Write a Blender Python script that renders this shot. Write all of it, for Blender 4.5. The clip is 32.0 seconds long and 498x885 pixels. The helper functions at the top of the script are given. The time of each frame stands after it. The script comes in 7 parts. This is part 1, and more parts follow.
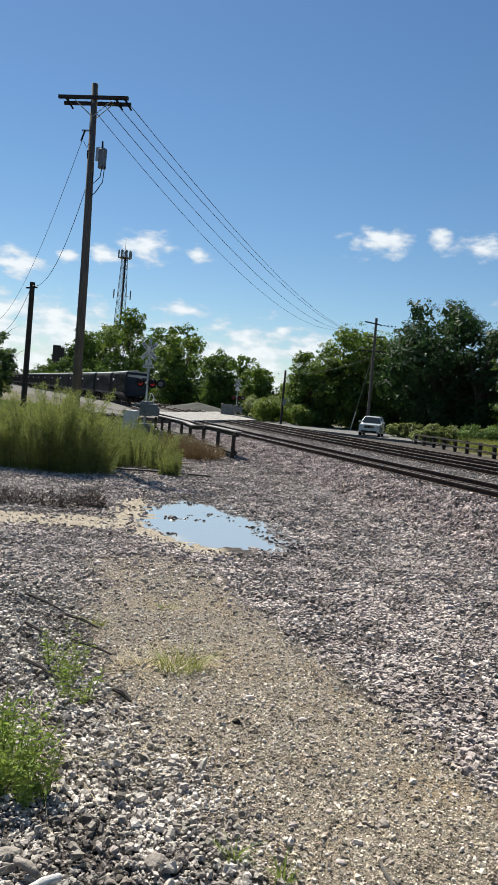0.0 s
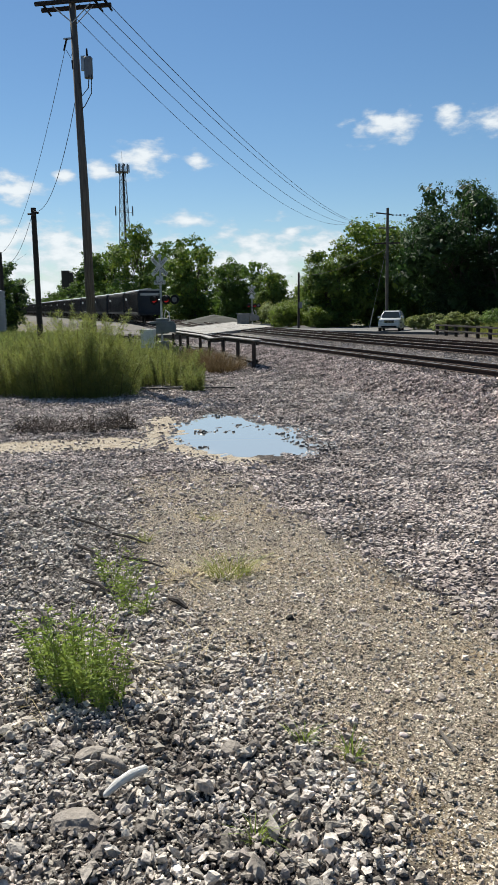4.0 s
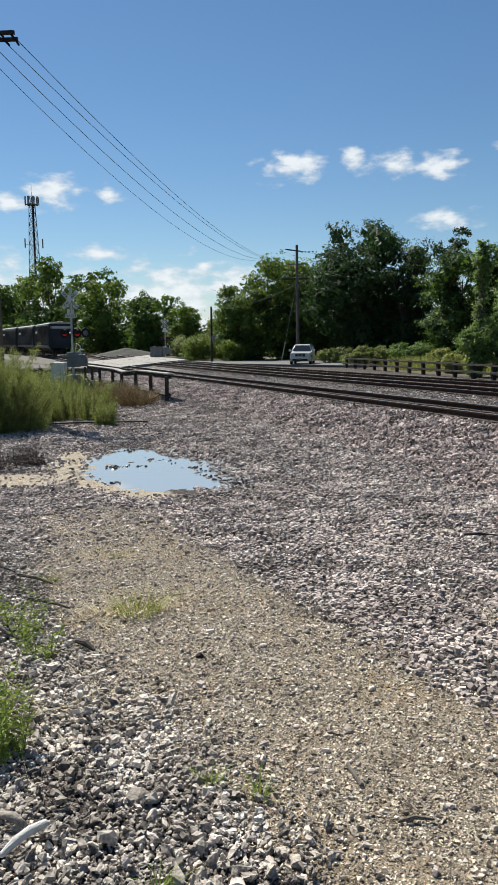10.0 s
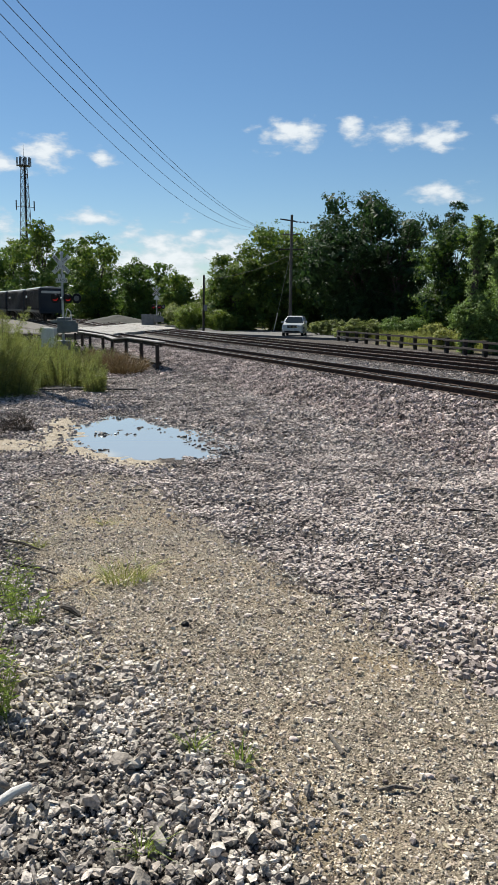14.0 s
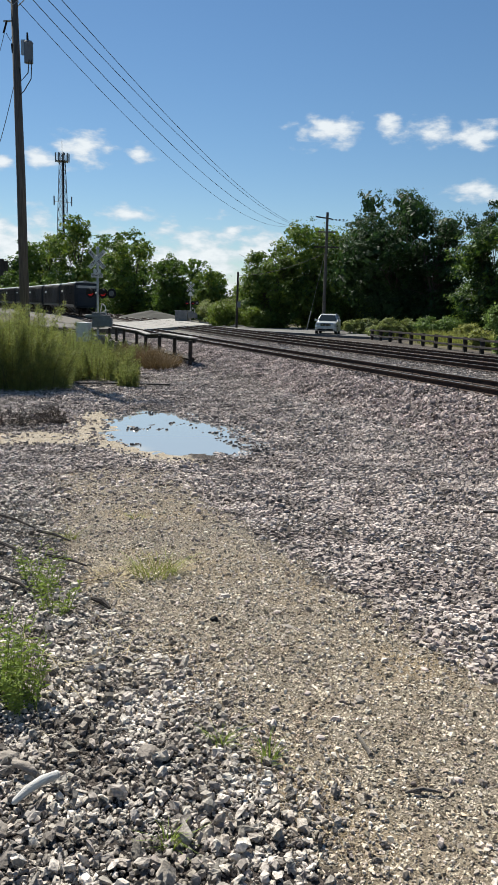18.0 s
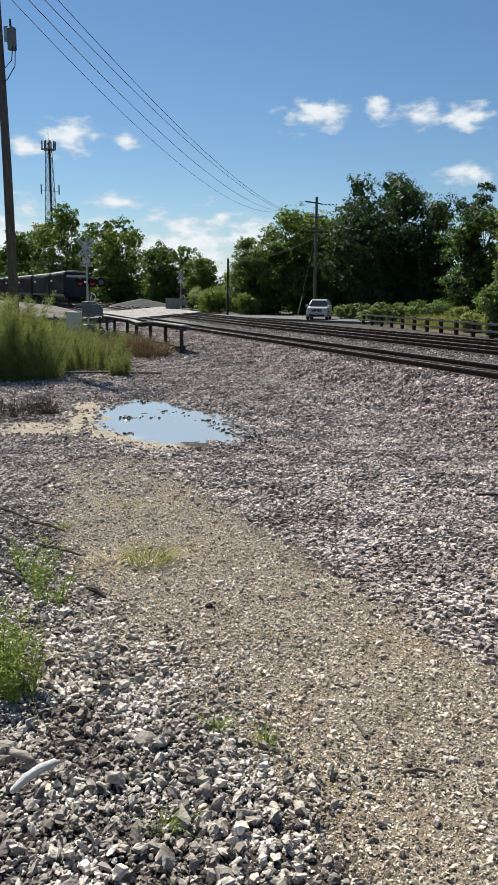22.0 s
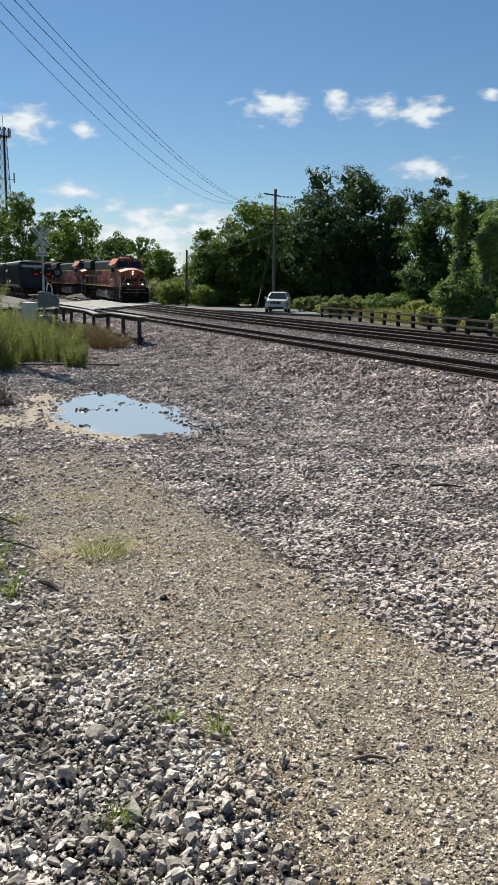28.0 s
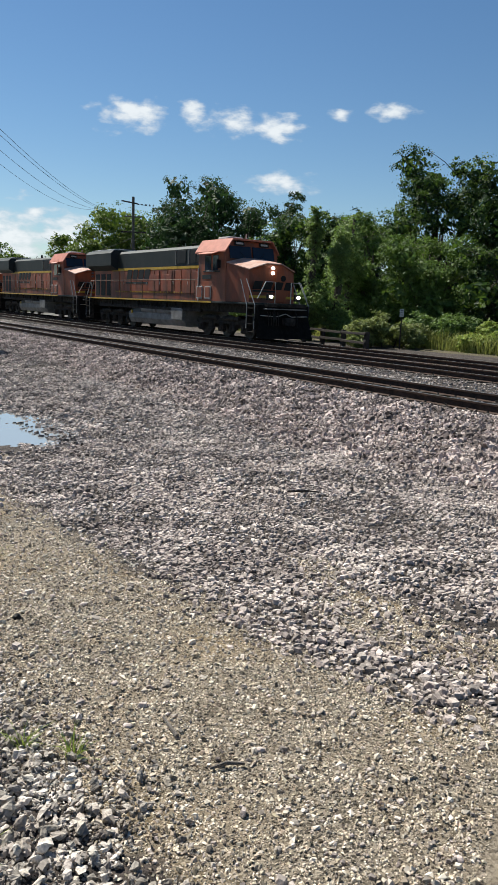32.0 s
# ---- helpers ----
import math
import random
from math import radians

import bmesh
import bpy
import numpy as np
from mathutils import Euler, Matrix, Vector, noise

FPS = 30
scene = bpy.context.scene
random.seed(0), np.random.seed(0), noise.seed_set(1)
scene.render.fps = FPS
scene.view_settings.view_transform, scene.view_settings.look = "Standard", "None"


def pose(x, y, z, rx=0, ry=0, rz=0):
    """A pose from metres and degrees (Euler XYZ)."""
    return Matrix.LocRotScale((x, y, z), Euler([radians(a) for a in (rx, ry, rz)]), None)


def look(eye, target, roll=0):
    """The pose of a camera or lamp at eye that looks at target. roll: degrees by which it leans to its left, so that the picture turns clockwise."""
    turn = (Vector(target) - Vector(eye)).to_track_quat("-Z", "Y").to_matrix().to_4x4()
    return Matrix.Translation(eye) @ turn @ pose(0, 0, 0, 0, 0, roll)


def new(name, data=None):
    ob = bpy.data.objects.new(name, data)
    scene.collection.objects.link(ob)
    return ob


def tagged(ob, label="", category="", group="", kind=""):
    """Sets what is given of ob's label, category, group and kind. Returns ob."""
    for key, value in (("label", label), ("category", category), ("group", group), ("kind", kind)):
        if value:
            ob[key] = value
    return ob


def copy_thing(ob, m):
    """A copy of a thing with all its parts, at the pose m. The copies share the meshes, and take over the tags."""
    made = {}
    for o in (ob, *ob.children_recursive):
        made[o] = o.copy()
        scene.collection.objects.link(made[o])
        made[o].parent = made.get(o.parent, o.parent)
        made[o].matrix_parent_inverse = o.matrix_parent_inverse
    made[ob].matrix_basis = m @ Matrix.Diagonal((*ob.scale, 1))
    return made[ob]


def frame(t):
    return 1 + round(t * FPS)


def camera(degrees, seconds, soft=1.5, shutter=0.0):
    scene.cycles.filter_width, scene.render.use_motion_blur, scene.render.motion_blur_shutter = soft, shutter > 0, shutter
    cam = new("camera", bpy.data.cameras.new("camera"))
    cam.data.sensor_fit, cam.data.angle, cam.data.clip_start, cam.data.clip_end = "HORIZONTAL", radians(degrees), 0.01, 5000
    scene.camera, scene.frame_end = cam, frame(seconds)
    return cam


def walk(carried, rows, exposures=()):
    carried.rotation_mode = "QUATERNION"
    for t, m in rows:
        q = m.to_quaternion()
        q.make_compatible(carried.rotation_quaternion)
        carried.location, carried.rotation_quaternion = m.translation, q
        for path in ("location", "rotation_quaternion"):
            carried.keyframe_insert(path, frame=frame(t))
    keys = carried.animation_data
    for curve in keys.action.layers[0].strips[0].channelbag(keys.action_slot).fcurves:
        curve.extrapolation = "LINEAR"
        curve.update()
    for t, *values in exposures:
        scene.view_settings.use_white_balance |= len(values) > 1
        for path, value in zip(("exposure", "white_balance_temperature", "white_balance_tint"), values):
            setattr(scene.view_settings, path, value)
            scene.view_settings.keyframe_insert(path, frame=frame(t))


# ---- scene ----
cam = camera(36.32, 32.0, soft=0.55)
PATH = [
    (0, (0.014, 0.025, 1.601), (-0.5866, 3.9745, 1.4069), 5.06),
    (0.5, (0.009, 0.022, 1.612), (-0.7344, 3.9469, 1.4104), 4.54),
    (1, (0.000, -0.001, 1.626), (-0.8442, 3.9018, 1.3896), 3.26),
    (1.5, (-0.012, -0.015, 1.630), (-0.8983, 3.8748, 1.3414), 1.76),
    (2, (-0.024, -0.029, 1.621), (-0.8962, 3.8571, 1.2500), 0.36),
    (2.5, (-0.040, -0.027, 1.602), (-0.8622, 3.8600, 1.1371), -0.46),
    (3, (-0.035, -0.022, 1.594), (-0.8098, 3.8616, 1.0324), -0.88),
    (3.5, (-0.035, -0.015, 1.592), (-0.7673, 3.8652, 0.9512), -0.87),
    (5.5, (-0.003, -0.012, 1.603), (-0.5939, 3.8817, 0.9047), -0.73),
    (6, (-0.002, -0.011, 1.609), (-0.5467, 3.8954, 0.9451), -1.01),
    (6.5, (0.004, -0.006, 1.614), (-0.4971, 3.9136, 0.9897), -1.17),
    (7, (0.003, -0.006, 1.611), (-0.4446, 3.9242, 1.0187), -1.07),
    (7.5, (0.007, -0.014, 1.612), (-0.3804, 3.9259, 1.0403), -0.95),
    (8, (0.017, -0.010, 1.614), (-0.3069, 3.9372, 1.0531), -0.78),
    (8.5, (0.025, -0.006, 1.612), (-0.2534, 3.9466, 1.0626), -0.74),
    (9, (0.021, -0.008, 1.614), (-0.2352, 3.9480, 1.0787), -0.62),
    (9.5, (0.026, -0.005, 1.614), (-0.2278, 3.9524, 1.0922), -0.60),
    (10, (0.022, -0.010, 1.613), (-0.2334, 3.9494, 1.1029), -0.63),
    (10.5, (0.035, -0.003, 1.612), (-0.2173, 3.9560, 1.1014), -0.82),
    (11, (0.040, -0.004, 1.615), (-0.2041, 3.9538, 1.0882), -0.80),
    (11.5, (0.037, 0.002, 1.613), (-0.1895, 3.9557, 1.0483), -0.58),
    (12, (0.029, 0.002, 1.607), (-0.1731, 3.9505, 0.9989), -0.25),
    (12.5, (0.040, 0.003, 1.608), (-0.1404, 3.9471, 0.9639), 0.08),
    (13, (0.038, 0.007, 1.606), (-0.1322, 3.9487, 0.9478), 0.30),
    (13.5, (0.032, 0.011, 1.605), (-0.1451, 3.9521, 0.9449), 0.48),
    (14, (0.016, 0.009, 1.608), (-0.1814, 3.9494, 0.9466), 0.91),
    (14.5, (-0.005, 0.026, 1.605), (-0.2293, 3.9627, 0.9316), 1.25),
    (16.5, (-0.010, 0.004, 1.603), (-0.3559, 3.9321, 0.9355), 2.34),
    (17, (-0.000, -0.005, 1.612), (-0.3588, 3.9237, 0.9498), 2.09),
    (17.5, (-0.000, 0.005, 1.606), (-0.3590, 3.9334, 0.9433), 2.02),
    (18, (0.003, 0.017, 1.600), (-0.3541, 3.9428, 0.9212), 1.73),
    (18.5, (0.005, 0.018, 1.601), (-0.3515, 3.9394, 0.8989), 1.43),
    (19, (0.011, 0.017, 1.599), (-0.3517, 3.9354, 0.8801), 1.08),
    (19.5, (0.010, 0.015, 1.600), (-0.3561, 3.9326, 0.8774), 0.93),
    (20, (-0.003, 0.019, 1.601), (-0.3676, 3.9375, 0.8842), 0.91),
    (20.5, (-0.008, 0.028, 1.602), (-0.3639, 3.9474, 0.8883), 0.86),
    (21, (-0.002, 0.026, 1.599), (-0.3450, 3.9462, 0.8823), 0.77),
    (21.5, (0.004, 0.027, 1.597), (-0.3232, 3.9461, 0.8673), 0.81),
    (22, (0.012, 0.019, 1.597), (-0.3076, 3.9357, 0.8521), 0.78),
    (22.5, (0.008, 0.020, 1.596), (-0.3044, 3.9340, 0.8352), 0.85),
    (23, (0.002, 0.024, 1.595), (-0.2946, 3.9368, 0.8210), 0.96),
    (23.5, (0.010, 0.021, 1.592), (-0.2625, 3.9348, 0.8113), 0.84),
    (24, (0.022, 0.014, 1.593), (-0.2157, 3.9297, 0.8095), 0.64),
    (24.5, (0.036, 0.019, 1.595), (-0.1740, 3.9344, 0.8029), 0.47),
    (25, (0.036, 0.040, 1.594), (-0.1550, 3.9538, 0.7905), 0.44),
    (25.5, (0.028, 0.044, 1.589), (-0.1589, 3.9562, 0.7758), 0.48),
    (27.5, (0.048, 0.026, 1.590), (-0.0668, 3.9445, 0.7949), 1.03),
    (28, (0.042, 0.026, 1.590), (-0.0639, 3.9475, 0.8097), 1.27),
    (28.5, (0.033, 0.030, 1.588), (-0.0647, 3.9546, 0.8219), 1.34),
    (29, (0.045, 0.033, 1.592), (-0.0270, 3.9595, 0.8312), 1.07),
    (29.5, (0.056, 0.034, 1.591), (0.0437, 3.9630, 0.8404), 0.87),
    (30, (0.063, 0.035, 1.593), (0.1419, 3.9653, 0.8546), 0.87),
    (30.5, (0.056, 0.030, 1.595), (0.2416, 3.9597, 0.8716), 1.18),
    (31, (0.058, 0.027, 1.592), (0.3561, 3.9521, 0.8823), 1.38),
    (31.5, (0.063, 0.031, 1.594), (0.5041, 3.9432, 0.8861), 1.83),
    (32, (0.079, 0.023, 1.599), (0.6915, 3.9107, 0.8842), 2.27),
]
walk(cam, [(t, look(eye, target, roll)) for t, eye, target, roll in PATH], exposures=[(0, 0.83, 6380, 7), (4, 0.78, 6380, 7), (32, 0.76, 6380, 7)])
# ---- light ----
SUN_AZ, SUN_EL = -35.0, 51.0          # degrees from +y to +x, and above the horizon
CLOUDS = [  # azimuth, elevation, half width, half height (degrees)
    (-0.2, 12.6, 2.1, 0.85), (3.9, 13.1, 0.9, 0.65), (6.7, 12.5, 1.5, 0.8), (10.2, 12.3, 1.5, 0.8), (14.6, 13.3, 0.7, 0.4), (18.1, 13.4, 1.3, 0.4), (10.6, 8.7, 1.9, 0.6),
    (-27.3, 8.5, 2.4, 1.0), (-29.9, 7.2, 1.6, 0.6), (-20.4, 10.0, 1.1, 0.6), (-17.6, 10.8, 1.9, 0.95), (-23.0, 9.5, 0.7, 0.45), (-13.7, 10.7, 0.8, 0.55), (-14.4, 6.7, 1.7, 0.5),
    (-27.7, 4.9, 3.0, 1.5), (-23.0, 4.3, 4.4, 1.9), (-28.2, 3.4, 3.8, 2.0), (-33.0, 3.2, 6.0, 2.0), (-19.0, 3.4, 4.4, 1.9), (-15.0, 3.0, 4.4, 1.7),
    (-9.2, 3.9, 4.2, 1.8), (-4.8, 4.2, 2.6, 1.4), (-6.9, 5.8, 0.8, 0.4), (-12.0, 3.2, 4.0, 1.4), (-1.5, 3.4, 4.0, 1.0), (-26.0, 1.2, 6.0, 1.6), (-16.0, 1.4, 8.0, 1.5), (-6.0, 1.4, 8.0, 1.3),
]


def make_world():
    w = bpy.data.worlds.new("sky")
    scene.world = w
    w.use_nodes = True
    nt = w.node_tree
    nt.nodes.clear()
    N, L = nt.nodes.new, nt.links.new

    def math_node(op, a, b=None, clamp=False):
        m = N("ShaderNodeMath")
        m.operation, m.use_clamp = op, clamp
        for i, v in enumerate((a, b)):
            if v is None:
                continue
            if isinstance(v, (int, float)):
                m.inputs[i].default_value = v
            else:
                L(v, m.inputs[i])
        return m.outputs[0]

    sky = N("ShaderNodeTexSky")
    sky.sky_type, sky.sun_disc = "NISHITA", False
    sky.sun_elevation, sky.sun_rotation = radians(SUN_EL), radians(SUN_AZ)
    sky.air_density, sky.dust_density, sky.ozone_density = 1.0, 0.1, 3.0
    deep = N("ShaderNodeHueSaturation")
    deep.inputs["Saturation"].default_value, deep.inputs["Value"].default_value, deep.inputs["Hue"].default_value = 1.14, 1.16, 0.5
    L(sky.outputs[0], deep.inputs["Color"])
    tc = N("ShaderNodeTexCoord")
    sep = N("ShaderNodeSeparateXYZ")
    L(tc.outputs["Generated"], sep.inputs[0])
    az = math_node("MULTIPLY", math_node("ARCTAN2", sep.outputs[0], sep.outputs[1]), 57.29578)
    el = math_node("MULTIPLY", math_node("ARCSINE", sep.outputs[2]), 57.29578)
    com = N("ShaderNodeCombineXYZ")
    L(az, com.inputs[0]), L(el, com.inputs[1])
    nz = N("ShaderNodeTexNoise")
    nz.inputs["Scale"].default_value, nz.inputs["Detail"].default_value, nz.inputs["Roughness"].default_value = 0.8, 6.0, 0.52
    wide = N("ShaderNodeVectorMath")
    wide.operation = "MULTIPLY"
    L(com.outputs[0], wide.inputs[0])
    wide.inputs[1].default_value = (0.7, 1.5, 1)
    L(wide.outputs[0], nz.inputs["Vector"])
    best = None
    for a, e, rx, ry in CLOUDS:
        off = N("ShaderNodeVectorMath")
        off.operation = "SUBTRACT"
        L(com.outputs[0], off.inputs[0])
        off.inputs[1].default_value = (a, e, 0)
        mul = N("ShaderNodeVectorMath")
        mul.operation = "MULTIPLY"
        L(off.outputs[0], mul.inputs[0])
        mul.inputs[1].default_value = (1 / (1.55 * rx), 1 / (1.55 * ry), 0)
        ln = N("ShaderNodeVectorMath")
        ln.operation = "LENGTH"
        L(mul.outputs[0], ln.inputs[0])
        v = math_node("SUBTRACT", 1.0, ln.outputs["Value"])
        best = v if best is None else math_node("MAXIMUM", best, v)
    puff = math_node("ADD", best, math_node("MULTIPLY", math_node("SUBTRACT", nz.outputs["Fac"], 0.53), 2.4))
    dens = N("ShaderNodeMapRange")
    dens.interpolation_type = "SMOOTHSTEP"
    L(puff, dens.inputs[0])
    dens.inputs[1].default_value, dens.inputs[2].default_value = 0.0, 0.85
    dens.inputs[3].default_value, dens.inputs[4].default_value = 0.0, 0.93
    ramp = N("ShaderNodeMixRGB")
    ramp.inputs[1].default_value, ramp.inputs[2].default_value = (7.6, 8.3, 9.2, 1), (11.8, 12.1, 12.4, 1)
    L(math_node("MULTIPLY", puff, 1.1, True), ramp.inputs[0])
    mix = N("ShaderNodeMixRGB")
    L(dens.outputs[0], mix.inputs[0]), L(deep.outputs[0], mix.inputs[1]), L(ramp.outputs[0], mix.inputs[2])
    bg = N("ShaderNodeBackground")
    bg.inputs["Strength"].default_value = 0.045
    L(mix.outputs[0], bg.inputs[0])
    out = N("ShaderNodeOutputWorld")
    L(bg.outputs[0], out.inputs[0])


make_world()
sun = new("sun", bpy.data.lights.new("sun", "SUN"))
sun.data.energy, sun.data.angle, sun.data.color = 5.0, radians(0.53), (1.0, 0.95, 0.86)
_a, _e = radians(SUN_AZ), radians(SUN_EL)
sun.matrix_world = look((0, 0, 40), Vector((0, 0, 40)) - Vector((math.sin(_a) * math.cos(_e), math.cos(_a) * math.cos(_e), math.sin(_e))))

# ---- materials ----
def material(name, colour, rough=0.7, metal=0.0, second=None, scale=6.0, bump=0.0, bump_scale=40.0, speckle=0.0, random_shift=0.0,
             translucent=0.0, island=False, emission=None, spec=0.3, streak=None, detail=5.0):
    """A surface with colour that varies at two scales, relief, and shifts from piece to piece."""
    m = bpy.data.materials.new(name)
    m.use_nodes = True
    nt = m.node_tree
    b = nt.nodes["Principled BSDF"]
    N, L = nt.nodes.new, nt.links.new
    b.inputs["Roughness"].default_value, b.inputs["Metallic"].default_value = rough, metal
    b.inputs["Specular IOR Level"].default_value = spec
    second = second or tuple(c * 0.72 for c in colour)
    tc = N("ShaderNodeTexCoord")
    mp = N("ShaderNodeMapping")
    L(tc.outputs["Object"], mp.inputs[0])
    if streak:
        mp.inputs["Scale"].default_value = streak
    n1 = N("ShaderNodeTexNoise")
    n1.inputs["Scale"].default_value, n1.inputs["Detail"].default_value, n1.inputs["Roughness"].default_value = scale, detail, 0.6
    L(mp.outputs[0], n1.inputs["Vector"])
    r = N("ShaderNodeMapRange")
    L(n1.outputs["Fac"], r.inputs[0])
    r.inputs[1].default_value, r.inputs[2].default_value = 0.36, 0.64
    mix = N("ShaderNodeMixRGB")
    mix.inputs[1].default_value, mix.inputs[2].default_value = (*colour, 1), (*second, 1)
    L(r.outputs[0], mix.inputs[0])
    col = mix.outputs[0]
    n2 = N("ShaderNodeTexNoise")
    n2.inputs["Scale"].default_value, n2.inputs["Detail"].default_value = bump_scale, 4.0
    L(mp.outputs[0], n2.inputs["Vector"])
    if speckle:
        hs = N("ShaderNodeHueSaturation")
        mr = N("ShaderNodeMapRange")
        L(n2.outputs["Fac"], mr.inputs[0])
        mr.inputs[1].default_value, mr.inputs[2].default_value = 0.25, 0.75
        mr.inputs[3].default_value, mr.inputs[4].default_value = 1 - speckle, 1 + speckle
        L(mr.outputs[0], hs.inputs["Value"]), L(col, hs.inputs["Color"])
        col = hs.outputs[0]
    if random_shift:
        src = N("ShaderNodeNewGeometry").outputs["Random Per Island"] if island else N("ShaderNodeObjectInfo").outputs["Random"]
        hs = N("ShaderNodeHueSaturation")
        mr = N("ShaderNodeMapRange")
        L(src, mr.inputs[0])
        mr.inputs[3].default_value, mr.inputs[4].default_value = 1 - random_shift, 1 + random_shift
        mh = N("ShaderNodeMapRange")
        wn = N("ShaderNodeTexWhiteNoise")
        wn.noise_dimensions = "1D"
        L(src, wn.inputs["W"])
        L(wn.outputs["Value"], mh.inputs[0])
        mh.inputs[3].default_value, mh.inputs[4].default_value = 0.5 - 0.02 * random_shift, 0.5 + 0.02 * random_shift
        L(mr.outputs[0], hs.inputs["Value"]), L(mh.outputs[0], hs.inputs["Hue"]), L(col, hs.inputs["Color"])
        col = hs.outputs[0]
    L(col, b.inputs["Base Color"])
    if bump:
        bp = N("ShaderNodeBump")
        bp.inputs["Strength"].default_value, bp.inputs["Distance"].default_value = bump, 0.02
        L(n2.outputs["Fac"], bp.inputs["Height"]), L(bp.outputs[0], b.inputs["Normal"])
    if emission:
        b.inputs["Emission Color"].default_value, b.inputs["Emission Strength"].default_value = (*emission[0], 1), emission[1]
    if translucent:
        tr = N("ShaderNodeBsdfTranslucent")
        br = N("ShaderNodeHueSaturation")
        br.inputs["Value"].default_value, br.inputs["Saturation"].default_value = 1.25, 1.1
        L(col, br.inputs["Color"]), L(br.outputs[0], tr.inputs[0])
        mx = N("ShaderNodeMixShader")
        mx.inputs[0].default_value = translucent
        L(b.outputs[0], mx.inputs[1]), L(tr.outputs[0], mx.inputs[2])
        L(mx.outputs[0], nt.nodes["Material Output"].inputs[0])
    return m


def leaf(name, c, c2, shift=0.35):
    return material(name, c, 0.55, second=c2, scale=0.35, random_shift=shift, island=True, translucent=0.32, spec=0.2)


M = {
    "shoulder": material("dark_ballast_stone", (0.50, 0.415, 0.378), 0.88, second=(0.16, 0.128, 0.114), scale=2.0, bump_scale=60, speckle=0.25, random_shift=0.6, island=True),
    "stone": material("ballast_stone", (0.475, 0.407, 0.363), 0.88, second=(0.20, 0.164, 0.145), scale=2.0, bump=0.35, bump_scale=70, speckle=0.3, random_shift=0.56, island=True),
    "limestone": material("limestone_rubble", (0.53, 0.475, 0.415), 0.88, second=(0.17, 0.143, 0.118), scale=4.0, bump=0.4, bump_scale=90, speckle=0.3, random_shift=0.58, island=True),
    "rail": material("rusty_rail", (0.070, 0.042, 0.032), 0.85, 0.0, spec=0.15, second=(0.036, 0.024, 0.019), scale=9, bump=0.3, bump_scale=60),
    "rail_top": material("polished_rail_head", (0.66, 0.64, 0.61), 0.3, 1.0, second=(0.58, 0.54, 0.5), scale=9),
    "tie": material("creosote_tie", (0.065, 0.054, 0.047), 0.85, second=(0.032, 0.027, 0.024), scale=5, bump=0.6, bump_scale=30, random_shift=0.3, streak=(1, 9, 9)),
    "wood": material("grey_pole_wood", (0.135, 0.118, 0.103), 0.85, second=(0.08, 0.068, 0.058), scale=4, bump=0.5, bump_scale=18, streak=(6, 6, 0.4)),
    "dark_wood": material("dark_weathered_timber", (0.050, 0.040, 0.034), 0.85, second=(0.026, 0.021, 0.018), scale=5, bump=0.5, bump_scale=25, streak=(1, 1, 6)),
    "bark": material("bark", (0.10, 0.08, 0.062), 0.9, second=(0.05, 0.04, 0.032), scale=6, bump=0.8, bump_scale=22, streak=(5, 5, 1)),
    "pale_bark": material("pale_bark", (0.30, 0.27, 0.23), 0.9, second=(0.18, 0.16, 0.13), scale=6, bump=0.6, bump_scale=22, streak=(4, 4, 1)),
    "galv": material("galvanised_steel", (0.42, 0.43, 0.44), 0.45, 0.8, second=(0.30, 0.31, 0.32), scale=6),
    "tower_steel": material("tower_steel", (0.22, 0.24, 0.26), 0.55, 0.4, second=(0.15, 0.16, 0.17), scale=3),
    "black": material("black_paint", (0.008, 0.008, 0.009), 0.6, spec=0.2, second=(0.013, 0.0125, 0.012), scale=4),
    "wire": material("black_wire", (0.02, 0.02, 0.022), 0.6, second=(0.015, 0.015, 0.016)),
    "white": material("white_reflective_paint", (0.62, 0.62, 0.60), 0.5, second=(0.5, 0.5, 0.48), scale=5),
    "grey_case": material("grey_signal_paint", (0.17, 0.18, 0.19), 0.5, 0.2, second=(0.12, 0.127, 0.135), scale=3),
    "concrete": material("old_concrete", (0.32, 0.30, 0.275), 0.9, second=(0.21, 0.198, 0.182), scale=1.5, bump=0.4, bump_scale=40, speckle=0.15),
    "asphalt": material("worn_asphalt", (0.14, 0.135, 0.13), 0.9, second=(0.10, 0.095, 0.09), scale=0.8, bump=0.4, bump_scale=60, speckle=0.25),
    "leaf_mid": leaf("leaf_mid", (0.112, 0.17, 0.036), (0.066, 0.112, 0.025)),
    "leaf_dark": leaf("leaf_dark", (0.042, 0.076, 0.025), (0.024, 0.048, 0.017)),
    "leaf_light": leaf("leaf_light", (0.175, 0.225, 0.045), (0.105, 0.150, 0.030)),
    "leaf_vine": leaf("leaf_vine", (0.15, 0.215, 0.065), (0.09, 0.145, 0.04)),
    "grass": leaf("tall_grass", (0.225, 0.255, 0.088), (0.14, 0.17, 0.056), 0.4),
    "grass_yellow": leaf("yellow_weed", (0.29, 0.305, 0.098), (0.20, 0.215, 0.064), 0.35),
    "dry_weed": leaf("dry_brown_weed", (0.13, 0.088, 0.042), (0.07, 0.05, 0.028), 0.4),
    "dead_stem": material("dead_stem", (0.11, 0.085, 0.065), 0.9, second=(0.06, 0.047, 0.038), scale=3, random_shift=0.4, island=True),
    "weed": leaf("green_weed", (0.26, 0.32, 0.08), (0.17, 0.225, 0.055), 0.35),
}

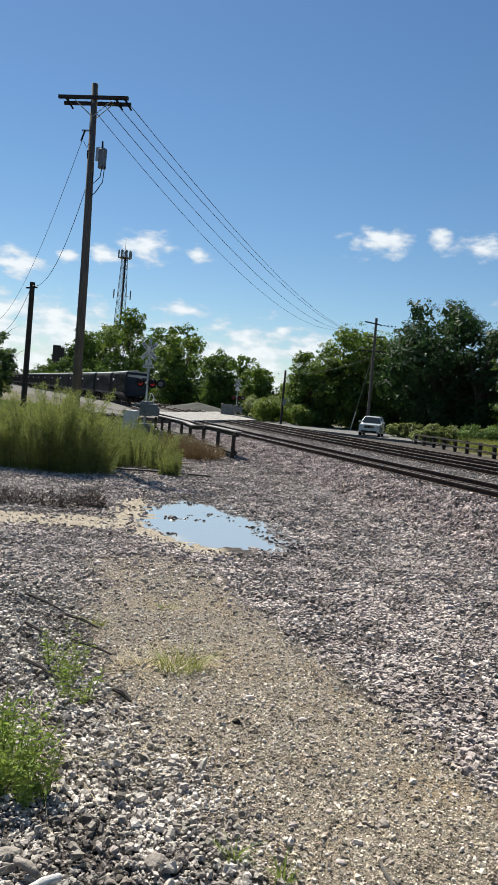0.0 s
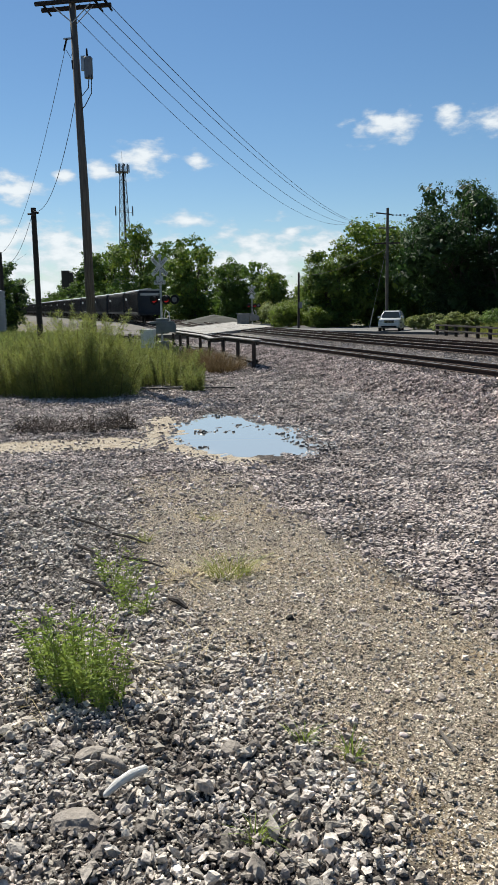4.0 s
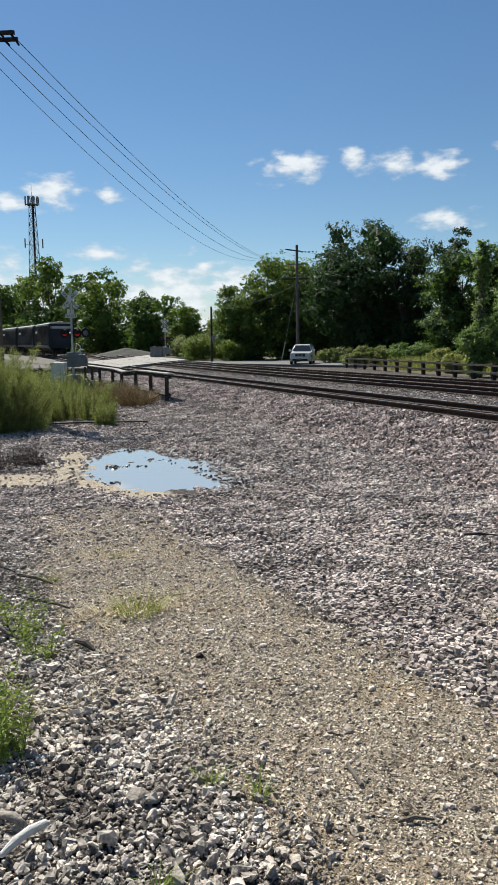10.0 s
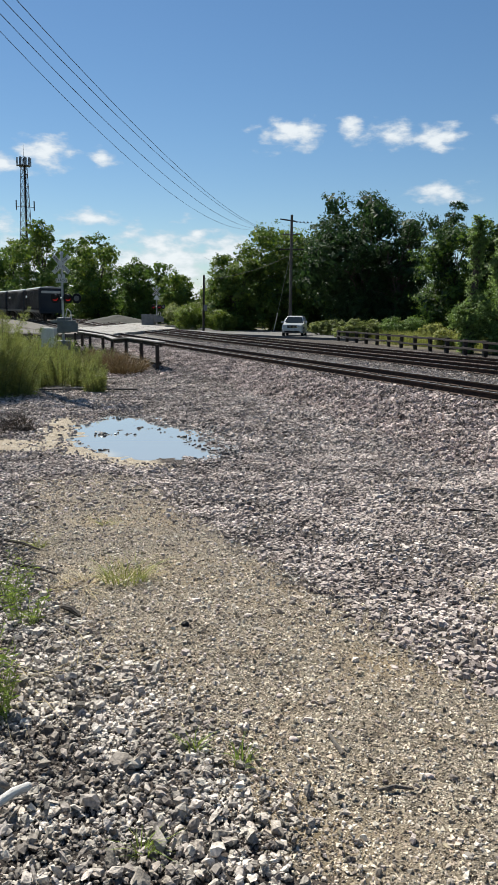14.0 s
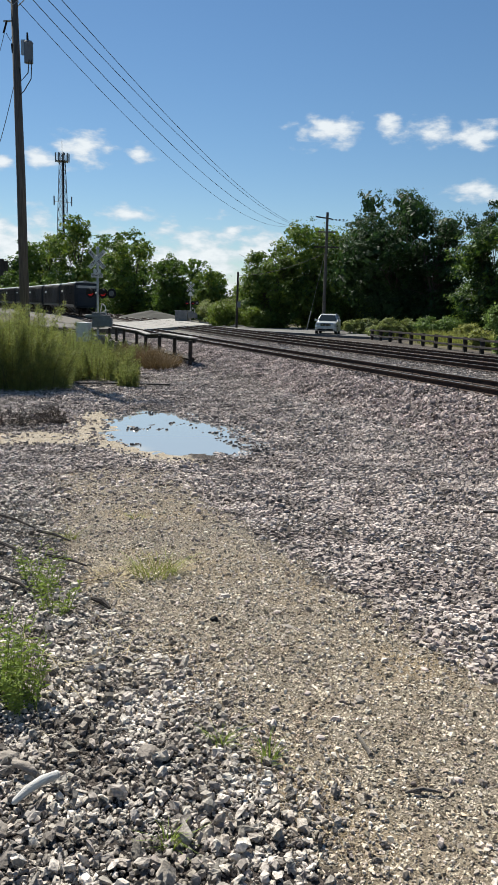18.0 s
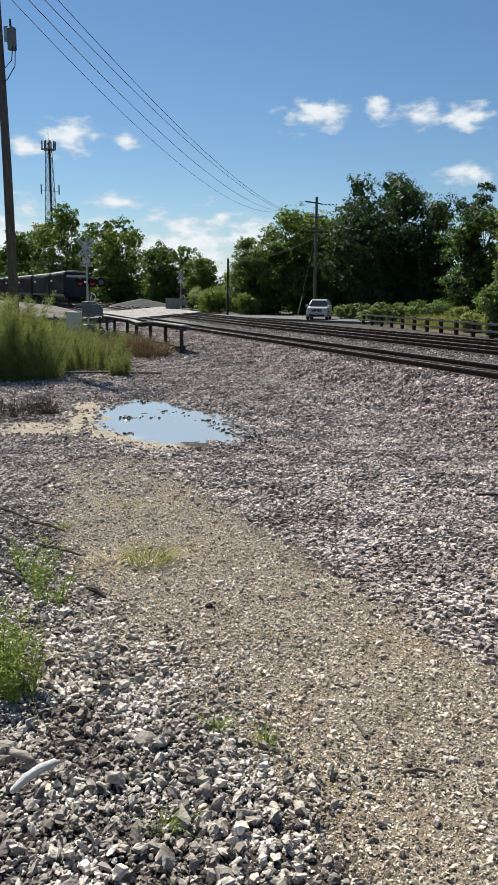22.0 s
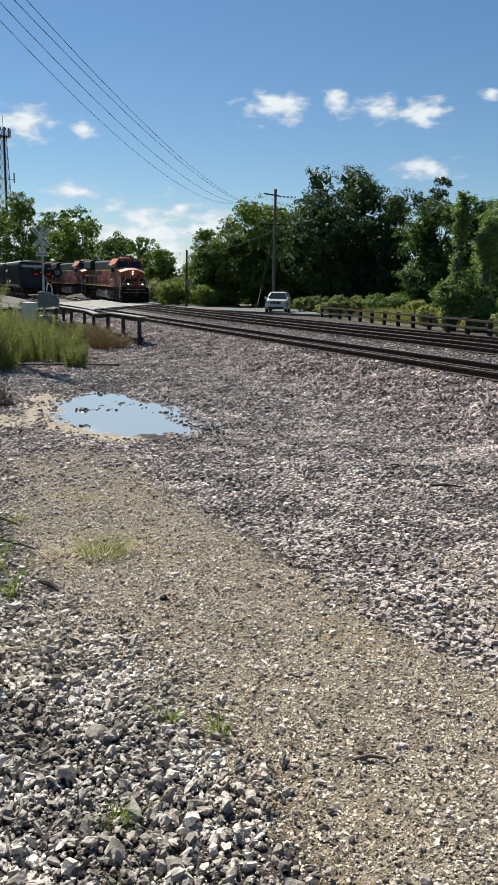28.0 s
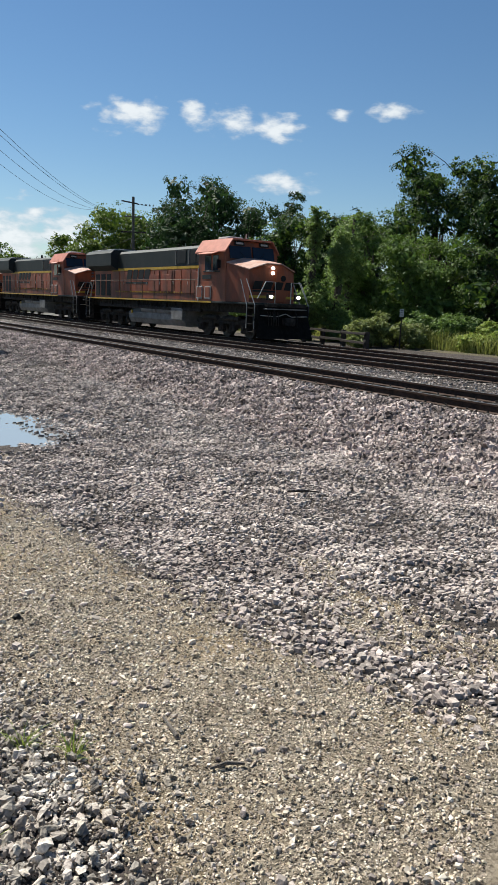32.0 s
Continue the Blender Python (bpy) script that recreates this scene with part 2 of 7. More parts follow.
# ---- mesh tools ----
def mesh_of(name, bm, mat, smooth=False):
    me = bpy.data.meshes.new(name)
    bm.normal_update()
    bm.to_mesh(me)
    bm.free()
    for m in (mat if isinstance(mat, (list, tuple)) else [mat]):
        me.materials.append(m)
    if smooth:
        me.polygons.foreach_set("use_smooth", [True] * len(me.polygons))
    return me


def part(name, bm, mat, parent=None, label="", m=None, smooth=False):
    """Links a bmesh (or a mesh) as one object under a thing or a part."""
    me = bm if isinstance(bm, bpy.types.Mesh) else mesh_of(name, bm, mat, smooth)
    ob = new(name, me)
    if parent is not None:
        ob.parent = parent
    if m is not None:
        ob.matrix_basis = m
    if label:
        ob["label"] = label
    return ob


def thing(name, label, category, m=None, group="", kind=""):
    ob = new(name)
    ob.empty_display_size = 0.2
    if m is not None:
        ob.matrix_basis = m
    return tagged(ob, label, category, group, kind)


def add_box(bm, size, at=(0, 0, 0), bevel=0.0, turn=None):
    m = Matrix.Translation(at) @ (turn if turn is not None else Matrix()) @ Matrix.Diagonal((*size, 1))
    r = bmesh.ops.create_cube(bm, size=1.0, matrix=m)
    if bevel:
        edges = list({e for v in r["verts"] for e in v.link_edges})
        bmesh.ops.bevel(bm, geom=edges, offset=bevel, segments=2, affect="EDGES", profile=0.6)
    return bm


def box(size, at=(0, 0, 0), bevel=0.0, turn=None):
    return add_box(bmesh.new(), size, at, bevel, turn)


def add_rod(bm, a, b, r0, r1=None, n=8, caps=True):
    a, b = Vector(a), Vector(b)
    d = b - a
    m = Matrix.Translation((a + b) / 2) @ d.to_track_quat("Z", "Y").to_matrix().to_4x4()
    bmesh.ops.create_cone(bm, cap_ends=caps, segments=n, radius1=r0, radius2=r0 if r1 is None else r1, depth=d.length, matrix=m)
    return bm


def rod(a, b, r0, r1=None, n=8):
    return add_rod(bmesh.new(), a, b, r0, r1, n)


def add_tube(bm, pts, r, n=6):
    """A round tube along points."""
    pts = [Vector(p) for p in pts]
    rings = []
    for i, p in enumerate(pts):
        d = (pts[min(i + 1, len(pts) - 1)] - pts[max(i - 1, 0)]).normalized()
        side = d.cross(Vector((0, 0, 1)))
        side = side.normalized() if side.length > 1e-3 else Vector((1, 0, 0))
        up = side.cross(d)
        rr = r[i] if isinstance(r, (list, tuple)) else r
        rings.append([bm.verts.new(p + rr * (math.cos(k * math.tau / n) * side + math.sin(k * math.tau / n) * up)) for k in range(n)])
    for a, b in zip(rings, rings[1:]):
        for k in range(n):
            bm.faces.new((a[k], a[(k + 1) % n], b[(k + 1) % n], b[k]))
    bm.faces.new(rings[0][::-1])
    bm.faces.new(rings[-1])
    return bm


def tube(pts, r, n=6):
    return add_tube(bmesh.new(), pts, r, n)


def add_prism(bm, outline, axis_len, m=None):
    """A closed outline of (y, z) drawn out along x, centred."""
    a = [bm.verts.new((-axis_len / 2, y, z)) for y, z in outline]
    b = [bm.verts.new((axis_len / 2, y, z)) for y, z in outline]
    k = len(outline)
    fs = [bm.faces.new(a[::-1]), bm.faces.new(b)]
    fs += [bm.faces.new((a[i], a[(i + 1) % k], b[(i + 1) % k], b[i])) for i in range(k)]
    if m is not None:
        bmesh.ops.transform(bm, matrix=m, verts=a + b)
    return bm


def from_arrays(name, verts, faces, mat, smooth=False):
    """A mesh from numpy arrays of vertices and of equal-sided faces."""
    me = bpy.data.meshes.new(name)
    k = faces.shape[1]
    me.vertices.add(len(verts))
    me.vertices.foreach_set("co", np.asarray(verts, np.float32).ravel())
    me.loops.add(faces.size)
    me.loops.foreach_set("vertex_index", faces.astype(np.int32).ravel())
    me.polygons.add(len(faces))
    me.polygons.foreach_set("loop_start", np.arange(0, faces.size, k, dtype=np.int32))
    me.polygons.foreach_set("loop_total", np.full(len(faces), k, np.int32))
    me.polygons.foreach_set("use_smooth", np.full(len(faces), smooth, bool))
    me.update(calc_edges=True)
    for m in (mat if isinstance(mat, (list, tuple)) else [mat]):
        me.materials.append(m)
    return me


# ---- plan: s runs along the tracks (to the near right), p across them, away from the camera ----
UX, UY, NX, NY = 0.4147, -0.91, 0.91, 0.4147
TRACK_TURN = math.degrees(math.atan2(UY, UX))


def spot(s, p, z=0.0):
    return Vector((UX * s + NX * p, UY * s + NY * p, z))


def step(a, b, x):
    t = np.clip((np.asarray(x, float) - a) / (b - a), 0, 1)
    return t * t * (3 - 2 * t)


def ripple(x, y):
    return 0.5 * (np.sin(1.3 * x + 0.7 * np.sin(0.9 * y)) * np.cos(1.1 * y + 0.5 * x) + np.sin(2.9 * x + 1.7 * y) * 0.35 + np.cos(4.3 * y - 2.1 * x) * 0.25)


def ground_z(x, y):
    x, y = np.asarray(x, float), np.asarray(y, float)
    p, s, r = NX * x + NY * y, UX * x + UY * y, np.hypot(x, y)
    z = -0.06 * np.minimum(r, 13) * step(0, 2, r)
    z = z + 0.05 * ripple(x, y) * step(1, 5, r) * (1 - step(9, 11, r) * (1 - step(18, 22, r)))
    z = z + 0.45 * step(34, 50, r) * (1 - step(6, 9, p))
    ditch = step(2.8, 4.6, p) * (1 - step(6.0, 7.2, p)) * step(-57, -51, s) * (1 - step(-38, -31, s))
    z = z - 0.9 * ditch
    foot = 8.75 - 1.0 * step(-16, -9, s) + 0.35 * ripple(0.7 * s, 0 * s) - 3.0 * step(21, 31, -s) * (1 - step(80, 100, -s))
    bank = np.clip((p - foot) / (11.0 - foot - 0.9 * step(21, 31, -s)), 0, 1) ** 0.85
    z = z * (1 - bank) - 0.27 * bank
    z = z + 0.3 * step(36, 48, p)
    hole = ((x + 2.62 + 0.32 * (y - 14.6)) / 1.36) ** 2 + ((y - 14.6) / 2.9) ** 2
    wet = 1 - step(0.15, 2.1, hole)
    z = z - 0.05 * wet + (0.024 * ripple(2.3 * x, 2.1 * y) + 0.022 * ripple(6.7 * x, 5.1 * y) + 0.016 * ripple(13 * x, 11 * y)) * (1 - step(2.5, 4, hole))
    return z


def lane(px, py, pts, half, soft):
    """1 within half of a line through points, fading over soft."""
    best = np.full(px.shape, 1e9)
    for (x0, y0), (x1, y1) in zip(pts, pts[1:]):
        dx, dy = x1 - x0, y1 - y0
        k = np.clip(((px - x0) * dx + (py - y0) * dy) / (dx * dx + dy * dy), 0, 1)
        best = np.minimum(best, np.hypot(px - x0 - k * dx, py - y0 - k * dy))
    return 1 - step(half - soft, half + soft, best)


SAND = [(1.3, 2.0), (0.95, 2.35), (0.33, 3.3), (-0.06, 3.9), (-0.63, 4.9), (-1.2, 6.2), (-2.1, 8.3), (-2.6, 9.6)]


def sand_at(x, y):
    w = 0.12 * ripple(3 * x, 3 * y)
    a = np.maximum(lane(x + w, y, SAND[:4], 0.78, 0.2), lane(x + w, y, [(0.75, 1.4), (1.5, 2.0)], 0.7, 0.2))
    b = lane(x + w, y, SAND[3:], 0.86, 0.35) * 0.95
    c = lane(x, y + w, [(1.6, 2.2), (3.4, 1.2)], 0.8, 0.3)
    d = lane(x + 2 * w, y, [(1.42, 5.3), (1.72, 3.9), (2.3, 3.4)], 0.24, 0.2) * 0.8
    return np.maximum(np.maximum(a, b), np.maximum(c, d))


def mud_at(x, y):
    w = 0.2 * ripple(2 * x, 2 * y)
    a = lane(x, y + w, [(-6.6, 12.7), (-4.6, 13.4), (-3.8, 14.2)], 0.65, 0.4)
    hole = np.sqrt(((x + 3.0 + 0.32 * (y - 14.6)) / 1.9) ** 2 + ((y - 14.6) / 3.3) ** 2) + 0.15 * ripple(2 * x, 2 * y)
    return np.maximum(a, (1 - step(0.85, 1.2, hole)) * (1 - step(-0.6, 0.5, x + 3.4 + 0.32 * (y - 14.6) + 0.5 * (y - 14.6) / 2 + w)))


def green_at(x, y):
    p, s, r = NX * x + NY * y, UX * x + UY * y, np.hypot(x, y)
    left = step(19.5, 23, y + 0.25 * x + 0.6 * ripple(x, y)) * (1 - step(2.4, 3.6, p))
    far = step(26.3, 28.0, p + 0.8 * ripple(0.6 * x, 0.6 * y)) * (1 - lane(x, y, [(-12, 60), (-12, 76), (0, 74), (3, 60)], 5.5, 0.6))
    # the ditch takes the dark soil tone: brown earth with its shade painted in
    ditch = step(2.6, 3.6, p) * (1 - step(6.6, 7.4, p)) * step(-58, -52, s) * (1 - step(-36, -29.5, s))
    return np.maximum(np.maximum(left, far), ditch)


def make_ground():
    def ticks(lo, hi, d, far):
        out, grow = list(np.arange(lo, hi + d / 2, d)), d
        a, b = lo, hi
        while b < far:
            grow *= 1.28
            a, b = a - grow, b + grow
            out += [a, b]
        return np.array(sorted(out))

    xs, ys = ticks(-14, 12, 0.12, 4000), ticks(0, 30, 0.14, 4000)
    X, Y = np.meshgrid(xs, ys)
    Z = ground_z(X, Y)
    verts = np.stack([X, Y, Z], -1).reshape(-1, 3)
    nx, ny = len(xs), len(ys)
    i = (np.arange(ny - 1)[:, None] * nx + np.arange(nx - 1)[None]).ravel()
    faces = np.stack([i, i + 1, i + nx + 1, i + nx], -1)
    m = bpy.data.materials.new("gravel_ground")
    m.use_nodes = True
    nt = m.node_tree
    b = nt.nodes["Principled BSDF"]
    N, L = nt.nodes.new, nt.links.new
    b.inputs["Roughness"].default_value = 0.92
    b.inputs["Specular IOR Level"].default_value = 0.25
    geo = N("ShaderNodeTexCoord").outputs["Object"]

    def noise_tex(scale, detail=5.0, rough=0.6):
        n = N("ShaderNodeTexNoise")
        n.inputs["Scale"].default_value, n.inputs["Detail"].default_value, n.inputs["Roughness"].default_value = scale, detail, rough
        L(geo, n.inputs["Vector"])
        return n.outputs["Fac"]

    def blend(f, a, c):
        mx = N("ShaderNodeMixRGB")
        for i, v in ((0, f), (1, a), (2, c)):
            if isinstance(v, tuple):
                mx.inputs[i].default_value = (*v, 1)
            elif isinstance(v, float):
                mx.inputs[i].default_value = v
            else:
                L(v, mx.inputs[i])
        return mx.outputs[0]

    def ramp(f, lo, hi):
        r = N("ShaderNodeMapRange")
        L(f, r.inputs[0])
        r.inputs[1].default_value, r.inputs[2].default_value = lo, hi
        return r.outputs[0]

    def cells(scale):
        v = N("ShaderNodeTexVoronoi")
        v.inputs["Scale"].default_value = scale
        L(geo, v.inputs["Vector"])
        return v

    v1, v2 = cells(22.0), cells(75.0)
    sepc = N("ShaderNodeSeparateColor")
    L(v1.outputs["Color"], sepc.inputs[0])
    sepd = N("ShaderNodeSeparateColor")
    L(v2.outputs["Color"], sepd.inputs[0])
    # near-black gravel: the shade of gaps between stones is put into this colour
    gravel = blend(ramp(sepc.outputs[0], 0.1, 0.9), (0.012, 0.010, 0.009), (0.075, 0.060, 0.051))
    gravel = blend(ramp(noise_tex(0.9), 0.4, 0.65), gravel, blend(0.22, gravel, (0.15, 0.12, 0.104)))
    grit = blend(ramp(sepd.outputs[0], 0.1, 0.9), (0.055, 0.045, 0.032), (0.35, 0.295, 0.225))
    grit = blend(ramp(noise_tex(2.3), 0.42, 0.75), grit, (0.27, 0.215, 0.15))
    grit = blend(ramp(noise_tex(0.7, 3.0), 0.52, 0.66), grit, blend(0.6, grit, (0.30, 0.215, 0.11)))
    mud = blend(ramp(noise_tex(5.0), 0.35, 0.65), (0.38, 0.33, 0.26), (0.27, 0.215, 0.15))
    soil = blend(ramp(noise_tex(1.4), 0.35, 0.65), (0.075, 0.07, 0.035), (0.11, 0.088, 0.055))
    attr = N("ShaderNodeAttribute")
    attr.attribute_name = "soil"
    sa = N("ShaderNodeSeparateColor")
    L(attr.outputs["Color"], sa.inputs[0])

    def ragged(ch, amount):
        md = N("ShaderNodeMath")
        md.operation = "MULTIPLY_ADD"
        L(noise_tex(6.0, 6.0), md.inputs[0])
        md.inputs[1].default_value = amount
        L(ch, md.inputs[2])
        return ramp(md.outputs[0], 0.5 + amount / 2 - 0.15, 0.5 + amount / 2 + 0.15)

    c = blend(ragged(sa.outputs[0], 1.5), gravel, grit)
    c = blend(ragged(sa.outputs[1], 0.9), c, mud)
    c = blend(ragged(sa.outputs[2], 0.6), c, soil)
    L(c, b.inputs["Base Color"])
    bp = N("ShaderNodeBump")
    bp.inputs["Strength"].default_value, bp.inputs["Distance"].default_value = 0.75, 0.03
    md = N("ShaderNodeMath")
    md.operation = "ADD"
    L(noise_tex(28.0, 8.0, 0.75), md.inputs[0])
    L(noise_tex(90.0, 3.0, 0.6), md.inputs[1])
    L(md.outputs[0], bp.inputs["Height"]), L(bp.outputs[0], b.inputs["Normal"])
    me = from_arrays("ground", verts, faces, m, True)
    at = me.color_attributes.new("soil", "FLOAT_COLOR", "POINT")
    cols = np.ones((len(verts), 4), np.float32)
    cols[:, 0], cols[:, 1], cols[:, 2] = sand_at(X, Y).ravel(), mud_at(X, Y).ravel(), green_at(X, Y).ravel()
    at.data.foreach_set("color", cols.ravel())
    return tagged(new("ground", me), "grey and tan gravel ground with a sandy wheel path", "ground", kind="structure")


ground = make_ground()

# ---- railway tracks ----
RAIL_TOP = -0.06
NEAR_P, MID_P, FAR_P = 11.68, 16.95, 20.40      # the rail nearest the camera of each track
GAUGE = 1.51


def bend(s):
    """How far the line swings towards the camera's side down the line."""
    if s > -95:
        return 0.0
    k = min((-s - 95.0) / 40.0, 1.0)
    return -0.095 * (40.0 * (k ** 3 - 0.5 * k ** 4) + max(0.0, -s - 135.0))


def rise(s):
    return 0.12 * float(step(40, 76, -s)) + 0.30 * float(step(80, 108, -s)) + 0.006 * max(0.0, -s - 95)


def line_at(s, p0):
    """A pose at the track's middle, at the rail heads, x along the line."""
    d = 2.0
    a, b = spot(s - d, p0 + GAUGE / 2 + bend(s - d), RAIL_TOP + rise(s - d)), spot(s + d, p0 + GAUGE / 2 + bend(s + d), RAIL_TOP + rise(s + d))
    turn = (b - a).to_track_quat("X", "Z").to_matrix().to_4x4()
    return Matrix.Translation((a + b) / 2) @ turn


RAIL_SHAPE = [(-0.07, -0.18), (0.07, -0.18), (0.07, -0.168), (0.012, -0.145), (0.010, -0.05), (0.036, -0.038), (0.036, -0.004), (0.030, 0.0), (-0.030, 0.0), (-0.036, -0.004), (-0.036, -0.038), (-0.010, -0.05), (-0.012, -0.145), (-0.07, -0.168)]


def rail_run(p0, side, s0, s1):
    """One rail swept along the line; its head is a second material."""
    bm = bmesh.new()
    marks = sorted({s0, s1, *np.arange(-600, -40, 7.0).tolist(), -45, -38, -20, 0, 20, 60})
    rings = []
    for s in marks:
        m = line_at(s, p0)
        rings.append([bm.verts.new(m @ Vector((0, side * GAUGE / 2 + y, z))) for y, z in RAIL_SHAPE])
    n = len(RAIL_SHAPE)
    for a, b in zip(rings, rings[1:]):
        for i in range(n):
            f = bm.faces.new((a[i], a[(i + 1) % n], b[(i + 1) % n], b[i]))
            f.material_index = 1 if i == 7 else 0
    bmesh.ops.recalc_face_normals(bm, faces=bm.faces)
    return bm


def make_track(name, label, p0, ties_from, ties_to):
    t = thing(name, label, "railway track", group="railway tracks", kind="structure")
    for side in (-1, 1):
        part("rail", rail_run(p0, side, -600, 60), [M["rail"], M["rail_top"]], t, "rusty steel rail with a polished head")
    bm = box((0.23, 2.6, 0.18), (0, 0, -0.27), 0.012)
    for sy in (-1, 1):
        add_box(bm, (0.19, 0.36, 0.014), (0, sy * GAUGE / 2, -0.174))
        for k in (-1, 1):
            add_box(bm, (0.03, 0.03, 0.05), (0.05 * k, sy * GAUGE / 2 + k * 0.09, -0.15))
    tie = mesh_of("tie", bm, M["tie"])
    rng = random.Random(3)
    x = ties_from
    while x < ties_to:
        part("tie", tie, None, t, m=line_at(x, p0) @ pose(0, rng.uniform(-0.06, 0.06), rng.uniform(-0.006, 0.004), 0, 0, rng.uniform(-1.2, 1.2)))
        x += 0.53
    bm = bmesh.new()
    x = ties_from - 0.53
    while x > -190:
        add_box(bm, (0.23, 2.6, 0.18), (0, 0, 0), turn=line_at(x, p0) @ pose(0, 0, -0.27))
        x -= 0.53
    part("far_ties", bm, M["tie"], t)["kind"] = "stuff"
    return t


make_track("near_track", "railway track on grey ballast with dark timber ties", NEAR_P, -75, 6)
make_track("middle_track", "railway track with polished rails on grey ballast", MID_P, -75, 8)
make_track("far_track", "railway track with polished rails beside the fence", FAR_P, -75, 10)



def make_bed():
    """Ballast heaped under the two lines where they swing away from the yard."""
    bm = bmesh.new()
    rings = []
    for s in [-44, -50, -56, -62, -68, -75, -82, -90] + list(range(-100, -610, -12)):
        o, z = bend(s), rise(s) + RAIL_TOP - 0.235
        fade = 0.0 if s > -45 else 1.0
        rings.append([bm.verts.new(spot(s, p + o, zz if fade else -0.35)) for p, zz in ((NEAR_P - 4.5, -0.9), (NEAR_P - 0.9, z), (NEAR_P + GAUGE + 1.0, z), (MID_P - 1.0, z), (FAR_P + GAUGE + 0.9, z), (FAR_P + GAUGE + 3.6, -0.9))])
    for a, b in zip(rings, rings[1:]):
        for i in range(5):
            bm.faces.new((a[i], a[i + 1], b[i + 1], b[i]))
    bmesh.ops.recalc_face_normals(bm, faces=bm.faces)
    tagged(part("ballast_bed", bm, M["bed"]), "grey ballast bank under the railway lines", "ballast", kind="structure")


M["bed"] = material("grey_ballast_bank", (0.115, 0.102, 0.088), 0.9, second=(0.075, 0.067, 0.056), scale=2.0, bump=0.8, bump_scale=14, speckle=0.35)
make_bed()


def make_road():
    t = thing("level_crossing", "worn pale concrete road crossing over two railway tracks", "level crossing", kind="structure")
    # panels between and beside the rails, skewed to the tracks
    rng = random.Random(5)

    def edge(p, side):
        return -59.5 - (p - 12.0) * 1.9 - (0 if side > 0 else 20.0)

    strips = [(NEAR_P + 0.1, NEAR_P + GAUGE - 0.1), (NEAR_P + GAUGE + 0.06, 15.0), (15.02, MID_P - 0.06), (MID_P + 0.1, MID_P + GAUGE - 0.1), (MID_P + GAUGE + 0.06, FAR_P - 0.06), (FAR_P + 0.1, FAR_P + GAUGE - 0.1), (FAR_P + GAUGE + 0.06, 24.2)]
    for a, b in strips:
        n = 8
        for k in range(n):
            bm = bmesh.new()
            lift = 0.005 + rng.uniform(-0.006, 0.006)
            rows = []
            for zz in (-0.25, 0.0):
                row = []
                for p, kk, g in ((a, k, 0.003), (b, k, 0.003), (b, k + 1, -0.003), (a, k + 1, -0.003)):
                    s = edge(p, -1) + (edge(p, 1) - edge(p, -1)) * (kk + g) / n
                    row.append(bm.verts.new(spot(s, p, RAIL_TOP + rise(s) + lift + zz)))
                rows.append(row)
            lo, hi = rows
            bm.faces.new(hi[::-1])
            for i in range(4):
                bm.faces.new((lo[i], lo[(i + 1) % 4], hi[(i + 1) % 4], hi[i]))
            bmesh.ops.recalc_face_normals(bm, faces=bm.faces)
            part("panel", bm, M["concrete"], t)
    # asphalt beyond the tracks, and the approach on the near side
    for nm, pts, z in (("apron", [(-18.5, 79), (-18.8, 95), (-6, 96), (1.0, 92), (4.5, 80), (5.5, 60.5), (2.0, 62.5), (-8.9, 72.8), (-10.5, 76)], -0.08),
                       ("approach", [(-14.6, 56.0), (-17.4, 61.5), (-26, 72), (-36, 72), (-30, 60), (-20.5, 56)], 0.02)):
        bm = bmesh.new()
        top = [bm.verts.new((x, y, z)) for x, y in pts]
        low = [bm.verts.new((x, y, z - 0.5)) for x, y in pts]
        bm.faces.new(top)
        for i in range(len(pts)):
            bm.faces.new((low[i], low[(i + 1) % len(pts)], top[(i + 1) % len(pts)], top[i]))
        bmesh.ops.recalc_face_normals(bm, faces=bm.faces)
        part(nm, bm, M["asphalt" if nm == "apron" else "bed"], t)


make_road()

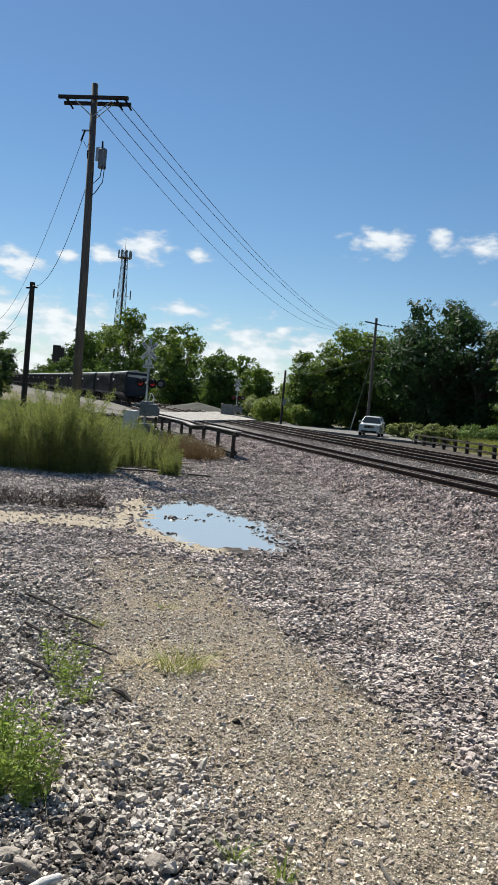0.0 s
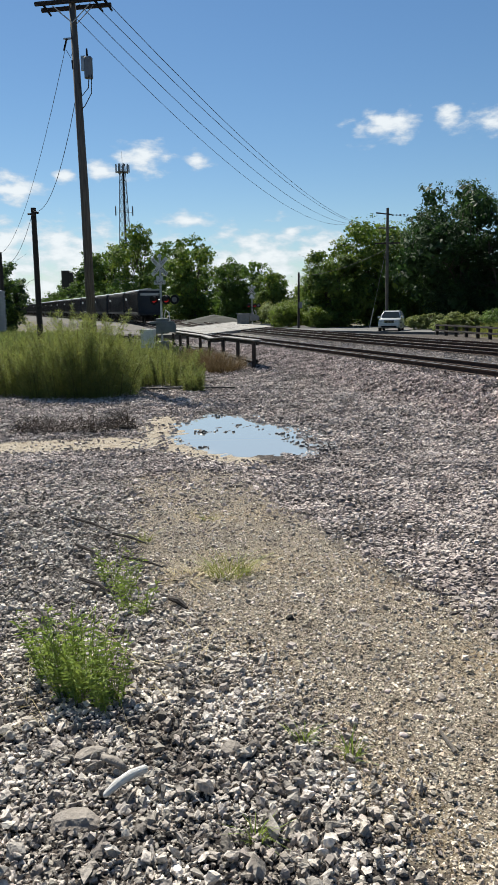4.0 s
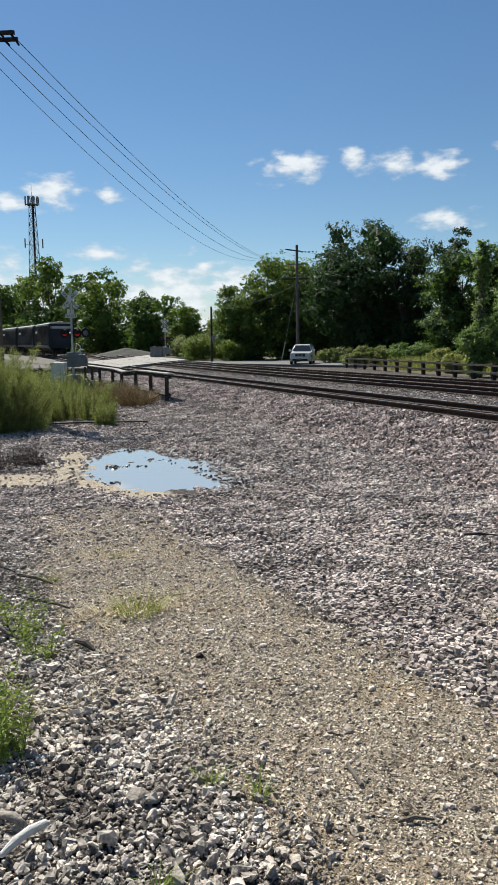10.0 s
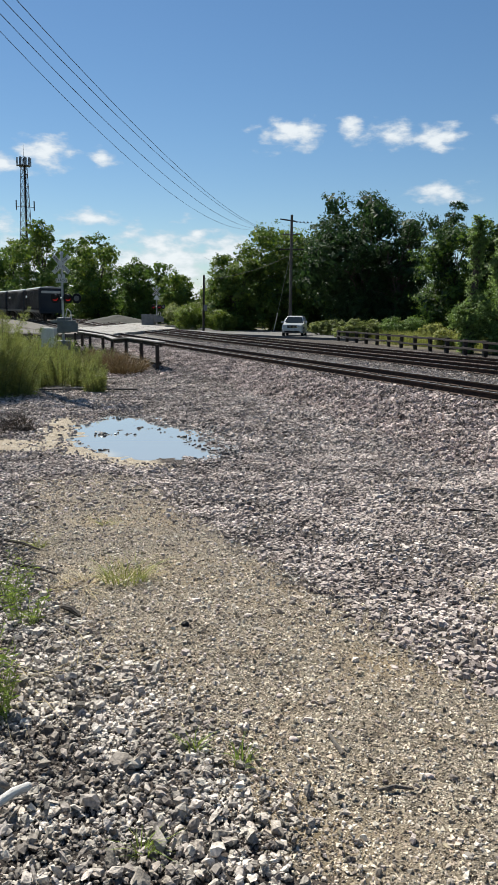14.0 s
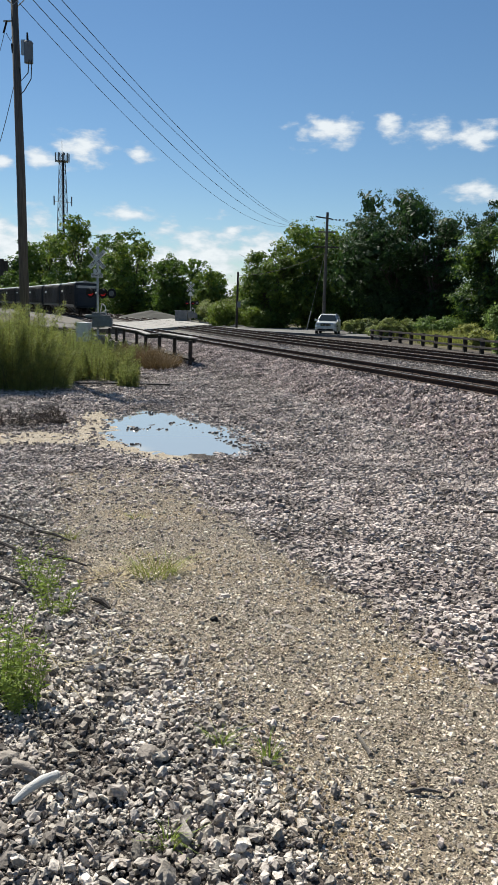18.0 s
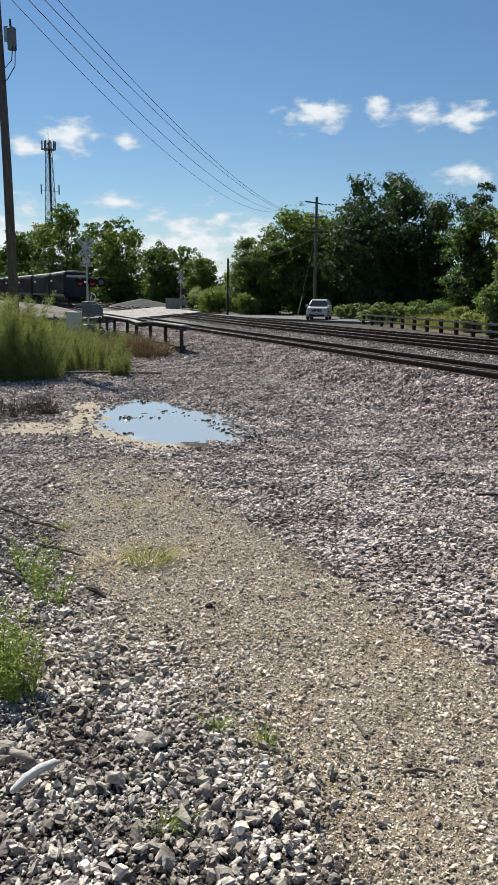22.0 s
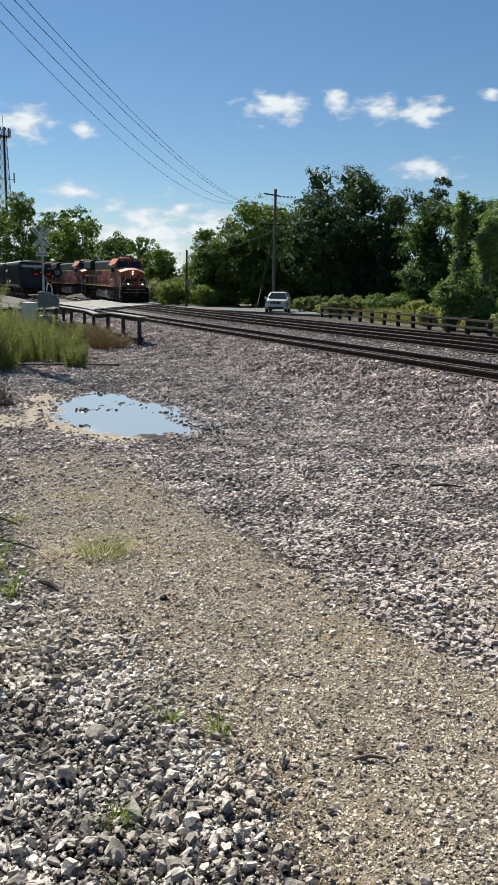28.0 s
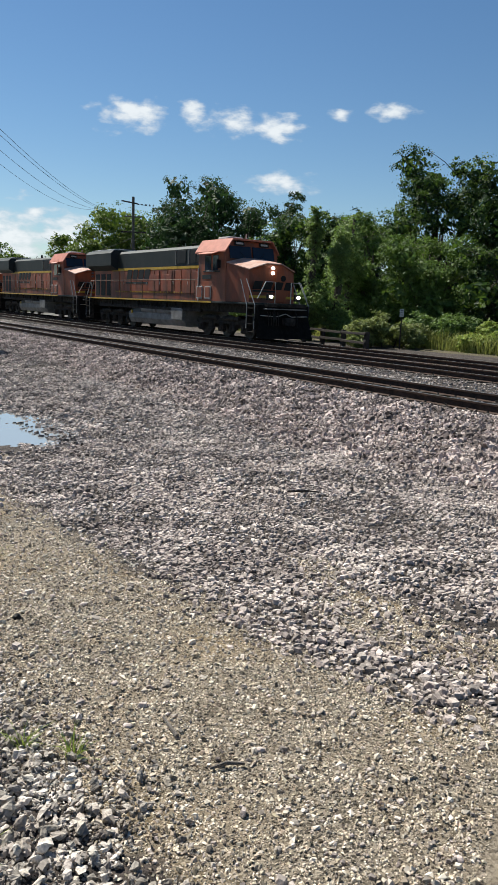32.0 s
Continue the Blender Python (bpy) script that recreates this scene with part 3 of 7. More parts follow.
# ---- trees and shrubs ----
def leaf_cloud(name, centres, radii, count, size, mat, rng, squash=0.8, droop=0.0, stretch=1.6, bunch=34, core=120, clump=0.17):
    """Small leaves in tufts over the shells of overlapping lumps, sprays past the outline, and shaded large leaves within."""
    centres, radii = np.asarray(centres, float), np.asarray(radii, float)
    nb = max(1, count // bunch)
    w = radii ** 2
    pick = rng.choice(len(centres), nb, p=w / w.sum())
    d = rng.normal(size=(nb, 3))
    d /= np.linalg.norm(d, axis=1, keepdims=True)
    d[:, 2] = np.where(rng.random(nb) < 0.45, np.abs(d[:, 2]), d[:, 2])
    far = np.where(rng.random(nb) < 0.08, rng.uniform(1.05, 1.3, nb), 0.80 + 0.24 * rng.random(nb) ** 0.7)
    hub = centres[pick] + d * (radii[pick] * far)[:, None] * [1, 1, squash]
    i = np.repeat(np.arange(nb), bunch)
    n = len(i)
    spread = (np.maximum(clump * radii[pick], 1.2 * size) * rng.uniform(0.5, 1.15, nb))[i][:, None]
    pos = hub[i] + rng.normal(size=(n, 3)) * spread * [1, 1, 0.62]
    nrm = d[i] * 0.45 + rng.normal(size=(n, 3)) * 0.5 + [0, 0, 0.55]
    s = size * (0.5 + 0.8 * rng.random((n, 1)))
    # the shaded inside of each lump
    c2 = np.repeat(np.arange(len(centres)), core)
    e = rng.normal(size=(len(c2), 3))
    e /= np.linalg.norm(e, axis=1, keepdims=True)
    inner = centres[c2] + e * (radii[c2] * rng.uniform(0.35, 0.78, len(c2)))[:, None] * [1, 1, squash]
    pos, nrm = np.concatenate([pos, inner]), np.concatenate([nrm, e + rng.normal(size=e.shape) * 0.35])
    s = np.concatenate([s, (radii[c2] * rng.uniform(0.14, 0.27, len(c2)))[:, None]])
    n = len(pos)
    nrm /= np.linalg.norm(nrm, axis=1, keepdims=True)
    a = np.cross(nrm, rng.normal(size=(n, 3)))
    a /= np.linalg.norm(a, axis=1, keepdims=True)
    if droop:
        a = a * (1 - droop) + np.array([0, 0, -1.0]) * droop
        a /= np.linalg.norm(a, axis=1, keepdims=True)
    b = np.cross(nrm, a)
    a, b = a * s * stretch / 2, b * s / 2
    fold = nrm * s * 0.12
    verts = np.stack([pos - a, pos + b - 0.2 * a + fold, pos + a, pos - b - 0.2 * a + fold], 1).reshape(-1, 3)
    return from_arrays(name, verts, np.arange(n * 4).reshape(-1, 4), mat)


def limb_mesh(name, base, tips, r0, mat, rng, fork=0.45):
    """A tapered trunk that forks into limbs reaching into the crown."""
    bm = bmesh.new()
    base = Vector(base)
    top = Vector((np.mean([t[0] for t in tips]), np.mean([t[1] for t in tips]), np.max([t[2] for t in tips]) * 0.92))
    trunk = [base, base.lerp(top, 0.25) + Vector((rng.normal() * 0.15, rng.normal() * 0.15, 0)), base.lerp(top, 0.55) + Vector((rng.normal() * 0.3, rng.normal() * 0.3, 0)), top]
    add_tube(bm, trunk, [r0 * 1.15, r0 * 0.85, r0 * 0.5, r0 * 0.08], 8)
    for t in tips:
        k = 0.22 + 0.4 * rng.random()
        a = base.lerp(top, k)
        t = Vector(t)
        mid = a.lerp(t, 0.5) + Vector((rng.normal() * 0.3, rng.normal() * 0.3, -0.25 + 0.3 * rng.random()))
        add_tube(bm, [a, mid, t], [r0 * 0.42, r0 * 0.24, r0 * 0.05], 6)
        for _ in range(3):
            q = mid.lerp(t, rng.random())
            e = q + Vector((rng.normal() * 0.9, rng.normal() * 0.9, 0.6 + rng.random()))
            add_tube(bm, [q, q.lerp(e, 0.5) + Vector((0, 0, 0.15)), e], [r0 * 0.14, r0 * 0.09, r0 * 0.025], 5)
    return mesh_of(name, bm, mat, True)


def make_tree(x, y, height, width, label, mats, leaves=5000, size=0.28, trunk=0.22, lumps=16, low=0.12, seed=1, bark="bark", z=None, lean=(0, 0), lump=0.30, top=0.9, squash=0.85, name="tree", category="tree"):
    rng = np.random.default_rng(seed)
    z = float(ground_z(x, y)) if z is None else z
    t = thing(name, label, category, pose(x, y, z - 0.05))
    cs, rs = [], []
    for i in range(lumps):
        h = low + (top - low) * (i + 0.5 * rng.random()) / lumps
        wide = width / 2 * (math.sin(math.pi * min(max((h - low * 0.5) / (1.08 - low * 0.5), 0.03), 1)) ** 0.6)
        a = rng.random() * math.tau
        q = wide * (0.25 + 0.62 * rng.random())
        cs.append((q * math.cos(a) + lean[0] * h, q * math.sin(a) + lean[1] * h, h * height))
        rs.append(width * lump * (0.55 + 0.6 * rng.random()) * (1.05 - 0.45 * h))
    tips = [c for c in cs[1:] if rng.random() < 0.75] or cs[:3]
    part("trunk", limb_mesh("trunk", (0, 0, 0), tips, trunk, M[bark], rng), None, t)
    names = mats if isinstance(mats, (list, tuple)) else [mats]
    for i, mm in enumerate(names):
        part("crown", leaf_cloud("crown", cs, rs, leaves // len(names), size, M[mm], rng, squash, core=110 // len(names)), None, t)
    return t


def blade_tuft(name, count, height, spread, width, mat, rng, bend=0.5, base_r=None, segs=3):
    """Grass blades rising from a patch and bending over."""
    base_r = spread * 0.5 if base_r is None else base_r
    a = rng.random(count) * math.tau
    r = base_r * np.sqrt(rng.random(count))
    root = np.stack([r * np.cos(a), r * np.sin(a), np.zeros(count)], -1)
    out = np.stack([np.cos(a + rng.normal(size=count) * 0.9), np.sin(a + rng.normal(size=count) * 0.9), np.zeros(count)], -1)
    h = height * (0.45 + 0.6 * rng.random(count))
    reach = spread * 0.5 * (0.2 + rng.random(count)) * bend * 2
    side = np.cross(out, [0, 0, 1.0])
    tw = rng.normal(size=(count, 1))
    side = side * np.cos(tw) + out * np.sin(tw)
    vs, fs = [], []
    for k in range(segs + 1):
        f = k / segs
        c = root + out * (reach * f ** 2)[:, None] + np.array([0, 0, 1.0]) * (h * (f - 0.18 * f ** 3))[:, None]
        ww = width * (1 - f) ** 0.7 + 0.0005
        vs += [c - side * ww / 2, c + side * ww / 2]
    V = np.stack(vs, 1).reshape(-1, 3)
    m = 2 * (segs + 1)
    o = np.arange(count)[:, None] * m
    for k in range(segs):
        fs.append(o + np.array([[2 * k, 2 * k + 1, 2 * k + 3, 2 * k + 2]]))
    return from_arrays(name, V, np.concatenate(fs), mat)

# ---- loose stone ----
def lump(ring, crown, top=0.70):
    """An angular lump without an underside: corners of its rim and its top, and the triangles between."""
    v = [(math.cos(k * math.tau / ring), math.sin(k * math.tau / ring), -0.7) for k in range(ring)]
    v += [(top * math.cos((k + 0.4) * math.tau / crown), top * math.sin((k + 0.4) * math.tau / crown), 0.8) for k in range(crown)]
    f, i, j = [], 0, 0
    while i < ring or j < crown:
        if j >= crown or (i < ring and (i + 0.5) / ring <= (j + 0.9) / crown):
            f.append((i % ring, (i + 1) % ring, ring + j % crown))
            i += 1
        else:
            f.append((i % ring, ring + (j + 1) % crown, ring + j % crown))
            j += 1
    f += [(ring, ring + k, ring + k + 1) for k in range(1, crown - 1)]
    return np.array(v), np.array(f)


def rubble():
    """A fuller lump: foot, waist and a broken top."""
    v = [(0.8 * math.cos(k * math.tau / 6), 0.8 * math.sin(k * math.tau / 6), -0.8) for k in range(6)]
    v += [(math.cos((k + 0.5) * math.tau / 6), math.sin((k + 0.5) * math.tau / 6), 0.1) for k in range(6)]
    v += [(0.62 * math.cos(k * math.tau / 4), 0.62 * math.sin(k * math.tau / 4), 0.8) for k in range(4)]
    f = []
    for k in range(6):
        f += [(k, (k + 1) % 6, 6 + k), ((k + 1) % 6, 6 + (k + 1) % 6, 6 + k)]
    up = [0, 1, 1, 2, 3, 3]
    for k in range(6):
        a, b = up[k], up[(k + 1) % 6]
        f.append((6 + k, 6 + (k + 1) % 6, 12 + b))
        if a != b:
            f.append((6 + k, 12 + b, 12 + a))
    return np.array(v), np.array(f + [(12, 13, 14), (12, 14, 15)])


FINE, COARSE, RUBBLE = lump(6, 4, 0.80), lump(5, 3, 0.86), rubble()
GRAIN = (np.array([(-1, -0.8, -0.6), (1, -0.9, -0.6), (0.8, 1, -0.6), (-0.9, 0.8, -0.6), (0.1, 0.1, 0.9)]), np.array([(0, 1, 4), (1, 2, 4), (2, 3, 4), (3, 0, 4)]))


def stone_mesh(name, x, y, z, size, mat, rng, flat=0.45, jitter=0.22, fine=True, tilt=0.14):
    """Angular broken stones, each a skewed lump of its own."""
    n = len(x)
    base, tris = RUBBLE if fine == "rubble" else GRAIN if fine is None else FINE if fine else COARSE
    k = len(base)
    v = base[None] + rng.uniform(-jitter, jitter, (n, k, 3)) * (1.7 if fine == "rubble" else 1.0)
    v = v * (rng.uniform(0.66, 1.3, (n, 1, 3)) * [1.16, 0.8, flat]) * (size[:, None, None] / 2)
    q = rng.normal(size=(n, 4)) * [1, tilt, tilt, 1]
    q /= np.linalg.norm(q, axis=1, keepdims=True)
    w, a, b, c = q.T
    R = np.stack([1 - 2 * (b * b + c * c), 2 * (a * b - c * w), 2 * (a * c + b * w), 2 * (a * b + c * w), 1 - 2 * (a * a + c * c), 2 * (b * c - a * w),
                  2 * (a * c - b * w), 2 * (b * c + a * w), 1 - 2 * (a * a + b * b)], -1).reshape(n, 3, 3)
    v = (np.einsum("nij,nkj->nki", R, v) + np.stack([x, y, z], -1)[:, None]).reshape(-1, 3)
    o = (np.arange(n) * k)[:, None, None]
    return from_arrays(name, v, (o + tris[None]).reshape(-1, 3), mat)


def in_view(x, y, lo=-34, hi=31):
    a = np.degrees(np.arctan2(x, y))
    return (a > lo) & (a < hi)


def scatter(rng, x0, x1, y0, y1, per_m2):
    n = int((x1 - x0) * (y1 - y0) * per_m2)
    x, y = rng.uniform(x0, x1, n), rng.uniform(y0, y1, n)
    k = in_view(x, y)
    return x[k], y[k]


def wet_at(x, y):
    return np.sqrt(((x + 2.62 + 0.32 * (y - 14.6)) / 1.36) ** 2 + ((y - 14.6) / 2.9) ** 2) + 0.14 * ripple(2 * x, 2 * y)


def make_stones():
    rng = np.random.default_rng(11)

    def lay(name, label, x, y, size, mat, sink=0.22, fine=True, flat=0.58, tilt=0.08, heap=0.16):
        z = ground_z(x, y) + size * rng.uniform(sink - heap, sink + heap, len(x))
        tagged(new(name, stone_mesh(name, x, y, z, size, mat, rng, flat, 0.26 if fine == "rubble" else 0.18, fine, tilt)), label, "gravel", kind="stuff")

    # pale rubble close to the camera, left of the sandy path
    x, y = scatter(rng, -4.5, 1.5, 1.3, 9.5, 5900)
    rim = np.interp(y, [1.3, 2.0, 2.35, 2.7, 3.3, 3.9, 4.9, 5.6, 7.4, 9.9], [0.05, 0.08, 0.10, -0.06, -0.43, -0.88, -1.65, -2.0, -2.7, -3.7])
    k = (x < rim + 0.10 * ripple(4 * x, 4 * y) + rng.normal(0, 0.15, len(x))) & (rng.random(len(x)) < np.clip(12 / (y * y), 0.25, 1.0))
    x, y = x[k], y[k]
    size = np.minimum(np.interp(y, [3, 5, 9], [1.0, 1.15, 1.35]) * 0.0138 * np.exp(rng.normal(0, 0.5, len(x))), 0.056)
    near = y < 2.8
    for sel, kind, heap, tilt in ((near, "rubble", 0.5, 0.22), (~near, True, 0.3, 0.13)):
        lay("limestone_rubble", "angular pale grey limestone rubble", x[sel], y[sel], size[sel], M["limestone"], 0.38, kind, 0.60, tilt, heap)
    # crushed ballast right of the path and round the puddle
    for nm, y0, y1, dens, sz, fine in (("crushed_stone", 2.0, 8.0, 1380, 0.032, True), ("crushed_stone", 8.0, 14.0, 860, 0.040, False), ("crushed_stone", 14.0, 28.0, 430, 0.053, False)):
        x, y = scatter(rng, -17, 17, y0, y1, dens)
        right = x > np.interp(y, [2.2, 3.0, 3.5, 4.13, 5.1, 6.27, 7.2, 8.3, 9.6, 20], [1.9, 1.3, 0.97, 0.6, 0.32, -0.26, -0.69, -1.1, -1.9, -9]) + 0.15 * ripple(3 * x, 3 * y) + rng.normal(0, 0.1, len(x))
        far_left = (y > 7.8 + rng.normal(0, 0.5, len(x))) & ~right
        worn = np.clip(sand_at(x, y) + mud_at(x, y) * 1.1, 0, 1)
        keep = (right | far_left) & (wet_at(x, y) > np.where(x + 2.62 + 0.32 * (y - 14.6) > 0.2, 0.72, 1.05)) & (rng.random(len(x)) < 1 - 0.9 * worn) & (NX * x + NY * y < 9.4) & (green_at(x, y) < 0.5)
        keep &= rng.random(len(x)) < np.where(np.abs(ripple(0.8 * x + 3, 0.8 * y)) < 0.18, 0.5, 1.0)
        x, y = x[keep], y[keep]
        lay(nm, "pinkish grey crushed stone over the yard", x, y, np.minimum(sz * np.exp(rng.normal(0, 0.32, len(x))), 1.9 * sz), M["stone"], fine=fine)
    # the ballast shoulder and the cribs of the two tracks
    s, p = rng.uniform(-46, 8, 72000), rng.uniform(7.6, 11.4, 72000)
    x, y = UX * s + NX * p, UY * s + NY * p
    k = in_view(x, y) & (y > 4) & (p > 8.75 - 1.0 * step(-16, -9, s) + 0.35 * ripple(0.7 * s, 0 * s) + rng.normal(0, 0.12, len(s)))
    lay("ballast_shoulder", "grey crushed ballast on the sloping track shoulder", x[k], y[k], 0.060 * np.exp(rng.normal(0, 0.25, k.sum())), M["shoulder"], 0.3, fine=False, flat=0.85, tilt=0.24, heap=0.34)
    s, p = rng.uniform(-60, 8, 46000), rng.uniform(11.4, 23.2, 46000)
    k = np.ones(len(p), bool)
    inside = np.ones(len(p))
    for p0 in (NEAR_P, MID_P, FAR_P):
        k &= (np.abs(p - p0) > 0.12) & (np.abs(p - p0 - GAUGE) > 0.12)
        inside = np.where((p > p0) & (p < p0 + GAUGE), 0.35, inside)
    k &= ~((s < -56 - (p - 12) * 1.9) & (p > 9.5))
    k &= rng.random(len(p)) < inside
    s, p = s[k], p[k]
    x, y = UX * s + NX * p, UY * s + NY * p
    k = in_view(x, y) & (y > 4)
    lay("track_ballast", "grey crushed ballast between the ties", x[k], y[k], 0.055 * np.exp(rng.normal(0, 0.25, k.sum())), M["stone"], 0.2, False, 0.7, 0.25)
    # coarse stone on the bank between the ditch and the crossing
    s, p = rng.uniform(-60, -22, 26000), rng.uniform(5.6, 11.3, 26000)
    x, y = UX * s + NX * p, UY * s + NY * p
    k = (green_at(x, y) < 0.5) & ((y > 27) | (p > 8.6))
    s, p, x, y = s[k], p[k], x[k], y[k]
    z = np.maximum(ground_z(x, y), np.where(s < -44, np.interp(p, [7.18, 10.78], [-0.9, -0.3]), -9)) + 0.01
    size = 0.062 * np.exp(rng.normal(0, 0.22, len(x)))
    tagged(new("bank_stone", stone_mesh("bank_stone", x, y, z, size, M["shoulder"], rng, 0.8, fine=False, tilt=0.3)), "grey crushed stone on the bank above the ditch", "gravel", kind="stuff")
    # fine grit and pebbles on the sandy path
    x, y = scatter(rng, -3.6, 4.0, 1.6, 10, 11000)
    k = (sand_at(x, y) > rng.uniform(0.0, 0.5, len(x))) & (rng.random(len(x)) < np.clip(10 / (y * y), 0.12, 1))
    x, y = x[k], y[k]
    lay("path_grit", "tan sand and small pebbles on the worn path", x, y, np.minimum(0.0075 * np.exp(rng.normal(0, 0.45, len(x))) * (0.8 + 0.05 * y), 0.03), M["grit"], 0.25, None, 0.6, 0.3)
    x, y = scatter(rng, -3.8, 5.0, 1.6, 11, 1500)
    k = (sand_at(x, y) > rng.uniform(0.0, 0.6, len(x))) & (rng.random(len(x)) < np.clip(0.62 + 0.6 * ripple(1.1 * x + 1, 0.9 * y), 0.15, 1) * np.clip(26 / (y * y), 0.35, 1))
    lay("path_pebbles", "rounded tan and grey pebbles pressed into the path", x[k], y[k], np.minimum(0.0125 * np.exp(rng.normal(0, 0.4, k.sum())) * (0.85 + 0.06 * y[k]), 0.045), M["pebble"], 0.22, False, 0.6, 0.2)
    x, y = scatter(rng, -3.6, 5.0, 1.6, 11, 560)
    k = (sand_at(x, y) > 0.1) & (rng.random(len(x)) < 0.10 + 0.45 * step(4.5, 7.5, y) + np.clip(ripple(1.7 * x + 5, 1.7 * y), 0, 1))
    lay("scattered_stones", "loose grey stones on the sandy path", x[k], y[k], 0.015 * np.exp(rng.normal(0, 0.4, k.sum())), M["stone"], 0.25)
    # pebbles in the puddle
    x, y = scatter(rng, -6, 0, 11, 19, 75)
    k = (wet_at(x, y) > 0.25) & (wet_at(x, y) < 1.15) & (ripple(1.9 * x + 2, 2.3 * y) + 0.35 * (x + 3 + 0.32 * (y - 14.6)) > 0.45)
    isle = np.hypot((x + 3.47) / 0.55, (y - 14.9) / 0.4) + 0.5 * ripple(5 * x, 5 * y)
    k |= isle < 0.8
    lay("puddle_stones", "dark wet stones at the puddle's edge", x[k], y[k], 0.055 * np.exp(rng.normal(0, 0.3, k.sum())), M["wet_stone"], 0.3)


M["wet_stone"] = material("wet_dark_stone", (0.13, 0.108, 0.095), 0.4, second=(0.07, 0.058, 0.05), scale=6, random_shift=0.4, island=True)
M["pebble"] = material("path_pebble", (0.62, 0.55, 0.46), 0.88, second=(0.30, 0.25, 0.20), scale=5, random_shift=0.6, island=True)
M["grit"] = material("tan_grit", (0.57, 0.49, 0.385), 0.9, second=(0.27, 0.214, 0.152), scale=8, random_shift=0.75, island=True)
make_stones()


def make_puddle():
    m = bpy.data.materials.new("puddle_water")
    m.use_nodes = True
    b = m.node_tree.nodes["Principled BSDF"]
    # pale silt tinted blue-grey, and a high IOR, to lift the sky's reflection
    b.inputs["Base Color"].default_value = (0.26, 0.275, 0.28, 1)
    b.inputs["Roughness"].default_value = 0.02
    b.inputs["IOR"].default_value = 2.2
    b.inputs["Specular IOR Level"].default_value = 0.8
    bm = bmesh.new()
    ring = []
    for k in range(64):
        a = k * math.tau / 64
        y = 14.6 + 3.5 * math.sin(a)
        x = -3.0 - 0.32 * (y - 14.6) + 2.1 * math.cos(a)
        ring.append(bm.verts.new((x, y, -0.805)))
    bm.faces.new(ring)
    ob = new("puddle", mesh_of("puddle", bm, m))
    tagged(ob, "shallow muddy rain puddle reflecting blue sky", "puddle", kind="structure")


make_puddle()


M["rock"] = material("grey_tan_rock", (0.30, 0.262, 0.225), 0.9, second=(0.18, 0.155, 0.132), scale=14, bump=0.6, bump_scale=50, speckle=0.2)


def boulder(name, x, y, size, mat, label, seed, turn=0.0, flat=0.6, z=0.0):
    bm = bmesh.new()
    bmesh.ops.create_icosphere(bm, subdivisions=2, radius=1.0)
    for v in bm.verts:
        k = 1 + 0.28 * noise.noise(v.co * 1.3 + Vector((seed * 7.1, 0, 0)))
        v.co = Vector((v.co.x * size[0] * k, v.co.y * size[1] * k, v.co.z * size[2] * k))
    ob = new(name, mesh_of(name, bm, mat))
    ob.matrix_basis = pose(x, y, float(ground_z(x, y)) + size[2] * flat * 0.6 + z, 0, 0, turn)
    return tagged(ob, label, "stone", group="loose stones")


for i, (x, y, sz, mt, lab) in enumerate([
    (-0.57, 4.35, (0.026, 0.022, 0.022), "black", "small dark stone on the sandy path"), (-0.2, 4.55, (0.03, 0.02, 0.016), "stone", "small brown stone on the sandy path"),
    (0.08, 4.85, (0.026, 0.024, 0.02), "limestone", "small pale stone on the sandy path"), (0.26, 3.4, (0.03, 0.022, 0.02), "limestone", "pale broken stone on the sandy path"),
    (-0.12, 4.3, (0.05, 0.025, 0.01), "limestone", "flat grey stone on the sandy path"), (-1.05, 2.2, (0.09, 0.06, 0.035), "limestone", "flat slab of tan limestone"),
    (-1.16, 2.62, (0.075, 0.05, 0.03), "limestone", "long pale rock beside bleached wood"), (-0.62, 2.75, (0.055, 0.045, 0.03), "limestone", "angular grey rock among rubble"),
    (1.25, 10.3, (0.15, 0.06, 0.012), "limestone", "flat white stone patch on gravel"), (-1.3, 2.02, (0.08, 0.05, 0.035), "limestone", "flat pale rock among rubble")]):
    boulder("loose_stone", x, y, sz, M["rock" if mt == "limestone" else mt], lab, i + 1, 37 * i)


rs = random.Random(17)
for i in range(44):
    k = rs.randrange(len(SAND) - 2)
    f = rs.random()
    x = SAND[k][0] + (SAND[k + 1][0] - SAND[k][0]) * f + rs.uniform(-0.65, 0.65)
    y = SAND[k][1] + (SAND[k + 1][1] - SAND[k][1]) * f + rs.uniform(-0.2, 0.2)
    a = rs.uniform(0.009, 0.021)
    boulder("loose_stone", x, y, (a, a * rs.uniform(0.6, 0.9), a * rs.uniform(0.4, 0.7)), M["shoulder" if rs.random() < 0.4 else "rock"], "small loose stone on the sandy path", 40 + i, rs.uniform(0, 180))


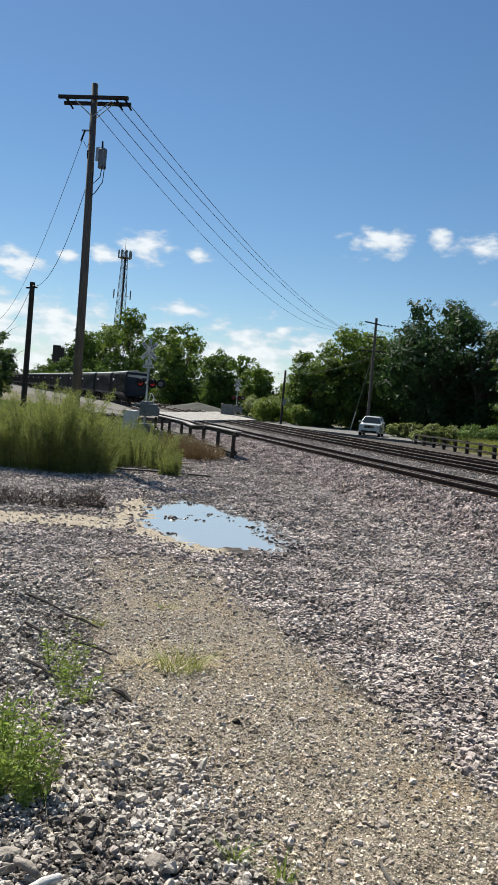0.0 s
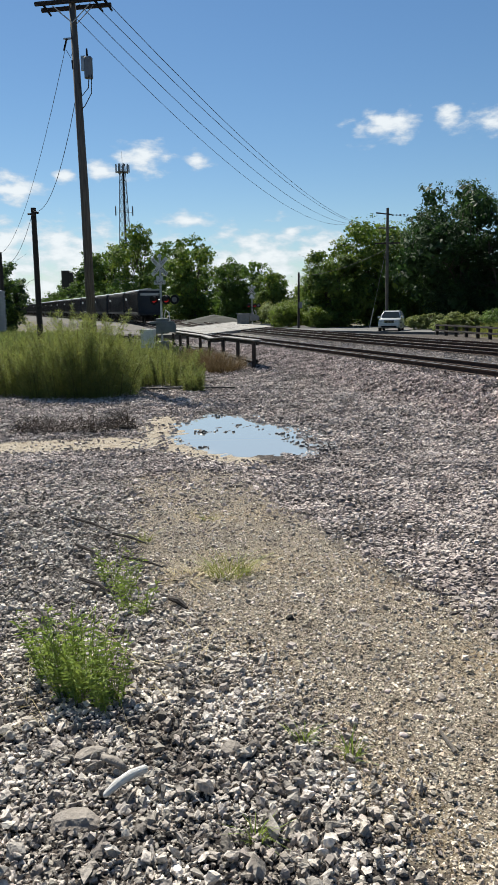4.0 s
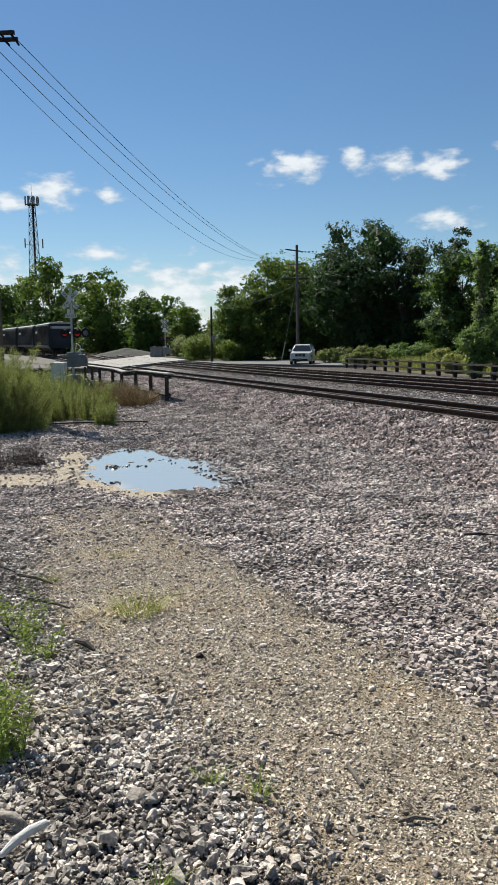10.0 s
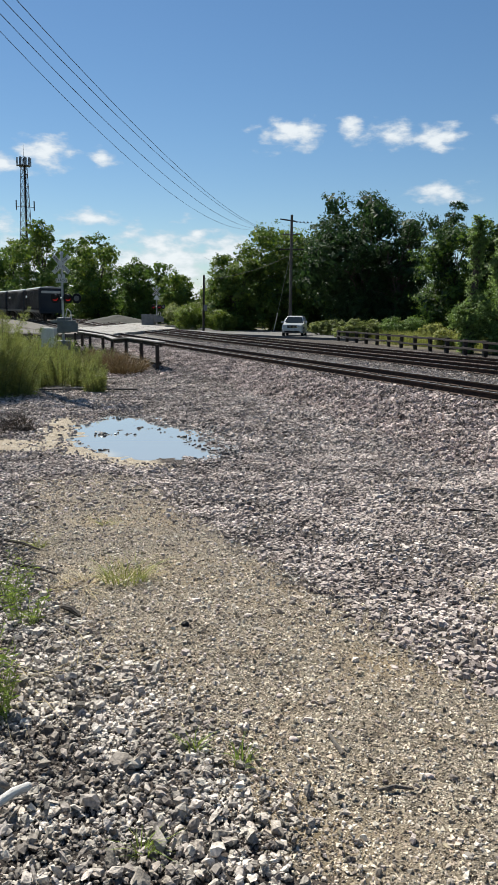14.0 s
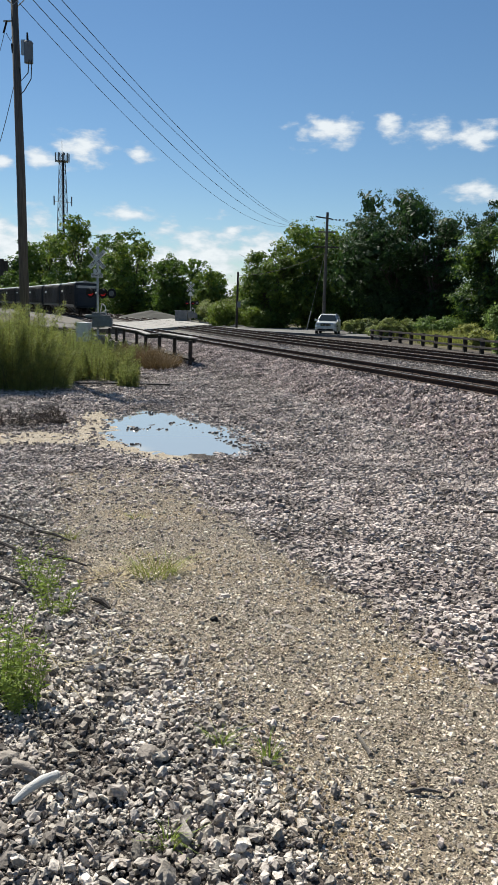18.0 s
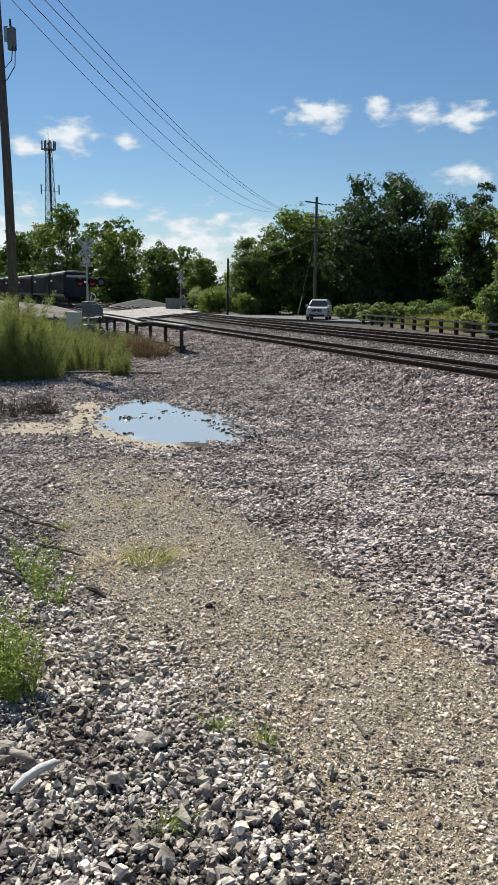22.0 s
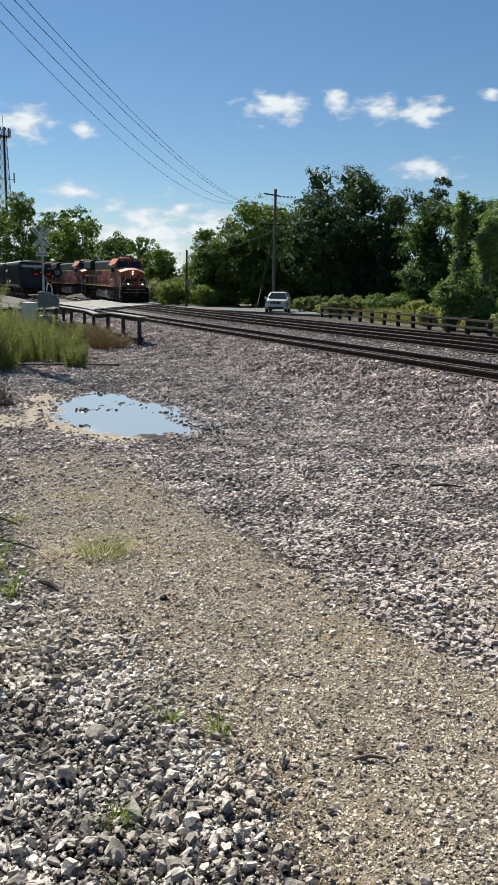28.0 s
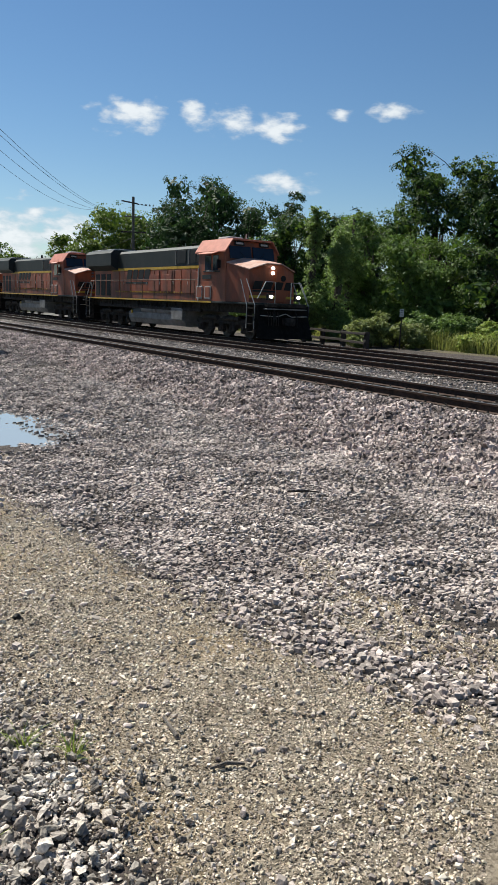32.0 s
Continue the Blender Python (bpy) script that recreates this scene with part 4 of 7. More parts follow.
def make_driftwood():
    m = material("bleached_wood", (0.66, 0.64, 0.60), 0.85, second=(0.38, 0.36, 0.335), scale=5, bump=0.4, bump_scale=30, streak=(1, 8, 8))
    x, y = -0.93, 2.38
    t = thing("driftwood", "short bleached grey branch lying on rubble", "wood", pose(x, y, float(ground_z(x, y)) + 0.062, 0, -10, 52))
    part("branch", tube([(-0.095, 0, 0), (-0.085, 0.002, 0.002), (-0.03, 0.010, 0.008), (0.03, 0.004, 0.012), (0.082, -0.008, 0.006), (0.09, -0.01, 0.004)], [0.006, 0.012, 0.0165, 0.018, 0.0165, 0.010], 10), m, t, smooth=True)
    x, y = -1.02, 2.5
    t = thing("driftwood", "small weathered grey branch beside bleached wood", "wood", pose(x, y, float(ground_z(x, y)) + 0.058, 0, 6, -22))
    part("branch", tube([(-0.06, 0, 0), (0.0, 0.006, 0.006), (0.06, 0.0, 0.0)], [0.012, 0.019, 0.011], 8), M["rock"], t, smooth=True)
    x, y = -1.32, 4.5
    t = thing("wood_chunk", "dark broken wood chunk on gravel", "wood", pose(x, y, float(ground_z(x, y)) + 0.03, 0, 5, -35))
    part("chunk", tube([(-0.09, 0, 0), (0, 0.01, 0.012), (0.09, 0, 0)], [0.012, 0.022, 0.01], 7), M["dark_wood"], t)
    x, y = 0.46, 2.66
    t = thing("stick", "thin dark stick on the sandy path", "stick", pose(x, y, float(ground_z(x, y)) + 0.016, 0, 0, 10))
    part("twig", tube([(-0.07, 0, 0), (0, 0.01, 0.006), (0.07, -0.005, 0)], [0.005, 0.009, 0.004], 6), M["wood"], t)
    t = thing("stick", "weathered splinter of wood on the path", "stick", pose(0.26, 2.98, float(ground_z(0.26, 2.98)) + 0.014, 0, 0, 105))
    part("twig", tube([(-0.08, 0, 0), (0.08, 0.01, 0)], [0.010, 0.007], 6), M["wood"], t)
    for x, y, a, ln in ((-2.35, 5.6, -38, 0.5), (-1.95, 4.7, -32, 0.4), (-2.0, 4.0, -50, 0.4), (-1.85, 5.4, -20, 0.4), (-2.1, 3.5, -48, 0.5), (-2.75, 6.6, -30, 0.6), (-2.2, 6.1, -25, 0.4), (2.0, 8.1, 8, 0.4)):
        t = thing("stick", "dark broken stick lying on gravel", "stick", pose(x, y, float(ground_z(x, y)) + 0.05, 0, 3, a))
        part("twig", tube([(-ln / 2, 0, 0), (0, 0.012, 0.008), (ln / 2, -0.006, 0)], [0.014, 0.013, 0.006], 6), M["dark_wood"], t)


make_driftwood()

# ---- poles, wires, tower ----
def wire(name, a, b, sag, label, r=0.011, group="overhead wires"):
    a, b = Vector(a), Vector(b)
    pts = [a.lerp(b, k / 24) - Vector((0, 0, 4 * sag * (k / 24) * (1 - k / 24))) for k in range(25)]
    ob = new(name, mesh_of(name, tube(pts, r, 5), M["wire"]))
    return tagged(ob, label, "wire", group)


def make_pole_one():
    x, y = -11.08, 27.9
    g = float(ground_z(x, y))
    t = thing("utility_pole", "tall grey wooden utility pole with double crossarm and transformer", "utility pole", pose(x, y, g))
    H = 13.15 - g
    part("pole", tube([(0, 0, -0.3), (-0.06, 0, H * 0.5), (-0.19, -0.03, H)], [0.188, 0.157, 0.115], 14), M["wood"], t, smooth=True)
    for dy, dz, L in ((-0.17, 0.0, 2.75), (0.17, -0.10, 2.65)):
        part("crossarm", box((L, 0.10, 0.13), (-0.17 + 0.05 * (dy > 0), dy, H - 0.55 + dz), 0.012), M["dark_wood"], t)
    for sx in (-1, 1):
        for dy in (-0.13, 0.13):
            part("brace", rod((-0.17 + sx * 0.72, dy, H - 0.64), (-0.17, dy, H - 1.25), 0.018, n=6), M["galv"], t)
    # dull steel tone: the transformer's shaded side is put into its colour
    tr = part("transformer", rod((0.33, -0.05, H - 3.12), (0.33, -0.05, H - 2.46), 0.155, n=20), M["tower_steel"], t, "grey cylindrical pole transformer", smooth=False)
    part("lid", rod((0.33, -0.05, H - 2.46), (0.33, -0.05, H - 2.40), 0.168, 0.13, 20), M["galv"], tr)
    part("bushing", rod((0.30, -0.05, H - 2.40), (0.29, -0.05, H - 2.12), 0.045, 0.03, 8), M["black"], tr)
    part("bracket", box((0.16, 0.1, 0.5), (0.14, -0.03, H - 2.6), 0.01), M["galv"], tr)
    part("cable", tube([(0.4, -0.2, H - 3.05), (0.36, -0.22, H - 3.5), (0.1, -0.2, H - 3.75), (0.02, -0.18, H - 3.3)], 0.018, 6), M["wire"], t)
    part("cable", tube([(0.5, -0.2, H - 3.05), (0.48, -0.25, H - 3.7), (0.2, -0.22, H - 4.1), (0.05, -0.18, H - 4.2)], 0.016, 6), M["wire"], t)
    part("fuse_cutout", rod((-0.42, -0.1, H - 1.75), (-0.55, -0.1, H - 2.15), 0.035, n=8), M["black"], t)
    part("fuse_bracket", box((0.4, 0.05, 0.06), (-0.35, -0.08, H - 1.75), 0.006), M["galv"], t)
    part("arrester", rod((-0.24, -0.1, H - 2.5), (-0.24, -0.1, H - 2.8), 0.05, 0.03, 8), M["black"], t)
    part("cable", tube([(-0.45, -0.1, H - 2.15), (-0.3, -0.12, H - 2.4), (-0.2, -0.12, H - 2.2)], 0.012, 5), M["wire"], t)
    for dx in (-1.2, 0.75, 1.1):
        part("insulator", rod((dx, -0.2, H - 0.62), (dx + 0.22, -0.05, H - 0.95), 0.05, 0.035, 8), M["black"], t)
    wire("overhead_wire", (x + 0.62, y, 13.15 - 0.62), (-4.0, 95.0, 12.1), 1.15, "black power line strung between two poles", 0.014)
    wire("overhead_wire", (x + 1.12, y, 13.15 - 0.62), (-3.6, 95.0, 12.1), 1.2, "black power line strung between two poles", 0.014)
    wire("overhead_wire", (x + 0.08, y, 13.15 - 0.62), (-4.5, 95.0, 12.0), 1.65, "black power line strung between two poles", 0.014)
    wire("overhead_wire", (x - 0.5, y, 13.15 - 0.62), (-5.0, 95.0, 11.9), 2.1, "thin power line strung between two poles", 0.012)
    wire("service_wire", (x - 0.45, y, 13.15 - 1.75), (-30.5, 58, 6.5), 1.6, "drooping service wire from the tall pole", 0.010)
    wire("service_wire", (x - 0.2, y, 13.15 - 3.65), (-18.0, 38.0, 6.9), 1.2, "drooping service wire to a short pole", 0.012)
    wire("service_wire", (-18.0, 38.0, 6.9), (-30.5, 58, 6.1), 1.2, "drooping service wire from a short pole", 0.012)


make_pole_one()


def make_pole_three():
    x, y = -18.0, 38.0
    t = thing("utility_pole", "short dark wooden service pole above tall grass", "utility pole", pose(x, y, -0.75))
    part("pole", rod((0, 0, -0.2), (0.02, 0, 7.8), 0.16, 0.13, 12), M["dark_wood"], t)
    part("insulator", rod((-0.14, 0, 7.5), (-0.3, 0, 7.5), 0.05, n=8), M["black"], t)
    part("insulator", rod((0.14, 0, 7.55), (0.3, 0, 7.55), 0.05, n=8), M["black"], t)
    x, y = -30.5, 58.0
    t = thing("utility_pole", "weathered wooden pole beside a grey shed", "utility pole", pose(x, y, -0.4))
    part("pole", rod((0, 0, -0.2), (0, 0, 7.0), 0.17, 0.14, 12), M["dark_wood"], t)


make_pole_three()


def make_pole_two():
    t = thing("utility_pole", "slim wooden utility pole with three crossarms and guy wire", "utility pole", pose(0.1, 75.0, -0.3))
    part("pole", rod((0, 0, -0.2), (-0.1, 0, 11.4), 0.17, 0.12, 12), M["wood"], t)
    part("crossarm", box((1.5, 0.1, 0.12), (-0.45, 0, 10.9), 0.01, pose(0, 0, 0, 0, 8, 0)), M["dark_wood"], t)
    part("crossarm", box((1.7, 0.1, 0.12), (-0.1, 0, 9.6), 0.01), M["wood"], t)
    part("crossarm", box((2.35, 0.12, 0.14), (-0.05, 0, 8.2), 0.01), M["dark_wood"], t)
    for dx in (0.3, 0.65, 1.0, 1.35):
        part("insulator", rod((dx, 0, 10.75), (dx + 0.16, 0, 10.72), 0.06, n=8), M["black"], t)
    part("guy_wire", rod((-0.1, -0.1, 8.0), (-1.75, 6.0, 0.2), 0.016, n=5), M["galv"], t)
    part("guy_guard", rod((-1.33, 4.45, 2.15), (-1.75, 6.0, 0.2), 0.05, n=8), M["white"], t, "pale plastic guy-wire guard")
    wire("overhead_wire", (0.0, 75, 10.6), (14, 78, 9.6), 0.4, "thin power line running behind the trees", 0.012)
    t = thing("signal_pole", "thin dark wooden pole with small box beside street", "pole", pose(-8.9, 79.5, -0.3))
    part("pole", rod((0, 0, -0.2), (0.02, 0, 5.9), 0.13, 0.10, 10), M["dark_wood"], t)
    part("box", box((0.35, 0.2, 0.6), (0.2, -0.1, 2.6), 0.02), M["grey_case"], t)
    wire("service_wire", (-8.9, 79.5, 5.2), (0.0, 75.0, 7.4), 0.5, "yellow-green service wire hung below the trees", 0.02)


make_pole_two()


def make_tower():
    # a tapering lattice mast well beyond the trees
    D = 1.62
    x, y = -53.7 * D, 156.0 * D
    top = 1.6 + (30.9 - 0.6) * D
    t = thing("cell_tower", "grey steel lattice cell tower with antenna panels", "tower", pose(x, y, 0, 0, 0, 20))
    w0, w1 = 3.3, 1.0
    corner = [(math.cos(a), math.sin(a)) for a in (math.pi / 2, math.pi * 7 / 6, math.pi * 11 / 6)]

    def leg(i, h):
        w = w0 + (w1 - w0) * h / top
        return Vector((corner[i][0] * w, corner[i][1] * w, h))

    for i in range(3):
        part("leg", rod(leg(i, 0), leg(i, top), 0.16, 0.12, 6), M["tower_steel"], t)
    n = 17
    for k in range(n):
        bm = bmesh.new()
        h0, h1 = top * k / n, top * (k + 1) / n
        for i in range(3):
            j = (i + 1) % 3
            add_rod(bm, leg(i, h0), leg(j, h1), 0.07, n=5)
            add_rod(bm, leg(j, h0), leg(i, h1), 0.07, n=5)
            add_rod(bm, leg(i, h1), leg(j, h1), 0.06, n=5)
        part("bracing", bm, M["tower_steel"], t)
    part("cable_run", box((0.5, 0.35, top - 2), (0.3, -0.6, top / 2), 0.02), M["black"], t)
    part("platform", rod((0, 0, top - 2.6), (0, 0, top - 2.45), 2.0, n=12), M["tower_steel"], t)
    for k in range(9):
        a = k * math.tau / 9
        part("antenna_panel", box((0.32, 0.55, 2.6), (2.2 * math.cos(a), 2.2 * math.sin(a), top - 1.4), 0.03, pose(0, 0, 0, 0, 0, math.degrees(a))), M["tower_steel"], t)
    for h, a in ((top * 0.70, 2.7), (top * 0.695, -0.3)):
        part("dish_mount", rod((0, 0, h), (2.9 * math.cos(a), 2.9 * math.sin(a), h), 0.09, n=6), M["tower_steel"], t)
        part("antenna_panel", box((0.4, 0.5, 3.0), (3.0 * math.cos(a), 3.0 * math.sin(a), h + 0.4), 0.03), M["tower_steel"], t)
    part("spike", rod((0, 0, top), (0, 0, top + 4.0), 0.06, n=5), M["tower_steel"], t)


make_tower()


def make_sign():
    x, y = 12.95, 35.8
    g = float(ground_z(x, y))
    t = thing("marker_sign", "small pale sign plate on a thin post in weeds", "sign", pose(x, y, g, 0, 0, -18))
    part("post", box((0.06, 0.04, 1.7), (0, 0, 0.85), 0.004), M["dark_wood"], t)
    part("plate", box((0.20, 0.012, 0.36), (0, -0.028, 1.75), 0.004), M["galv"], t)
    for k, z in enumerate((1.86, 1.76, 1.66)):
        part("bar", box((0.14 - 0.02 * k, 0.004, 0.035), (0, -0.038, z)), M["black"], t)


make_sign()


def make_shed():
    m = material("ribbed_steel_shed", (0.36, 0.38, 0.40), 0.5, 0.3, second=(0.27, 0.28, 0.30), scale=1.2)
    t = thing("grey_shed", "grey ribbed steel bin with a pitched roof", "shed", pose(-31.9, 57.6, -0.3, 0, 0, 20))
    part("wall", rod((0, 0, 0), (0, 0, 3.85), 1.6, n=36), m, t)
    rib = mesh_of("rib", rod((0, 0, 0), (0, 0, 0.06), 1.63, n=36), m)
    for k in range(12):
        part("rib", rib, None, t, m=pose(0, 0, 0.3 + 0.31 * k))
    part("roof", rod((0, 0, 3.85), (0, 0, 4.15), 1.7, 0.3, 36), m, t)
    part("cap", rod((0, 0, 4.15), (0, 0, 4.33), 0.32, 0.2, 16), M["white"], t)
    t = thing("far_elevator", "dark concrete grain elevator far behind the trees", "building", pose(-118 * 1.25, 275 * 1.25, 0, 0, 0, 24))
    part("headhouse", box((3.8, 5, 22.0), (-0.6, 0, 11.0), 0.3), M["tie"], t)
    part("leg_tower", box((1.5, 4, 21.2), (2.1, 0, 10.6), 0.2), M["tie"], t)


make_shed()

# ---- crossing signals, guard rails, fence ----
M["lamp_red"] = material("lit_red_lens", (0.35, 0.012, 0.012), 0.3, emission=((1.0, 0.03, 0.03), 0.10))
M["lamp_dull"] = material("unlit_red_lens", (0.12, 0.01, 0.012), 0.25)
M["lens_grey"] = material("grey_lens_back", (0.16, 0.16, 0.165), 0.45, 0.2)


def lettering(text, size, parent, m, mat, name="lettering"):
    cu = bpy.data.curves.new(name, "FONT")
    cu.body, cu.size, cu.extrude, cu.align_x, cu.align_y, cu.resolution_u = text, size, 0.004, "CENTER", "CENTER", 2
    tmp = bpy.data.objects.new("tmp", cu)
    me = bpy.data.meshes.new_from_object(tmp)
    bpy.data.objects.remove(tmp)
    me.materials.clear()
    me.materials.append(mat)
    return part(name, me, None, parent, m=m)


def make_signal(x, y, z, turn, label, lit, words, gate):
    """A flashing-light mast: crossbuck, track-count plate, lamp pair, gate machine. It faces -y before its turn."""
    t = thing("crossing_signal", label, "crossing signal", pose(x, y, z, 0, 0, turn), group="railway crossing signals")
    part("mast", rod((0, 0, 0), (0, 0, 5.1), 0.065, n=12), M["galv"], t)
    part("base", box((0.6, 0.6, 0.5), (0, 0, 0.15), 0.03), M["grey_case"], t)
    for sgn, txt in ((-1, "CROSSING"), (1, "RAILROAD")):
        turn_m = pose(0, -0.085 - 0.012 * sgn, 4.55, 0, 45 * sgn, 0)
        b = part("blade", box((1.3, 0.016, 0.23), (0, 0, 0), 0.004), M["white"], t, "white crossbuck blade with black letters", turn_m)
        if words:
            if sgn > 0:
                lettering("RAIL", 0.2, b, pose(-0.38, -0.010, 0, 90, 0, 0), M["black"])
                lettering("ROAD", 0.2, b, pose(0.38, -0.010, 0, 90, 0, 0), M["black"])
            else:
                lettering(txt, 0.2, b, pose(0, -0.010, 0, 90, 0, 0), M["black"])
        else:
            part("bar", box((1.0, 0.004, 0.1), (0, -0.011, 0)), M["black"], b)
    pl = part("track_plate", box((0.42, 0.014, 0.24), (0, -0.08, 3.92), 0.003), M["white"], t)
    pw = part("track_plate", box((0.68, 0.014, 0.22), (0, -0.08, 3.68), 0.003), M["white"], t)
    if words:
        lettering("3", 0.26, pl, pose(0, -0.089, 3.92, 90, 0, 0), M["black"])
        lettering("TRACKS", 0.18, pw, pose(0, -0.089, 3.68, 90, 0, 0), M["black"])
    part("lamp_arm", rod((-0.45, 0, 2.72), (0.86, 0, 2.72), 0.03, n=8), M["galv"], t)
    for k, dx in enumerate((-0.42, 0.33, 0.84)):
        back = k == 2
        u = part("lamp_unit", rod((dx, 0.0, 2.72), (dx, -0.03, 2.72), 0.27, n=24), M["black"], t, "round black lamp hood and backing plate")
        part("lamp_case", rod((dx, -0.03, 2.72), (dx, 0.16, 2.72), 0.16, n=16), M["black"], u)
        part("lens", rod((dx, -0.03, 2.72), (dx, -0.06, 2.72), 0.15, n=18), M["lens_grey"] if back else M["lamp_red"] if lit else M["lamp_dull"], u)
        part("visor", rod((dx, -0.03, 2.80), (dx, -0.28, 2.80), 0.17, 0.15, 16), M["black"], u) if not back else None
    part("bell", rod((0, 0, 5.1), (0, 0, 5.25), 0.13, 0.05, 12), M["galv"], t)
    if gate:
        g = part("gate_machine", box((0.5, 0.75, 0.85), (0.0, 0.1, 1.25), 0.04), M["grey_case"], t, "grey steel gate machine housing")
        part("counterweight", box((0.9, 0.12, 0.5), (0.55, -0.3, 1.15), 0.03), M["grey_case"], g)
        part("counterweight_arm", box((1.5, 0.09, 0.16), (0.15, -0.3, 1.45), 0.02), M["grey_case"], g)
        part("cable_loop", tube([(0.2, -0.1, 1.7), (0.35, -0.2, 2.15), (0.55, -0.2, 2.0), (0.6, -0.2, 1.4)], 0.03, 6), M["white"], g)
    return t


make_signal(-12.55, 42.15, -0.35, -8, "railway crossing mast with white crossbuck and lit red lamps", 1, True, True)
make_signal(-16.3, 94.0, -0.25, -8, "far railway crossing mast with crossbuck and red light", 1, False, True)


def make_case():
    t = thing("relay_case", "grey steel relay cabinet beside the far crossing", "cabinet", pose(-17.6, 95.5, -0.25, 0, 0, -10))
    part("cabinet", box((1.6, 0.8, 1.5), (0, 0, 0.95), 0.03), M["grey_case"], t)
    part("roof", box((1.75, 0.95, 0.08), (0, 0, 1.74), 0.02), M["grey_case"], t)
    part("footing", box((1.7, 0.9, 0.2), (0, 0, 0.1), 0.01), M["concrete"], t)
    t = thing("concrete_barrier", "low pale concrete block beside the far crossing", "barrier", pose(-13.4, 92.0, -0.25, 0, 0, 5))
    part("block", box((4.2, 0.5, 0.45), (0, 0, 0.25), 0.05), M["concrete"], t)


make_case()


def make_pavement_stand_in():
    # an added white block that imitates a sunlit patch of road behind the rail
    t = thing("concrete_block", "white block standing in for sunlit pavement beside the road approach", "block", pose(-13.9, 43.9, -0.42, 0, 0, -12))
    part("block", box((0.85, 0.5, 1.12), (0, 0, 0.56), 0.03), M["white"], t)


make_pavement_stand_in()


def make_guard_rail():
    """Steel beam on timber posts along the head of the ditch, bent near its middle."""
    # cap colour: weathered grey, with the sunlight on the beam's top painted in
    m = material("weathered_sunlit_guard_cap", (0.30, 0.29, 0.27), 0.7, 0.0, second=(0.12, 0.10, 0.09), scale=3)
    t = thing("guard_rail", "bent weathered timber guard rail on dark posts", "guard rail")
    pts = [(-5.1, 29.6), (-6.2, 32.0), (-7.4, 34.6), (-8.7, 37.4), (-9.7, 39.6), (-11.3, 43.1), (-12.4, 45.5), (-13.5, 47.9)]
    tops = [0.44, 0.44, 0.43, 0.27, 0.36, 0.36, 0.36, 0.36]
    for (x, y), z in zip(pts, tops):
        part("post", box((0.14, 0.14, 1.4), (x, y, z - 0.72), 0.015), M["dark_wood"], t)
    for i, ((a, za), (b, zb)) in enumerate(zip(list(zip(pts, tops))[:-1], list(zip(pts, tops))[1:])):
        pa, pb = Vector((a[0] + 0.15, a[1] + 0.06, za - 0.04)), Vector((b[0] + 0.15, b[1] + 0.06, zb - 0.04))
        d = pb - pa
        mm = Matrix.Translation((pa + pb) / 2) @ d.to_track_quat("X", "Z").to_matrix().to_4x4()
        beam = part("beam", box((d.length * 1.01, 0.09, 0.16), (0, 0, 0), 0.02), M["dark_wood"], t, m=mm)
        part("cap", box((d.length * 1.01, 0.34, 0.06), (0, 0, 0.11), 0.015), m, beam, "grey weathered cap plate in a sunlit tone")
    low = [(x + 0.1, y, z - 0.75) for (x, y), z in zip(pts, tops)]
    part("lower_board", tube(low, 0.09, 4), M["dark_wood"], t)
    # the headwall under it
    part("headwall", tube([(-6.6, 34.3, -0.75), (-9.3, 40.2, -0.8), (-13.0, 48.2, -0.8)], 0.42, 4), M["dark_wood"], t, "dark timber culvert headwall")
    t = thing("guard_rail", "low timber guard rail beside the road approach", "guard rail")
    for x, y in ((-15.3, 44.6), (-13.5, 44.0), (-17.2, 45.4)):
        part("post", box((0.16, 0.16, 1.5), (x, y, -0.35), 0.012), M["dark_wood"], t)
    part("beam", tube([(-17.6, 45.6, 0.3), (-13.2, 43.9, 0.28)], 0.09, 4), M["wood"], t)


make_guard_rail()


def make_fence():
    t = thing("timber_fence", "dark low timber fence with two rails along tracks", "fence")
    a, b = Vector((3.9, 60.6, 0)), Vector((10.7, 34.0, 0))
    n = 13
    rng = random.Random(8)
    for k in range(n + 1):
        p = a.lerp(b, k / n)
        part("post", box((0.2, 0.2, 1.2), (p.x, p.y, float(ground_z(p.x, p.y)) + 0.24), 0.015, pose(0, 0, 0, rng.uniform(-2, 2), rng.uniform(-2, 2), 14)), M["dark_wood"], t)
    for k in range(0, n):
        for z in (0.74, 0.36):
            p, q = a.lerp(b, (k - 0.04) / n), a.lerp(b, (k + 1.04) / n)
            g = float(ground_z(p.x, p.y))
            dz = rng.uniform(-0.03, 0.03)
            off = Vector((-0.13, -0.03, 0))
            p, q = p + off + Vector((0, 0, g + z + dz)), q + off + Vector((0, 0, g + z + rng.uniform(-0.03, 0.03)))
            d = q - p
            part("rail_board", box((d.length, 0.06, 0.115), (0, 0, 0), 0.012), M["dark_wood"], t, m=Matrix.Translation((p + q) / 2) @ d.to_track_quat("X", "Z").to_matrix().to_4x4())


make_fence()


M["tank_pipe"] = material("dull_dark_pipe", (0.07, 0.065, 0.06), 0.7, second=(0.04, 0.037, 0.034), scale=4)


def make_pipe():
    t = thing("drain_pipe", "thin dark pipe lying on gravel beside weeds", "pipe", pose(-6.6, 22.9, -0.72, 0, 0, 14))
    part("pipe", tube([(-1.5, 0, 0), (0, 0.03, 0.02), (2.0, 0, 0)], 0.028, 8), M["tank_pipe"], t)


make_pipe()

